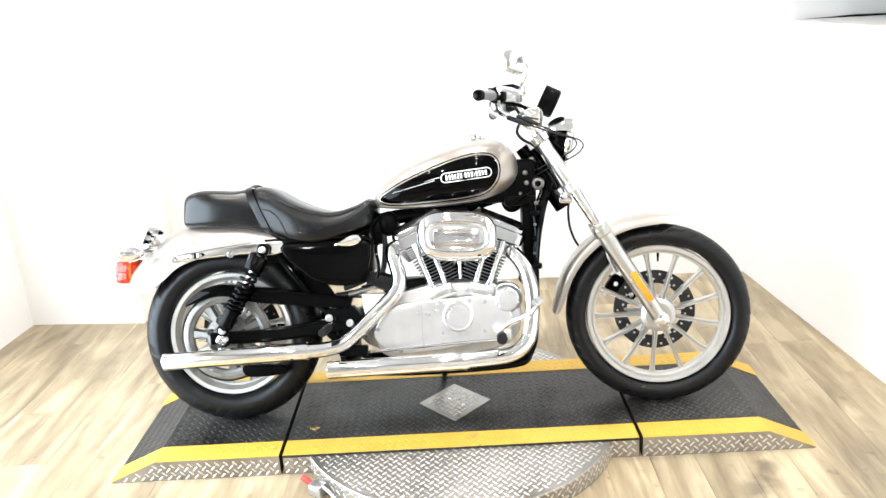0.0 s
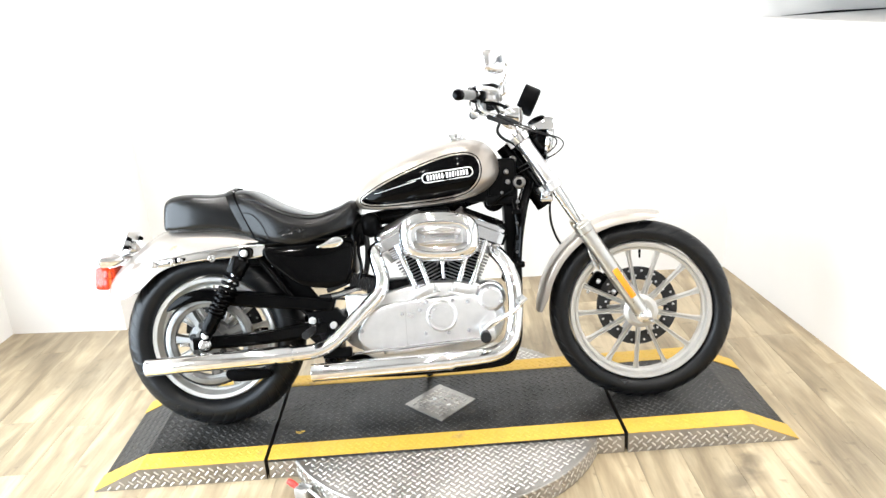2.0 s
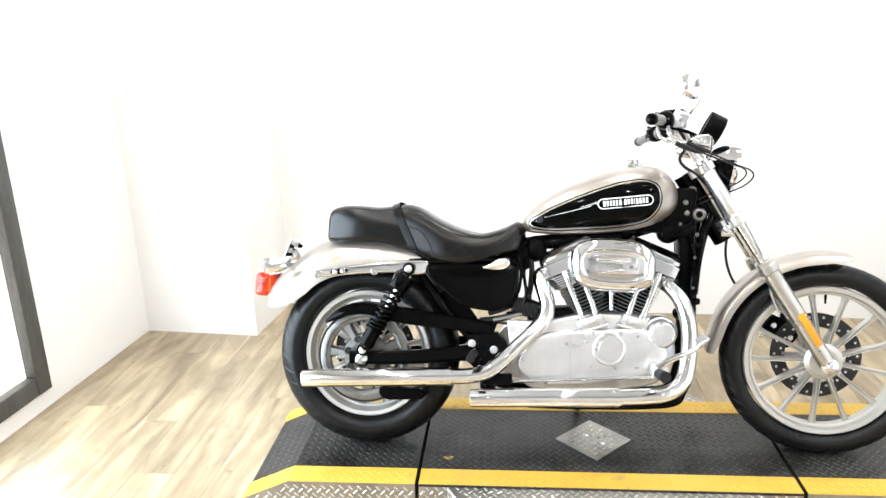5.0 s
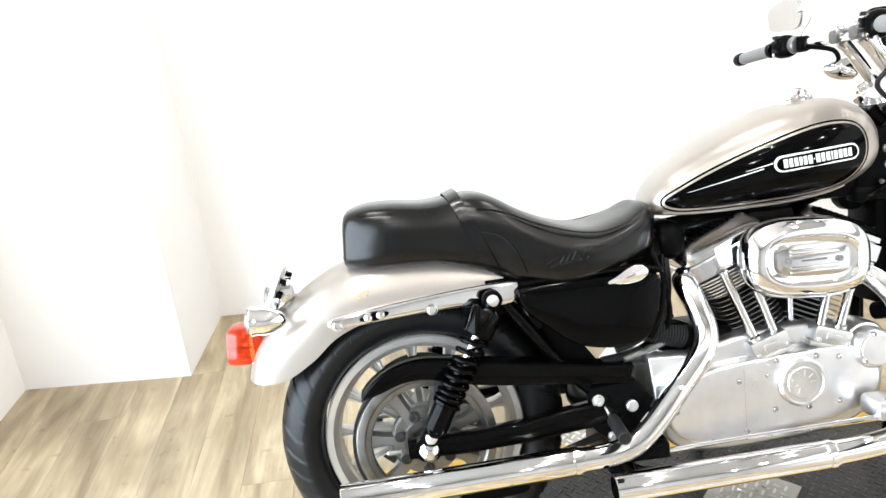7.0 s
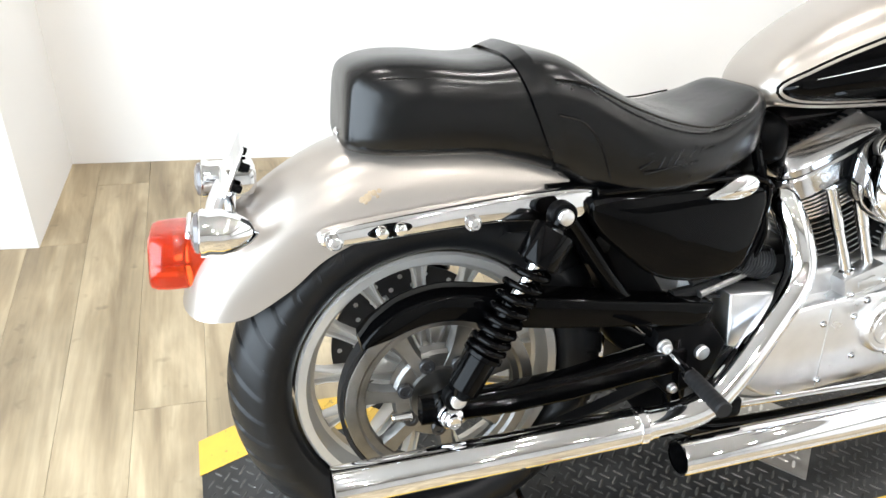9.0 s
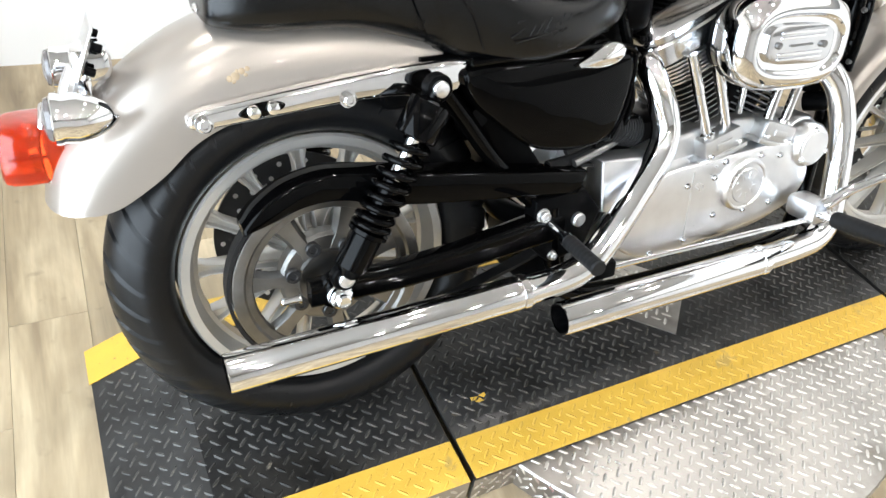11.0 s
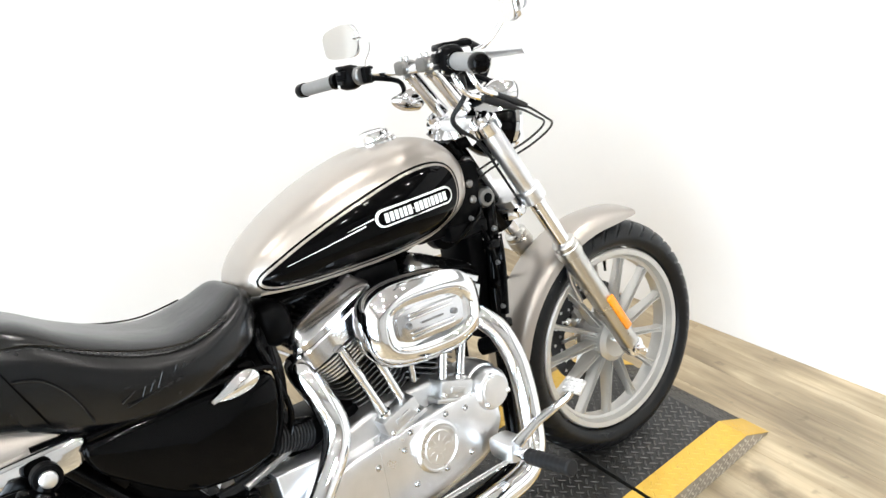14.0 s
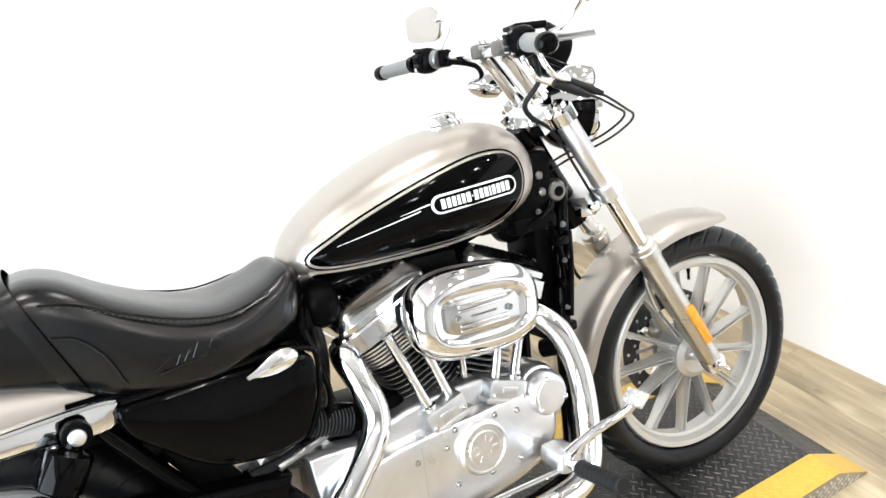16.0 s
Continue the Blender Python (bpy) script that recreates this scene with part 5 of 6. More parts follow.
plate(b, [tuple(p) for p in catmull([(0.485 - 1.0, 0.60), (-0.47, 0.50), (-0.44, 0.44), (-0.40, 0.40), (-0.36, 0.43), (-0.42, 0.52), (-0.47, 0.60)], 4, True)], -0.088, -0.07, 0.005)
part("inner_fender", b, SATIN, bike)
b = bmesh.new()
rings = []
for q in range(14, 77, 4):
    a = radians(q)
    rings.append([(REAR.x + r * math.cos(a), y, REAR.z + r * math.sin(a)) for r, y in ((0.338, -0.085), (0.345, -0.088), (0.348, 0.0), (0.345, 0.088), (0.338, 0.085), (0.342, 0.0))])
skin(b, rings)
part("mud_guard", b, SATIN, bike, "black mud guard ahead of the rear tyre")
b = bmesh.new()
block(b, (-0.335, 0.0, 0.232), (0.05, 0.22, 0.11), 0.012)
part("lower_cross_plate", b, SATIN, bike)

# ---- engine ----
CRANK = Vector((0.077, 0, 0.345))
b = bmesh.new()
case_line = catmull([(-0.23, 0.29), (-0.21, 0.41), (-0.10, 0.455), (0.02, 0.475), (0.15, 0.470), (0.25, 0.440), (0.285, 0.36), (0.26, 0.27), (0.16, 0.225), (-0.08, 0.205), (-0.20, 0.225)], 4, True)
plate(b, [tuple(p) for p in case_line], -0.100, 0.10, 0.012)
engine = part("engine", b, CAST, bike, "cast alloy V-twin engine")
b = bmesh.new()
prim = catmull([(-0.32, 0.30), (-0.28, 0.40), (-0.16, 0.42), (0.10, 0.43), (0.22, 0.40), (0.25, 0.32), (0.18, 0.24), (-0.05, 0.21), (-0.25, 0.22)], 4, True)
plate(b, [tuple(p) for p in prim], 0.165, 0.08, 0.02, 0.008)
part("primary_cover", b, ALLOY, engine, "polished primary cover")
cam_line = catmull([(-0.232, 0.300), (-0.205, 0.360), (-0.155, 0.402), (-0.06, 0.418), (0.06, 0.424), (0.150, 0.428), (0.205, 0.415), (0.245, 0.370), (0.245, 0.325), (0.195, 0.279), (0.037, 0.250), (-0.121, 0.238), (-0.190, 0.254)], 5, True)
b = bmesh.new()
plate(b, [tuple(p) for p in cam_line], -0.137, -0.095, 0.007, 0.002)
cam_cover = part("cam_cover", b, ALLOY, engine, "polished alloy cam cover")
b = bmesh.new()
block(b, (-0.062, -0.1385, 0.325), (0.0013, 0.0014, 0.155), 0)
part("cover_seam", b, CAST, cam_cover)
b = bmesh.new()
lathe(b, [(0.054, 0.0), (0.054, 0.012), (0.049, 0.018), (0.046, 0.018), (0.044, 0.015), (0.036, 0.015), (0.034, 0.017), (0.0, 0.017)], along((0.064, -0.136, 0.360), (0.064, -1, 0.360)), 48)
timer = part("timing_cover", b, ALLOY, cam_cover, "round chrome timing cover")
b = bmesh.new()
for k in range(9):
    a = 2 * math.pi * k / 9
    block(b, (0, 0, 0), (0.012, 0.0012, 0.0032), 0, Matrix.Translation((0.064 + 0.021 * math.cos(a), -0.1535, 0.360 + 0.021 * math.sin(a))) @ pose(0, 0, 0, 0, -math.degrees(a), 0))
part("timing_mark", b, ALLOY, timer, kind="stuff")
b = bmesh.new()
for x, z in ((-0.073, 0.376), (-0.009, 0.383), (0.012, 0.412), (0.103, 0.412), (0.155, 0.404), (0.005, 0.303), (0.083, 0.300), (0.153, 0.304), (-0.06, 0.262), (-0.139, 0.247), (-0.216, 0.325)):
    bolt(b, (x, -0.137, z), (0, -1, 0), 0.0050, 0.006)
pieces("cover_bolt", b, POLISH, cam_cover)
b = bmesh.new()
lathe(b, [(0.054, 0.0), (0.056, 0.02), (0.055, 0.055), (0.051, 0.064), (0.047, 0.066), (0.0465, 0.090), (0.039, 0.102), (0.034, 0.103), (0.033, 0.1045), (0.0, 0.1045)], along((0.235, -0.045, 0.412), (0.235, -1, 0.412)), 40)
part("oil_filter_cover", b, ALLOY, engine, "round polished alloy cover")
b = bmesh.new()
for a in (100, 220, 340):
    bolt(b, (0.235 + 0.036 * math.cos(radians(a)), -0.147, 0.412 + 0.036 * math.sin(radians(a))), (0, -1, 0), 0.005, 0.006)
pieces("round_cover_bolt", b, CHROME, engine)
b = bmesh.new()
plate(b, [(-0.268, 0.450), (-0.20, 0.448), (-0.135, 0.440), (-0.16, 0.40), (-0.215, 0.34), (-0.258, 0.352)], -0.128, -0.08, 0.006)
part("sprocket_cover", b, ALLOY, engine, "alloy sprocket cover")
b = bmesh.new()
lathe(b, [(0.02, 0), (0.02, 0.05), (0.016, 0.055), (0.0, 0.055)], along((0.30, -0.05, 0.47), (0.33, -0.12, 0.49)), 20)
part("oil_sender", b, SATIN, engine)


def cylinder_unit(lean_deg, name):
    """One cylinder of the V: finned barrel, head fins, rocker cover; local z runs up the bore."""
    m = Matrix.Translation(CRANK) @ pose(0, 0, 0, 0, lean_deg, 0)
    b2 = bmesh.new()
    lathe(b2, [(0.054, 0.06), (0.054, 0.27)], m, 32)
    unit = part(name, b2, SATIN, engine, "finned cylinder with a polished rocker cover")
    for k in range(11):
        z = 0.128 + k * 0.0117
        w = 0.073 if k < 8 else 0.076
        b2 = bmesh.new()
        out = superell(w, w * 0.98, 3.6, 36)
        skin(b2, [[m @ Vector((x, y, z + dz)) for x, y in out] for dz in (0.0, 0.0026)])
        part("fin", b2, FIN, unit)
    b2 = bmesh.new()
    edge_bm = bmesh.new()
    for k in range(6):
        z = 0.256 + k * 0.0078
        w = 0.086 + 0.0028 * k
        out = superell(w * 1.06, 0.088, 4.2, 40)
        skin(edge_bm, [[m @ Vector((x, y, z + dz)) for x, y in out] for dz in (0.0, 0.0036)])
    # core coloured black to put the shade of the fin gaps into it
    block(b2, (0, 0, 0.285), (0.15, 0.14, 0.05), 0.01, m)
    part("cylinder_head", b2, SATIN, unit)
    pieces("head_fin", edge_bm, ALLOY, unit, "polished cylinder head fin")
    b2 = bmesh.new()
    rings2 = []
    for z, fx, fy in ((0.304, 0.102, 0.087), (0.307, 0.106, 0.091), (0.342, 0.106, 0.091), (0.346, 0.103, 0.088)):
        rings2.append([m @ Vector((x, y, z)) for x, y in superell(fx, fy, 7, 48)])
    skin(b2, rings2)
    part("rocker_box", b2, POLISH, unit, "polished alloy rocker box")
    b2 = bmesh.new()
    rings2 = []
    for z, fx, fy in ((0.3460, 0.099, 0.084), (0.3475, 0.103, 0.088), (0.3590, 0.1035, 0.088), (0.3640, 0.101, 0.084), (0.3700, 0.097, 0.076), (0.3810, 0.089, 0.060), (0.3855, 0.084, 0.053), (0.3870, 0.074, 0.044)):
        rings2.append([m @ Vector((x, y, z)) for x, y in superell(fx, fy, 6, 48)])
    skin(b2, rings2)
    part("rocker_cover", b2, POLISH, unit, "bright polished rocker cover with a ribbed top")
    # nothing is cut: black strips on the top stand for the slots' shade
    b2 = bmesh.new()
    for k in range(9):
        block(b2, (-0.056 + 0.014 * k, 0.0, 0.3862), (0.0055, 0.096, 0.003), 0.0, m, 1)
    pieces("rocker_slot_shade", b2, SATIN, unit, "dark strip for the shade between ribs")
    b2 = bmesh.new()
    for x, y in ((-0.083, -0.048), (0.083, -0.048), (-0.083, 0.048), (0.083, 0.048)):
        lathe(b2, [(0.007, 0.360), (0.007, 0.382), (0.005, 0.385), (0.0, 0.385)], m @ Matrix.Translation((x * 0.95, y * 0.95, 0)), 10)
    pieces("rocker_bolt", b2, CHROME, unit)
    return m


REAR_CYL = cylinder_unit(-23.5, "rear_cylinder")
FRONT_CYL = cylinder_unit(23.5, "front_cylinder")
for s, m, pairs in ((-1, REAR_CYL, (((-0.018, 0.452), (-0.078, 0.612)), ((0.030, 0.452), (-0.022, 0.612)))), (1, FRONT_CYL, (((0.172, 0.452), (0.232, 0.608)), ((0.124, 0.452), (0.176, 0.608))))):
    for lo, hi in pairs:
        b = bmesh.new()
        a, c = Vector((lo[0], -0.112, lo[1])), Vector((hi[0], -0.096, hi[1]))
        ln = (c - a).length
        lathe(b, [(0.0145, 0), (0.0145, 0.012), (0.0095, 0.015), (0.0095, ln * 0.55), (0.0108, ln * 0.56), (0.0108, ln)], along(a, c), 18)
        part("pushrod_tube", b, CHROME, engine, "chrome pushrod tube")
    cx = 0.006 if s < 0 else 0.148
    b = bmesh.new()
    block(b, (0, 0, 0), (0.088, 0.05, 0.040), 0.007, Matrix.Translation((cx, -0.108, 0.446)) @ pose(0, 0, 0, 0, 18 * s, 0))
    block(b, (0, 0, -0.022), (0.104, 0.056, 0.010), 0.003, Matrix.Translation((cx, -0.108, 0.446)) @ pose(0, 0, 0, 0, 18 * s, 0))
    lifter = part("lifter_block", b, CAST, engine, "cast alloy lifter block")
    b = bmesh.new()
    block(b, (0, -0.0265, 0.0), (0.036, 0.004, 0.014), 0.002, Matrix.Translation((cx, -0.108, 0.446)) @ pose(0, 0, 0, 0, 18 * s, 0))
    part("lifter_window", b, CAST, lifter)
    b = bmesh.new()
    for dx in (-0.034, 0.034):
        bolt(b, Matrix.Translation((cx, -0.108, 0.446)) @ pose(0, 0, 0, 0, 18 * s, 0) @ Vector((dx, -0.022, -0.010)), (0, -1, 0), 0.005, 0.008)
    pieces("lifter_bolt", b, CHROME, lifter)
b = bmesh.new()
plate(b, [(0.035, 0.46), (0.12, 0.46), (0.105, 0.50), (0.085, 0.555), (0.070, 0.555), (0.05, 0.50)], -0.06, 0.05, 0.008)
part("intake_mount", b, SATIN, engine)
b = bmesh.new()
lathe(b, [(0.0, 0.0), (0.007, 0.002), (0.007, 0.052), (0.010, 0.053), (0.010, 0.064), (0.0, 0.066)], along((0.077, -0.085, 0.482), (0.077, -0.088, 0.60)), 14)
part("stud", b, CHROME, engine, "chrome stud between the cylinders")
b = bmesh.new()
block(b, (0.062, -0.01, 0.708), (0.11, 0.09, 0.05), 0.012)
part("top_mount", b, SATIN, engine)

# air cleaner
AC = (0.073, 0.636)
b = bmesh.new()
rings = []
for y, fx, fz in ((-0.105, 0.120, 0.070), (-0.130, 0.133, 0.084), (-0.150, 0.136, 0.087), (-0.168, 0.1350, 0.0860), (-0.182, 0.1300, 0.0810), (-0.191, 0.1180, 0.0675), (-0.1950, 0.1085, 0.0575),
                  (-0.1945, 0.1040, 0.0535), (-0.188, 0.0995, 0.0495), (-0.186, 0.0930, 0.0450)):
    rings.append([Vector((AC[0] + x, y, AC[1] + z - 0.05 * x)) for x, z in superell(fx, fz, 2.9, 64)])
skin(b, rings)
cleaner = part("air_cleaner", b, CHROME, bike, "oval chrome air cleaner cover", sharp=40)
b = bmesh.new()
rings = []
for y, fx, fz in ((-0.184, 0.080, 0.0345), (-0.191, 0.079, 0.0335), (-0.1925, 0.075, 0.0310)):
    rings.append([Vector((AC[0] + x, y, AC[1] + z - 0.05 * x)) for x, z in superell(fx, fz, 4.0, 48)])
skin(b, rings)
insert = part("cover_insert", b, POLISH, cleaner, "ribbed alloy insert", sharp=40)
for dz in (-0.0225, -0.014, 0.0, 0.014, 0.0225):
    b = bmesh.new()
    block(b, (AC[0], -0.1935, AC[1] + dz), (0.104 if dz else 0.054, 0.0050 if dz else 0.003, 0.0045 if dz else 0.0036), 0.001)
    part("insert_rib", b, FIN if dz == 0 else CHROME, insert)
b = bmesh.new()
for dx in (-0.055, 0.055):
    lathe(b, [(0.0062, 0), (0.0062, 0.005), (0.005, 0.006), (0.003, 0.0045), (0, 0.0045)], along((AC[0] + dx, -0.1915, AC[1] - 0.05 * dx), (AC[0] + dx, -1, AC[1])), 14)
pieces("insert_screw", b, FIN, insert)
b = bmesh.new()
rings = []
for y, fx, fz in ((-0.02, 0.07, 0.05), (-0.08, 0.11, 0.065), (-0.104, 0.118, 0.068)):
    rings.append([Vector((AC[0] + x, y, AC[1] + z)) for x, z in superell(fx, fz, 2.9, 32)])
skin(b, rings)
part("backing_plate", b, SATIN, cleaner)

# ---- exhaust ----
for nm, pts, r, end0, end1, er in (
        ("rear_header", [(-0.150, -0.055, 0.602), (-0.158, -0.085, 0.590), (-0.146, -0.108, 0.548), (-0.134, -0.122, 0.495), (-0.152, -0.136, 0.448), (-0.215, -0.159, 0.388), (-0.285, -0.180, 0.322), (-0.335, -0.190, 0.288),
                         (-0.395, -0.193, 0.275), (-0.47, -0.194, 0.273)], 0.0258, (-0.455, -0.194, 0.273), (-0.945, -0.196, 0.258), 0.030),
        ("front_header", [(0.250, -0.060, 0.575), (0.268, -0.092, 0.562), (0.297, -0.118, 0.520), (0.316, -0.134, 0.455), (0.319, -0.145, 0.395), (0.310, -0.161, 0.320), (0.288, -0.182, 0.262), (0.240, -0.199, 0.232),
                          (0.170, -0.203, 0.222), (0.075, -0.205, 0.217)], 0.0258, (0.085, -0.205, 0.217), (-0.385, -0.208, 0.207), 0.030)):
    b = bmesh.new()
    tube(b, pts, r, 20, 6)
    head_pipe = part("exhaust_pipe", b, CHROME, bike, "chrome exhaust header with heat shield")
    b = bmesh.new()
    a, c = Vector(end0), Vector(end1)
    ln = (c - a).length
    lathe(b, [(0.024, -0.012), (0.0275, -0.010), (0.0275, 0.0), (er - 0.001, 0.006), (er, 0.02), (er, ln - 0.004), (er - 0.001, ln), (er - 0.003, ln), (er - 0.0035, ln - 0.05), (0.0, ln - 0.06)], along(a, c), 36)
    muffler = part("muffler", b, CHROME, bike, "chrome slip-on muffler")
    b = bmesh.new()
    lathe(b, [(er - 0.0036, ln - 0.002), (er - 0.0038, ln - 0.055), (0.001, ln - 0.058)], along(a, c), 30, False)
    part("muffler_bore", b, SATIN, muffler, "sooty muffler bore")
    b = bmesh.new()
    ring_lathe(b, [(0.0265, -0.002), (0.031, -0.002), (0.031, 0.010), (0.0265, 0.010)], along(a, c), 28)
    part("muffler_clamp", b, CHROME, muffler)
b = bmesh.new()
block(b, (-0.30, -0.165, 0.262), (0.10, 0.03, 0.035), 0.006)
block(b, (0.09, -0.17, 0.195), (0.03, 0.05, 0.03), 0.006)
pieces("exhaust_bracket", b, SATIN, bike)

# ---- foot controls ----
def peg(base, tip, nm, label, k0=1.0):
    a, c = Vector(base), Vector(tip)
    ln = (c - a).length
    m = along(a, c)
    b2 = bmesh.new()
    lathe(b2, [(0.010 * k0, -0.03), (0.010 * k0, 0.02), (0.015 * k0, 0.022), (0.015 * k0, 0.03), (0.010 * k0, 0.032)], m, 18)
    ob = part(nm, b2, CHROME, bike, label)
    b2 = bmesh.new()
    prof = [(0.010 * k0, 0.028), (0.016 * k0, 0.032)]
    for k in range(9):
        z = 0.036 + (ln - 0.045) * k / 8
        prof += [(0.0165 * k0, z), (0.0165 * k0, z + 0.006), (0.0161 * k0, z + 0.0075)]
    prof += [(0.0175 * k0, ln - 0.003), (0.015 * k0, ln), (0.0, ln)]
    lathe(b2, prof, m, 20)
    part("peg_rubber", b2, PEG_RUBBER, ob, "black ribbed peg rubber", sharp=45)


peg((0.205, -0.225, 0.302), (0.200, -0.375, 0.318), "front_peg", "rider foot peg")
peg((0.205, 0.225, 0.302), (0.200, 0.375, 0.318), "front_peg", "rider foot peg")
peg((-0.372, -0.165, 0.352), (-0.380, -0.290, 0.348), "rear_peg", "passenger foot peg", 0.80)
peg((-0.372, 0.165, 0.352), (-0.380, 0.290, 0.348), "rear_peg", "passenger foot peg", 0.80)
b = bmesh.new()
block(b, (0.215, -0.185, 0.300), (0.055, 0.075, 0.048), 0.014)
part("peg_mount", b, CAST, bike)
b = bmesh.new()
tube(b, [(0.205, -0.222, 0.320), (0.250, -0.236, 0.350), (0.292, -0.255, 0.372), (0.315, -0.275, 0.392), (0.325, -0.285, 0.410)], [0.013, 0.010, 0.0085, 0.008, 0.008], 14, 5, squash=0.8)
pedal = part("brake_pedal", b, CHROME, bike, "chrome brake pedal")
b = bmesh.new()
PM = Matrix.Translation((0.324, -0.290, 0.418)) @ pose(0, 0, 0, 10, -38, 6)
block(b, (0, 0, 0), (0.034, 0.046, 0.010), 0.004, PM)
for i in range(3):
    for j in range(4):
        lathe(b, [(0.005, 0.005), (0.004, 0.0085), (0, 0.009)], PM @ Matrix.Translation((-0.011 + 0.011 * i, -0.0165 + 0.011 * j, -0.001)), 8)
part("pedal_pad", b, CAST, pedal, "studded pedal pad")
b = bmesh.new()
tube(b, [(0.20, -0.205, 0.285), (-0.05, -0.180, 0.268), (-0.26, -0.155, 0.250)], 0.0052, 10, 2)
part("brake_rod", b, CHROME, bike, "chrome brake rod")
b = bmesh.new()
tube(b, [(-0.05, 0.12, 0.20), (-0.02, 0.22, 0.10), (0.02, 0.315, 0.012)], [0.014, 0.012, 0.011], 12, 5)
block(b, (0.03, 0.325, -0.002 + 0.09 - 0.083), (0.06, 0.03, 0.012), 0.004)
part("side_stand", b, BLACK, bike, "black side stand")
b = bmesh.new()
tube(b, [(-0.20, -0.07, 0.49), (-0.28, -0.09, 0.455), (-0.36, -0.095, 0.445)], 0.011, 10, 5)
tube(b, [(-0.19, -0.07, 0.525), (-0.27, -0.10, 0.49), (-0.33, -0.10, 0.47)], 0.009, 10, 5)
tube(b, [(-0.20, -0.03, 0.70), (-0.185, -0.045, 0.62), (-0.195, -0.05, 0.53), (-0.23, -0.06, 0.46)], 0.010, 10, 5)
pieces("hose", b, SOFT_RUBBER, bike, "black rubber hose")
for pts, r, mat, nm, lab in (
        ([(-0.19, -0.085, 0.478), (-0.24, -0.098, 0.466), (-0.315, -0.108, 0.448)], 0.0075, FIN, "linkage_rod", "dull steel linkage rod"),
        ([(-0.205, -0.075, 0.66), (-0.212, -0.100, 0.60), (-0.205, -0.105, 0.54), (-0.225, -0.100, 0.485), (-0.27, -0.10, 0.47)], 0.0060, BLACK, "wire", "glossy black wire"),
        ([(-0.215, -0.06, 0.70), (-0.228, -0.088, 0.67), (-0.222, -0.104, 0.63)], 0.0085, BLACK, "hose", "glossy black hose"),
        ([(-0.16, -0.080, 0.50), (-0.20, -0.095, 0.515), (-0.235, -0.09, 0.50), (-0.25, -0.08, 0.47)], 0.0065, BLACK, "wire", "glossy black wire")):
    b = bmesh.new()
    tube(b, pts, r, 10, 5)
    part(nm, b, mat, bike, lab)
b = bmesh.new()
prof = []
for k in range(12):
    prof += [(0.026, 0.007 * k), (0.030, 0.007 * k + 0.0015), (0.030, 0.007 * k + 0.0045), (0.026, 0.007 * k + 0.006)]
lathe(b, prof, along((-0.17, -0.075, 0.478), (-0.25, -0.085, 0.500)), 20)
part("ribbed_boot", b, SOFT_RUBBER, bike, "black ribbed rubber boot", sharp=50)
b = bmesh.new()
block(b, (-0.222, 0.0, 0.660), (0.080, 0.12, 0.10), 0.034, None, 3)
block(b, (-0.172, 0.0, 0.686), (0.075, 0.13, 0.09), 0.034, None, 3)
block(b, (-0.250, 0.0, 0.58), (0.04, 0.14, 0.14), 0.015)
block(b, (-0.12, 0.0, 0.452), (0.16, 0.13, 0.07), 0.02)
pieces("starter_housing", b, SATIN, bike, "black housing behind the engine")
b = bmesh.new()
block(b, (0.305, -0.035, 0.815), (0.105, 0.07, 0.150), 0.014)
block(b, (0.30, -0.055, 0.745), (0.11, 0.04, 0.035), 0.008)
coil = part("coil_cover", b, SATIN, bike, "black coil cover under the tank")
b = bmesh.new()
lathe(b, [(0.024, 0.0), (0.024, 0.018), (0.019, 0.026), (0.010, 0.028), (0.0, 0.028)], along((0.364, -0.050, 0.803), (0.359, -0.14, 0.797)), 28)
for kx, kz in ((0.320, 0.841), (0.324, 0.806)):
    lathe(b, [(0.009, 0.0), (0.009, 0.010), (0.006, 0.013), (0.0, 0.014)], along((kx, -0.064, kz), (kx, -0.12, kz)), 16)
lathe(b, [(0.013, 0.0), (0.013, 0.012), (0.009, 0.016), (0.0, 0.017)], along((0.348, -0.036, 0.884), (0.348, -0.12, 0.884)), 18)
pieces("ignition_switch", b, PULLEY, coil, "chrome ignition switch")
b = bmesh.new()
lathe(b, [(0.011, 0.026), (0.011, 0.0295), (0.008, 0.0300), (0.0, 0.0300)], along((0.364, -0.050, 0.803), (0.359, -0.14, 0.797)), 24)
part("key_barrel", b, SATIN, coil, "black key barrel")
b = bmesh.new()
lathe(b, [(0.036, 0.0), (0.038, 0.006), (0.036, 0.030), (0.020, 0.040), (0.0, 0.041)], along((0.275, 0.01, 0.742), (0.270, -0.12, 0.738)), 28)
part("horn", b, SATIN, bike, "black round horn under the tank")
b = bmesh.new()
block(b, (0.330, 0.0, 0.63), (0.050, 0.11, 0.29), 0.010)
part("regulator", b, SATIN, bike, "black voltage regulator")

b = bmesh.new()
for y0 in (-0.045, -0.02, 0.03):
    tube(b, [(0.36, y0, 0.80), (0.335, y0 - 0.03, 0.775), (0.30, y0 - 0.035, 0.755), (0.26, y0 - 0.02, 0.725)], 0.006, 8, 5)
tube(b, [(0.375, -0.08, 0.715), (0.362, -0.094, 0.66), (0.354, -0.096, 0.60), (0.348, -0.094, 0.54)], 0.0075, 10, 5)
pieces("wire", b, BLACK, bike, "glossy black wire under the tank")
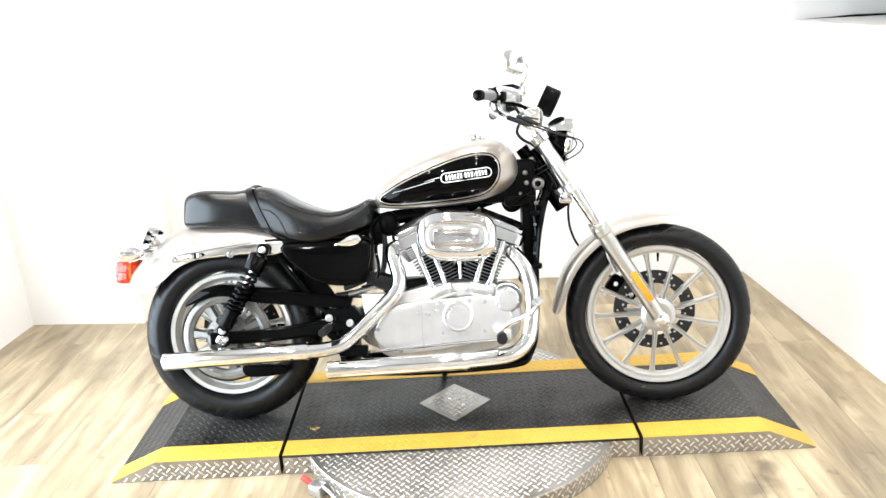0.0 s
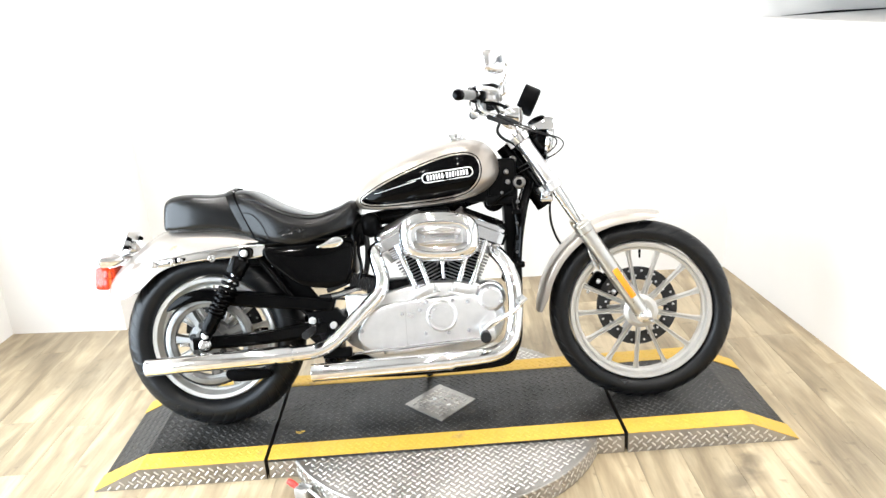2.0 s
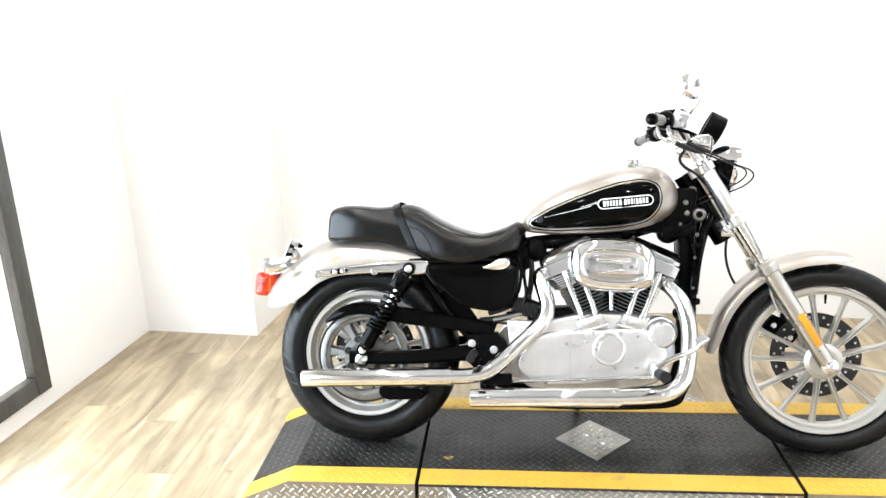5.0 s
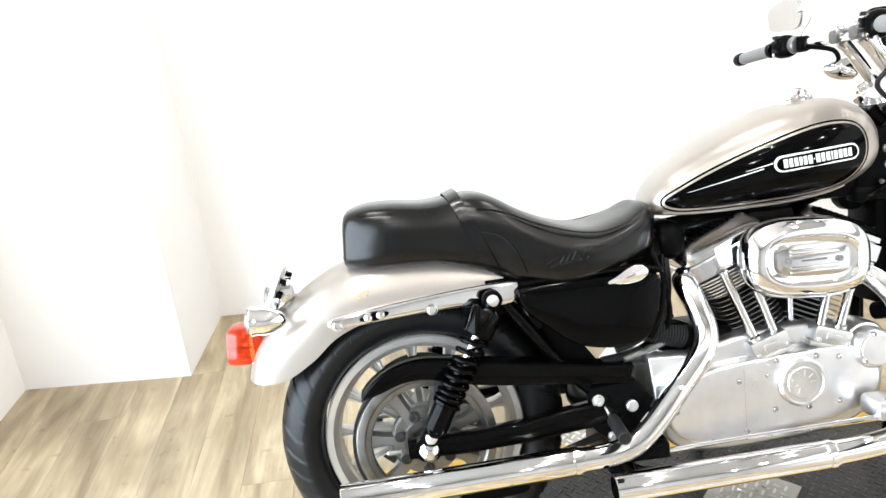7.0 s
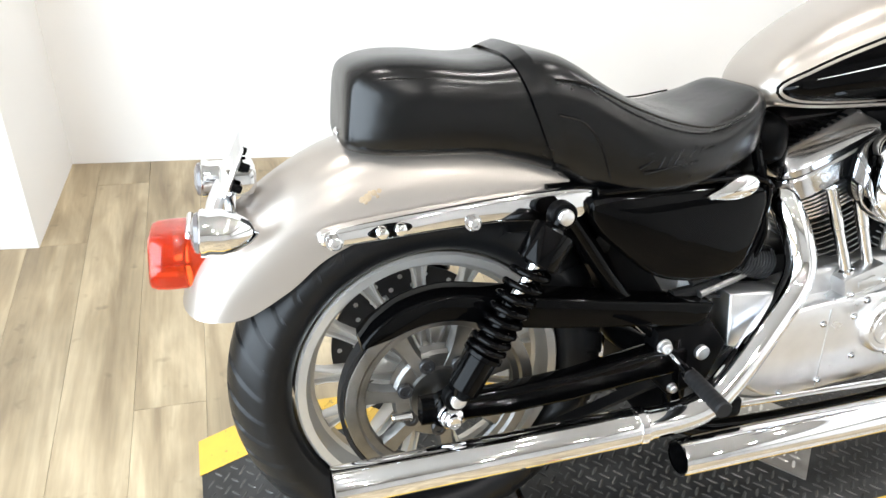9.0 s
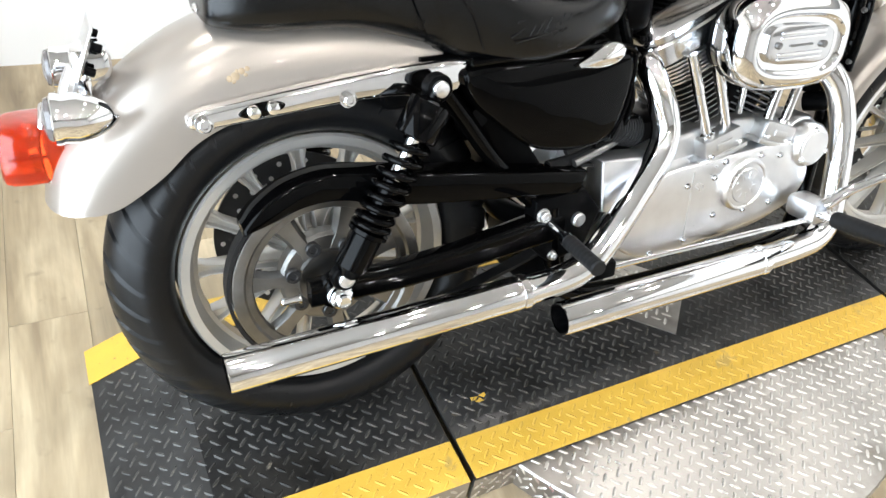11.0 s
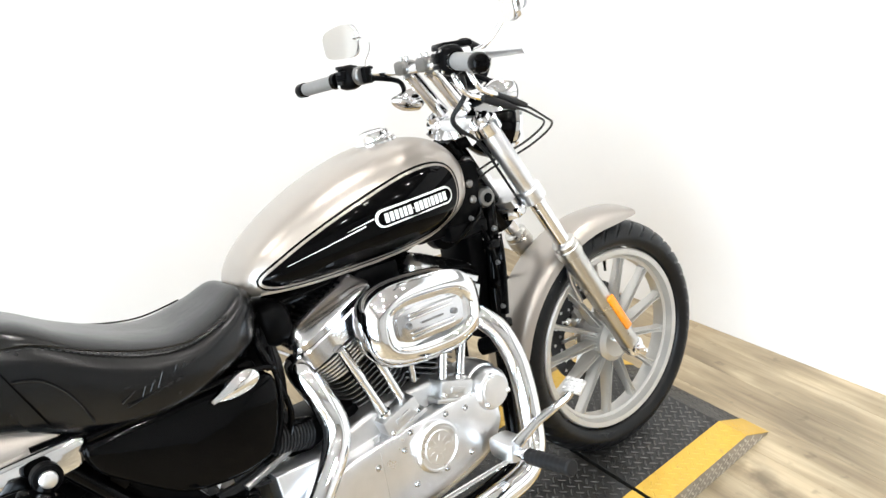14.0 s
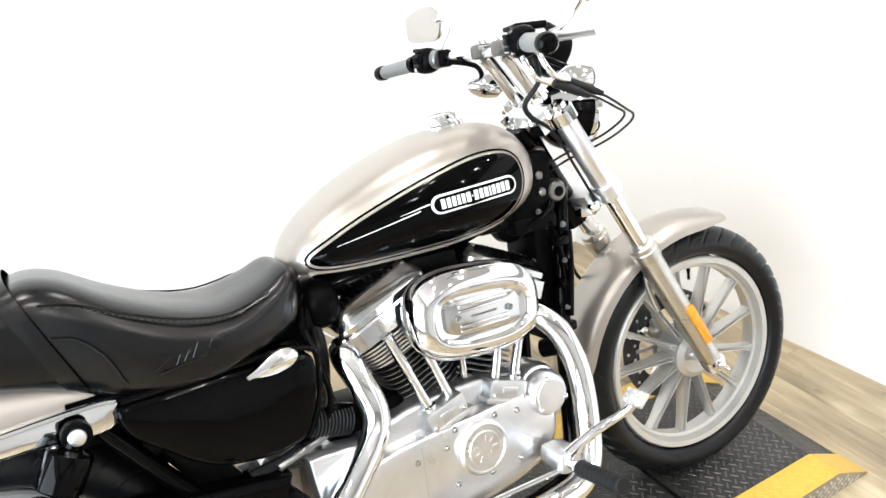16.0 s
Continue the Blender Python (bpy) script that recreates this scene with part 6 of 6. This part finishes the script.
for x, y, z, r in ((0.352, -0.092, 0.735, 0.0065), (0.345, -0.094, 0.660, 0.0055), (0.340, -0.094, 0.560, 0.0055), (0.336, -0.094, 0.470, 0.0065), (0.300, -0.082, 0.770, 0.0055), (0.262, -0.066, 0.752, 0.005)):
    b = bmesh.new()
    bolt(b, (x, y, z), (0, -1, 0), r * 0.75, 0.008)
    part("frame_bolt", b, FIN, bike, "dull steel bolt ahead of the engine")
for z, w in ((0.700, 0.034), (0.610, 0.030), (0.515, 0.034)):
    b = bmesh.new()
    block(b, (0.348, -0.080, z), (w, 0.030, 0.022), 0.006)
    part("cable_clip", b, BLACK, bike, "glossy black cable clip")
b = bmesh.new()
block(b, (0.245, -0.005, 0.768), (0.15, 0.11, 0.055), 0.012)
part("coil_bracket", b, SATIN, bike)
b = bmesh.new()
tube(b, [(0.33, -0.06, 0.77), (0.345, -0.085, 0.68), (0.348, -0.085, 0.58), (0.345, -0.08, 0.46)], 0.007, 10, 5)
pieces("wiring_loom", b, BLACK, bike, "glossy black wiring along the frame")

# ---- front fork ----
for s in (-1, 1):
    y = s * 0.090
    b = bmesh.new()
    lathe(b, [(0.018, 0.36), (0.0195, 0.37), (0.0195, 0.775), (0.018, 0.78)], along(leg(0, y), leg(1, y)), 24)
    fork = part("fork_tube", b, CHROME, bike, "chrome fork tube", TURN)
    b = bmesh.new()
    lathe(b, [(0.0, -0.030), (0.016, -0.028), (0.024, -0.016), (0.0265, 0.0), (0.0265, 0.05), (0.0278, 0.20), (0.0285, 0.350), (0.0320, 0.354), (0.0320, 0.378), (0.030, 0.380), (0.030, 0.392), (0.026, 0.396), (0.020, 0.398)], along(leg(0, y), leg(1, y)), 28)
    part("slider", b, SLIDER, fork, "satin alloy fork slider")
    b = bmesh.new()
    lathe(b, [(0.0215, 0.574), (0.0228, 0.578), (0.0228, 0.735), (0.021, 0.738)], along(leg(0, y), leg(1, y)), 24)
    part("fork_cover", b, ALLOY, fork, "satin bright fork cover")
    b = bmesh.new()
    lathe(b, [(0.026, 0.0), (0.026, 0.014), (0.018, 0.016), (0.016, 0.024), (0.010, 0.026), (0.010, 0.034), (0.0, 0.035)], along(leg(0, y + s * 0.004), leg(0, y + s)), 20)
    bolt(b, leg(-0.02, y + s * 0.022) + Vector((0.016, 0, 0)), (0, s, 0), 0.005, 0.010)
    pieces("axle_cap", b, CHROME, fork, "chrome axle cap")
    b = bmesh.new()
    m = along(leg(0.077, y + s * 0.0295) + Vector((0.006, 0, 0.004)), leg(0.20, y + s * 0.0295) + Vector((0.006, 0, 0.004)))
    block(b, (0, 0, 0.058), (0.008, 0.022, 0.118) if abs(m.to_3x3().col[0].y) > 0.7 else (0.022, 0.008, 0.118), 0.003, m)
    part("reflector", b, AMBER, fork, "amber side reflector")
    b = bmesh.new()
    tube(b, [leg(0.365, s * 0.074), leg(0.33, s * 0.070), leg(0.27, s * 0.066) + Vector((-0.03, 0, 0)), leg(0.19, s * 0.070) + Vector((-0.045, 0, 0))], [0.012, 0.012, 0.010, 0.010], 10, 5, squash=0.6)
    part("fender_bracket", b, ALLOY, fork, "alloy fender bracket")
for s0, nm, mat, hh in ((0.555, "lower_triple_clamp", ALLOY, 0.038), (0.752, "upper_triple_clamp", CHROME, 0.034)):
    b = bmesh.new()
    c = leg(s0)
    m = along(c, c + UP)
    for sy in (-1, 1):
        lathe(b, [(0.026, -hh / 2), (0.0305, -hh / 2 + 0.004), (0.0305, hh / 2 - 0.004), (0.026, hh / 2)], m @ Matrix.Translation(m.inverted().to_3x3() @ Vector((0, sy * 0.090, 0))), 24)
    rings = []
    for y, w in ((-0.078, 0.030), (-0.045, 0.042), (0.0, 0.050), (0.045, 0.042), (0.078, 0.030)):
        back = Vector((0.854, 0, 0.52)).normalized()
        rings.append([c + Vector((0, y, 0)) + back * (w * fx - 0.018) + UP * (hh * 0.42 * fz) for fx, fz in ((-1, -1), (0.7, -1), (0.9, 0), (0.7, 1), (-1, 1))])
    skin(b, rings)
    part(nm, b, mat, bike, "chrome triple clamp", TURN)
b = bmesh.new()
tube(b, [leg(0, -0.115), leg(0, 0.115)], 0.010, 14, 1)
part("front_axle", b, CHROME, bike, "", TURN)
CAL = Matrix.Translation(FRONT + Vector((-0.112, 0.085, 0.075))) @ pose(0, 0, 0, 0, -52, 0)
b = bmesh.new()
block(b, (0, 0, 0), (0.070, 0.050, 0.116), 0.016, CAL, 3)
block(b, (0.030, 0.012, 0.0), (0.022, 0.022, 0.060), 0.008, CAL)
caliper = part("brake_caliper", b, SATIN, bike, "black front brake caliper", TURN)
b = bmesh.new()
block(b, (-0.034, -0.002, -0.030), (0.020, 0.040, 0.034), 0.006, CAL)
block(b, (-0.034, -0.002, 0.026), (0.016, 0.036, 0.026), 0.006, CAL)
pieces("caliper_bridge", b, CAST, caliper, "bare alloy caliper bridge")
b = bmesh.new()
for dz in (-0.034, 0.034):
    lathe(b, [(0.0, 0.0), (0.010, 0.0), (0.010, 0.006), (0.007, 0.009), (0.0, 0.009)], along(CAL @ Vector((0.004, -0.026, dz)), CAL @ Vector((0.004, -0.1, dz))), 14)
    lathe(b, [(0.0, 0.0), (0.006, 0.0), (0.006, 0.018), (0.0, 0.019)], along(CAL @ Vector((-0.04, 0.0, dz)), CAL @ Vector((-0.1, 0.0, dz))), 12)
pieces("caliper_bolt", b, CHROME, caliper)

# front fender
fc = [(FRONT.x + r * math.cos(radians(a)), FRONT.z + r * math.sin(radians(a))) for a, r in [(177 - 99 * k / 24, 0.372 - 0.010 * k / 24) for k in range(25)]]
fs = [(FRONT.x + r * math.cos(radians(a)), FRONT.z + r * math.sin(radians(a))) for a, r in [(177 - 99 * k / 24, 0.330 - 0.006 * k / 24 + 0.020 * max(0, (k - 20) / 4) ** 2 + 0.02 * max(0, (3 - k) / 3) ** 2) for k in range(25)]]
fender(fc, fs, 0.068, PEWTER, "pewter painted front fender", "front_fender", 0.003, TURN, 0.62, 17)

# headlight
hm = along((0.390, 0, 0.966), (0.490, 0, 0.949))
b = bmesh.new()
lathe(b, [(0.0, 0.0), (0.030, 0.004), (0.058, 0.022), (0.074, 0.048), (0.080, 0.075), (0.081, 0.088)], hm, 40)
lamp_ob = part("headlight", b, BLACK, bike, "round black headlight with a chrome rim", TURN)
b = bmesh.new()
ring_lathe(b, [(0.072, 0.090), (0.083, 0.084), (0.086, 0.092), (0.084, 0.101), (0.076, 0.104), (0.070, 0.098)], hm, 48)
part("headlight_rim", b, CHROME, lamp_ob, "chrome headlight rim")
b = bmesh.new()
lathe(b, [(0.073, 0.094), (0.062, 0.104), (0.04, 0.111), (0.0, 0.114)], hm, 40)
part("headlight_lens", b, GLASS, lamp_ob, "clear headlight lens")
b = bmesh.new()
lathe(b, [(0.067, 0.092), (0.05, 0.06), (0.02, 0.04), (0.0, 0.038)], hm, 40, False)
part("headlight_bowl", b, CHROME, lamp_ob)
b = bmesh.new()
rings = []
for k in range(7):
    f = k / 6
    z = 0.005 + 0.098 * f
    rad = 0.047 + 0.044 * math.sin(f * math.pi * 0.60)
    rings.append([hm @ Vector((rad * math.cos(a), rad * math.sin(a), z)) for a in [radians(q) for q in range(20, 161, 10)]] + [hm @ Vector(((rad - 0.004) * math.cos(a), (rad - 0.004) * math.sin(a), z)) for a in [radians(q) for q in range(160, 19, -10)]])
skin(b, rings)
visor = part("headlight_visor", b, CHROME, lamp_ob, "chrome headlight visor")
b = bmesh.new()
block(b, (0.385, 0, 0.955), (0.07, 0.09, 0.05), 0.012)
part("headlight_mount", b, ALLOY, lamp_ob)

# ---- handlebar and controls ----
BAR_AT = Matrix.Translation((0.012, 0.033, 1.086)) @ pose(0, 0, 0, -2.2, 0, 0) @ Matrix.Translation((0, 0, -1.08)) @ TURN
BAR = [(0.190, 0.376, 1.086), (0.215, 0.285, 1.093), (0.255, 0.215, 1.100), (0.288, 0.13, 1.097), (0.298, 0.06, 1.094)]
b = bmesh.new()
tube(b, BAR + [(x, -y, z) for x, y, z in reversed(BAR)], 0.0112, 14, 6)
bar = part("handlebar", b, CHROME, bike, "chrome handlebar", BAR_AT)
b = bmesh.new()
for y in (-0.045, 0.045):
    tube(b, [(0.378, y, 0.985), (0.350, y, 1.025), (0.318, y, 1.070), (0.305, y, 1.085)], [0.018, 0.016, 0.016, 0.018], 16, 4)
pieces("riser", b, CHROME, bar, "tall chrome riser")
b = bmesh.new()
for y in (-0.045, 0.045):
    block(b, (0.299, y, 1.098), (0.042, 0.040, 0.032), 0.009)
block(b, (0.306, 0, 1.103), (0.022, 0.060, 0.012), 0.004)
pieces("bar_clamp", b, PULLEY, bar, "alloy handlebar clamp")
b = bmesh.new()
for y in (-0.052, -0.028, 0.028, 0.052):
    bolt(b, (0.296, y, 1.114), (-0.2, 0, 1), 0.005, 0.008)
pieces("clamp_bolt", b, CHROME, bar)
for s in (-1, 1):
    a, c = Vector((0.230, s * 0.248, 1.094)), Vector((0.186, s * 0.386, 1.083))
    m = along(a, c)
    ln = (c - a).length
    b = bmesh.new()
    prof = [(0.0145, 0.0), (0.0165, 0.002), (0.0160, ln - 0.03), (0.0155, ln - 0.028), (0.0155, ln - 0.024)]
    lathe(b, prof, m, 24)
    grip = part("grip", b, GREY_RUBBER, bar, "grey rubber grip")
    b = bmesh.new()
    lathe(b, [(0.0155, ln - 0.026), (0.0180, ln - 0.024), (0.0182, ln - 0.008), (0.015, ln - 0.001), (0.009, ln + 0.002), (0.0, ln + 0.0025)], m, 24)
    lathe(b, [(0.0165, -0.002), (0.0195, 0.0), (0.0195, 0.012), (0.0165, 0.014)], m, 24)
    pieces("grip_end", b, BLACK, grip, "black grip end")
    b = bmesh.new()
    hm2 = Matrix.Translation((0.243, s * 0.213, 1.097)) @ pose(0, 0, 0, 0, 0, s * 17)
    block(b, (0, 0, 0), (0.052, 0.060, 0.058), 0.021, hm2, 3)
    block(b, (-0.022, -s * 0.002, 0.006), (0.020, 0.030, 0.020), 0.004, hm2)
    housing = part("switch_housing", b, SATIN, bar, "black switch housing")
    b = bmesh.new()
    for dx, dz in ((-0.03, 0.012), (-0.03, -0.010), (-0.027, 0.024)):
        block(b, (dx, 0, dz), (0.010, 0.016, 0.008), 0.002, hm2)
    pieces("switch_button", b, SOFT_RUBBER, housing)
    b = bmesh.new()
    block(b, (0.012, -s * 0.045, 0.0), (0.034, 0.032, 0.040), 0.008, hm2)
    clamp = part("lever_clamp", b, SATIN, bar)
    b = bmesh.new()
    lathe(b, [(0.0, 0.0), (0.019, 0.0), (0.0215, 0.003), (0.0215, 0.014), (0.019, 0.017), (0.0, 0.017)], along(hm2 @ Vector((0, -s * 0.030, 0)), hm2 @ Vector((0, -s * 0.1, 0))), 24)
    part("housing_collar", b, FIN, housing, "grey metal collar")
    b = bmesh.new()
    for dz in (-0.018, 0.018):
        lathe(b, [(0.0, 0.0), (0.0045, 0.0), (0.0045, 0.004), (0.0, 0.005)], along(hm2 @ Vector((-0.020, s * 0.014, dz)), hm2 @ Vector((-0.1, s * 0.014, dz))), 10)
    pieces("housing_screw", b, CHROME, housing, "small chrome screw")
    b = bmesh.new()
    tube(b, [hm2 @ Vector((0.030, -s * 0.040, 0.0)), hm2 @ Vector((0.062, s * 0.01, 0.002)), hm2 @ Vector((0.080, s * 0.09, 0.0)), hm2 @ Vector((0.080, s * 0.170, -0.002)), hm2 @ Vector((0.076, s * 0.195, -0.002))],
         [0.010, 0.010, 0.009, 0.008, 0.010], 12, 5, squash=0.9)
    part("lever", b, ALLOY, bar, "chrome hand lever")
    # mirror
    b = bmesh.new()
    tube(b, [(0.300, -0.215, 1.108), (0.318, -0.234, 1.118), (0.338, -0.262, 1.152), (0.344, -0.282, 1.182), (0.320, -0.305, 1.187)] if s < 0 else [(0.265, 0.165, 1.112), (0.272, 0.172, 1.125), (0.300, 0.195, 1.152), (0.322, 0.240, 1.186), (0.312, 0.285, 1.190)], 0.0048, 10, 5)
    stem = part("mirror_stem", b, CHROME, bar, "chrome mirror stem")
    mm = Matrix.Translation((0.300, s * 0.332, 1.185)) @ pose(0, 0, 0, 0, 0, s * 27) @ pose(0, 0, 0, 0, 90, 0) @ pose(0, 0, 0, 0, -5, 0)
    shape = [(-0.044, -0.024), (-0.030, -0.050), (0.004, -0.055), (0.036, -0.040), (0.041, 0.010), (0.034, 0.052), (0.010, 0.058), (-0.020, 0.055), (-0.036, 0.030)]
    ring = [tuple(p) for p in catmull(shape, 4, True)]
    b = bmesh.new()
    skin(b, [[mm @ Vector((x * f, y * f * s, z)) for x, y in ring] for f, z in ((0.97, -0.002), (1.0, 0.0), (1.0, 0.004), (0.93, 0.014), (0.72, 0.024), (0.35, 0.029))])
    mirror = part("mirror", b, CHROME, bar, "chrome rear-view mirror", sharp=50)
    b = bmesh.new()
    skin(b, [[mm @ Vector((x * f, y * f * s, z)) for x, y in ring] for f, z in ((0.93, -0.0025), (0.93, -0.0045))])
    part("mirror_face", b, MIRROR, mirror)
    # front turn signal
    b = bmesh.new()
    at = Vector((0.385, s * 0.175, 1.028 - 0.004 * s))
    lathe(b, [(0.0, -0.002), (0.026, -0.001), (0.030, 0.002), (0.030, 0.008), (0.029, 0.026), (0.025, 0.044), (0.016, 0.060), (0.006, 0.070), (0.0, 0.072)], along(at, at + Vector((-1, 0, 0.03))), 26)
    fsig = part("turn_signal", b, CHROME, bike, "chrome bullet turn signal", TURN)
    b = bmesh.new()
    lathe(b, [(0.026, 0.0), (0.024, 0.006), (0.014, 0.010), (0.0, 0.011)], along(at + Vector((0.001, 0, 0)), at + Vector((1, 0, -0.03))), 24)
    part("signal_lens", b, SMOKE, fsig, "smoked signal lens")
    b = bmesh.new()
    tube(b, [at + Vector((-0.03, 0, 0.02)), Vector((0.325, s * 0.15, 1.072)), hm2 @ Vector((0.01, -s * 0.05, -0.01))], 0.006, 8, 4)
    part("signal_stalk", b, SATIN, fsig)

b = bmesh.new()
hm3 = Matrix.Translation((0.243, -0.213, 1.097)) @ pose(0, 0, 0, 0, 0, -17)
block(b, (0.022, 0.048, 0.000), (0.058, 0.072, 0.046), 0.008, hm3)
reservoir = part("brake_reservoir", b, ALLOY, bar, "alloy brake fluid reservoir")
b = bmesh.new()
block(b, (0.022, 0.048, 0.0285), (0.062, 0.076, 0.012), 0.004, hm3)
part("reservoir_cap", b, SATIN, reservoir)

# speedometer
sm = along((0.444, 0, 1.076), (0.360, 0, 1.119))
b = bmesh.new()
lathe(b, [(0.0, -0.003), (0.044, -0.002), (0.049, 0.001), (0.0515, 0.006), (0.052, 0.054), (0.050, 0.058), (0.046, 0.058), (0.045, 0.054), (0.0, 0.054)], sm, 40)
speedo = part("speedometer", b, SATIN, bike, "black round speedometer", TURN)
b = bmesh.new()
tube(b, [(0.42, 0.0, 1.065), (0.38, 0, 1.05), (0.335, 0, 1.085)], 0.010, 10, 4)
part("speedo_bracket", b, CHROME, speedo)

# cables
for pts, r in (([(0.255, -0.222, 1.020), (0.300, -0.236, 0.998), (0.343, -0.238, 0.983), (0.42, -0.205, 0.958), (0.475, -0.168, 0.944), (0.492, -0.140, 0.928), (0.482, -0.110, 0.908), (0.455, -0.088, 0.892), (0.40, -0.05, 0.868), (0.34, -0.03, 0.84)], 0.0025),
               ([(0.287, -0.222, 1.021), (0.325, -0.236, 1.000), (0.365, -0.238, 0.983), (0.44, -0.208, 0.954), (0.495, -0.172, 0.938), (0.514, -0.140, 0.920), (0.502, -0.108, 0.898), (0.470, -0.085, 0.880), (0.41, -0.05, 0.856), (0.35, -0.03, 0.825)], 0.0025),
               ([(0.275, -0.150, 1.080), (0.298, -0.132, 1.050), (0.311, -0.110, 1.022), (0.298, -0.080, 0.985), (0.315, -0.075, 0.958), (0.350, -0.075, 0.935), (0.385, -0.072, 0.90)], 0.0055),
               ([(0.385, -0.072, 0.90), (0.405, -0.075, 0.86), (0.435, -0.082, 0.800), (0.452, -0.082, 0.768), (0.450, -0.070, 0.757), (0.425, -0.040, 0.757)], 0.0030),
               ([(0.488, 0.02, 0.76), (0.482, 0.05, 0.70), (0.49, 0.065, 0.63), (0.525, 0.085, 0.56), (0.60, 0.10, 0.50), (0.655, 0.10, 0.41)], 0.0045)):
    b = bmesh.new()
    tube(b, pts, r, 8, 6)
    part("control_cable", b, SOFT_RUBBER, bike, "black control cable")
b = bmesh.new()
for p, q in (((0.255, -0.222, 1.020), (0.330, -0.240, 0.986)), ((0.287, -0.222, 1.021), (0.362, -0.240, 0.986))):
    lathe(b, [(0.004, 0), (0.0080, 0.004), (0.0080, 0.055), (0.005, 0.078)], along(p, q), 12)
pieces("cable_sleeve", b, SOFT_RUBBER, bike, "")
b = bmesh.new()
for p in ((0.203, -0.214, 1.070), (0.231, -0.226, 1.072)):
    q = Vector(p)
    tube(b, [q, q + Vector((0.002, -0.010, -0.022)), q + Vector((0.018, -0.012, -0.040)), q + Vector((0.054, -0.006, -0.051))], 0.0055, 10, 4)
pieces("cable_elbow", b, CHROME, bike, "chrome throttle cable elbow")
b = bmesh.new()
block(b, leg(0.50) + Vector((-0.05, -0.02, 0.0)), (0.045, 0.07, 0.03), 0.006)
lathe(b, [(0.012, 0), (0.012, 0.03), (0.008, 0.033), (0, 0.033)], along(leg(0.53, -0.06) + Vector((-0.04, 0, -0.01)), leg(0.53, -0.2) + Vector((-0.05, 0, -0.02))), 16)
part("brake_line_block", b, CHROME, bike, "chrome brake line junction", TURN)


# ---- floor planks ----
PLANK_W, PLANK_L = 0.152, 1.22
rng = random.Random(5)
near_mesh = {}
rest_verts, rest_faces = [], []
for i in range(-19, 17):
    x = i * PLANK_W
    y = -5.8 + rng.uniform(-PLANK_L, 0)
    while y < 1.9:
        centre = (x, y + PLANK_L / 2)
        if -2.5 < x < 2.0 and -1.9 < centre[1] < 2.0:
            if "plank" not in near_mesh:
                b = bmesh.new()
                w, l = PLANK_W / 2 - 0.0003, PLANK_L / 2 - 0.0004
                skin(b, [[(-w, -l, -0.01), (w, -l, -0.01), (w, l, -0.01), (-w, l, -0.01)], [(-w, -l, -0.0005), (w, -l, -0.0005), (w, l, -0.0005), (-w, l, -0.0005)],
                         [(-w + 0.0007, -l + 0.0007, 0), (w - 0.0007, -l + 0.0007, 0), (w - 0.0007, l - 0.0007, 0), (-w + 0.0007, l - 0.0007, 0)]])
                near_mesh["plank"] = to_mesh("plank", b, WOOD)
            part("plank", near_mesh["plank"], WOOD, floor, m=pose(centre[0], centre[1], 0))
        else:
            w, l, k = PLANK_W / 2 - 0.0006, PLANK_L / 2 - 0.0008, len(rest_verts)
            rest_verts += [(x + sx * w, centre[1] + sy * l, z) for z in (-0.01, 0.0) for sx, sy in ((-1, -1), (1, -1), (1, 1), (-1, 1))]
            rest_faces += [(k + 4, k + 5, k + 6, k + 7)] + [(k + a, k + (a + 1) % 4, k + 4 + (a + 1) % 4, k + 4 + a) for a in range(4)]
        y += PLANK_L
me = bpy.data.meshes.new("planks")
me.from_pydata(rest_verts, [], rest_faces)
me.materials.append(WOOD)
part("planks", me, WOOD, floor, kind="stuff")
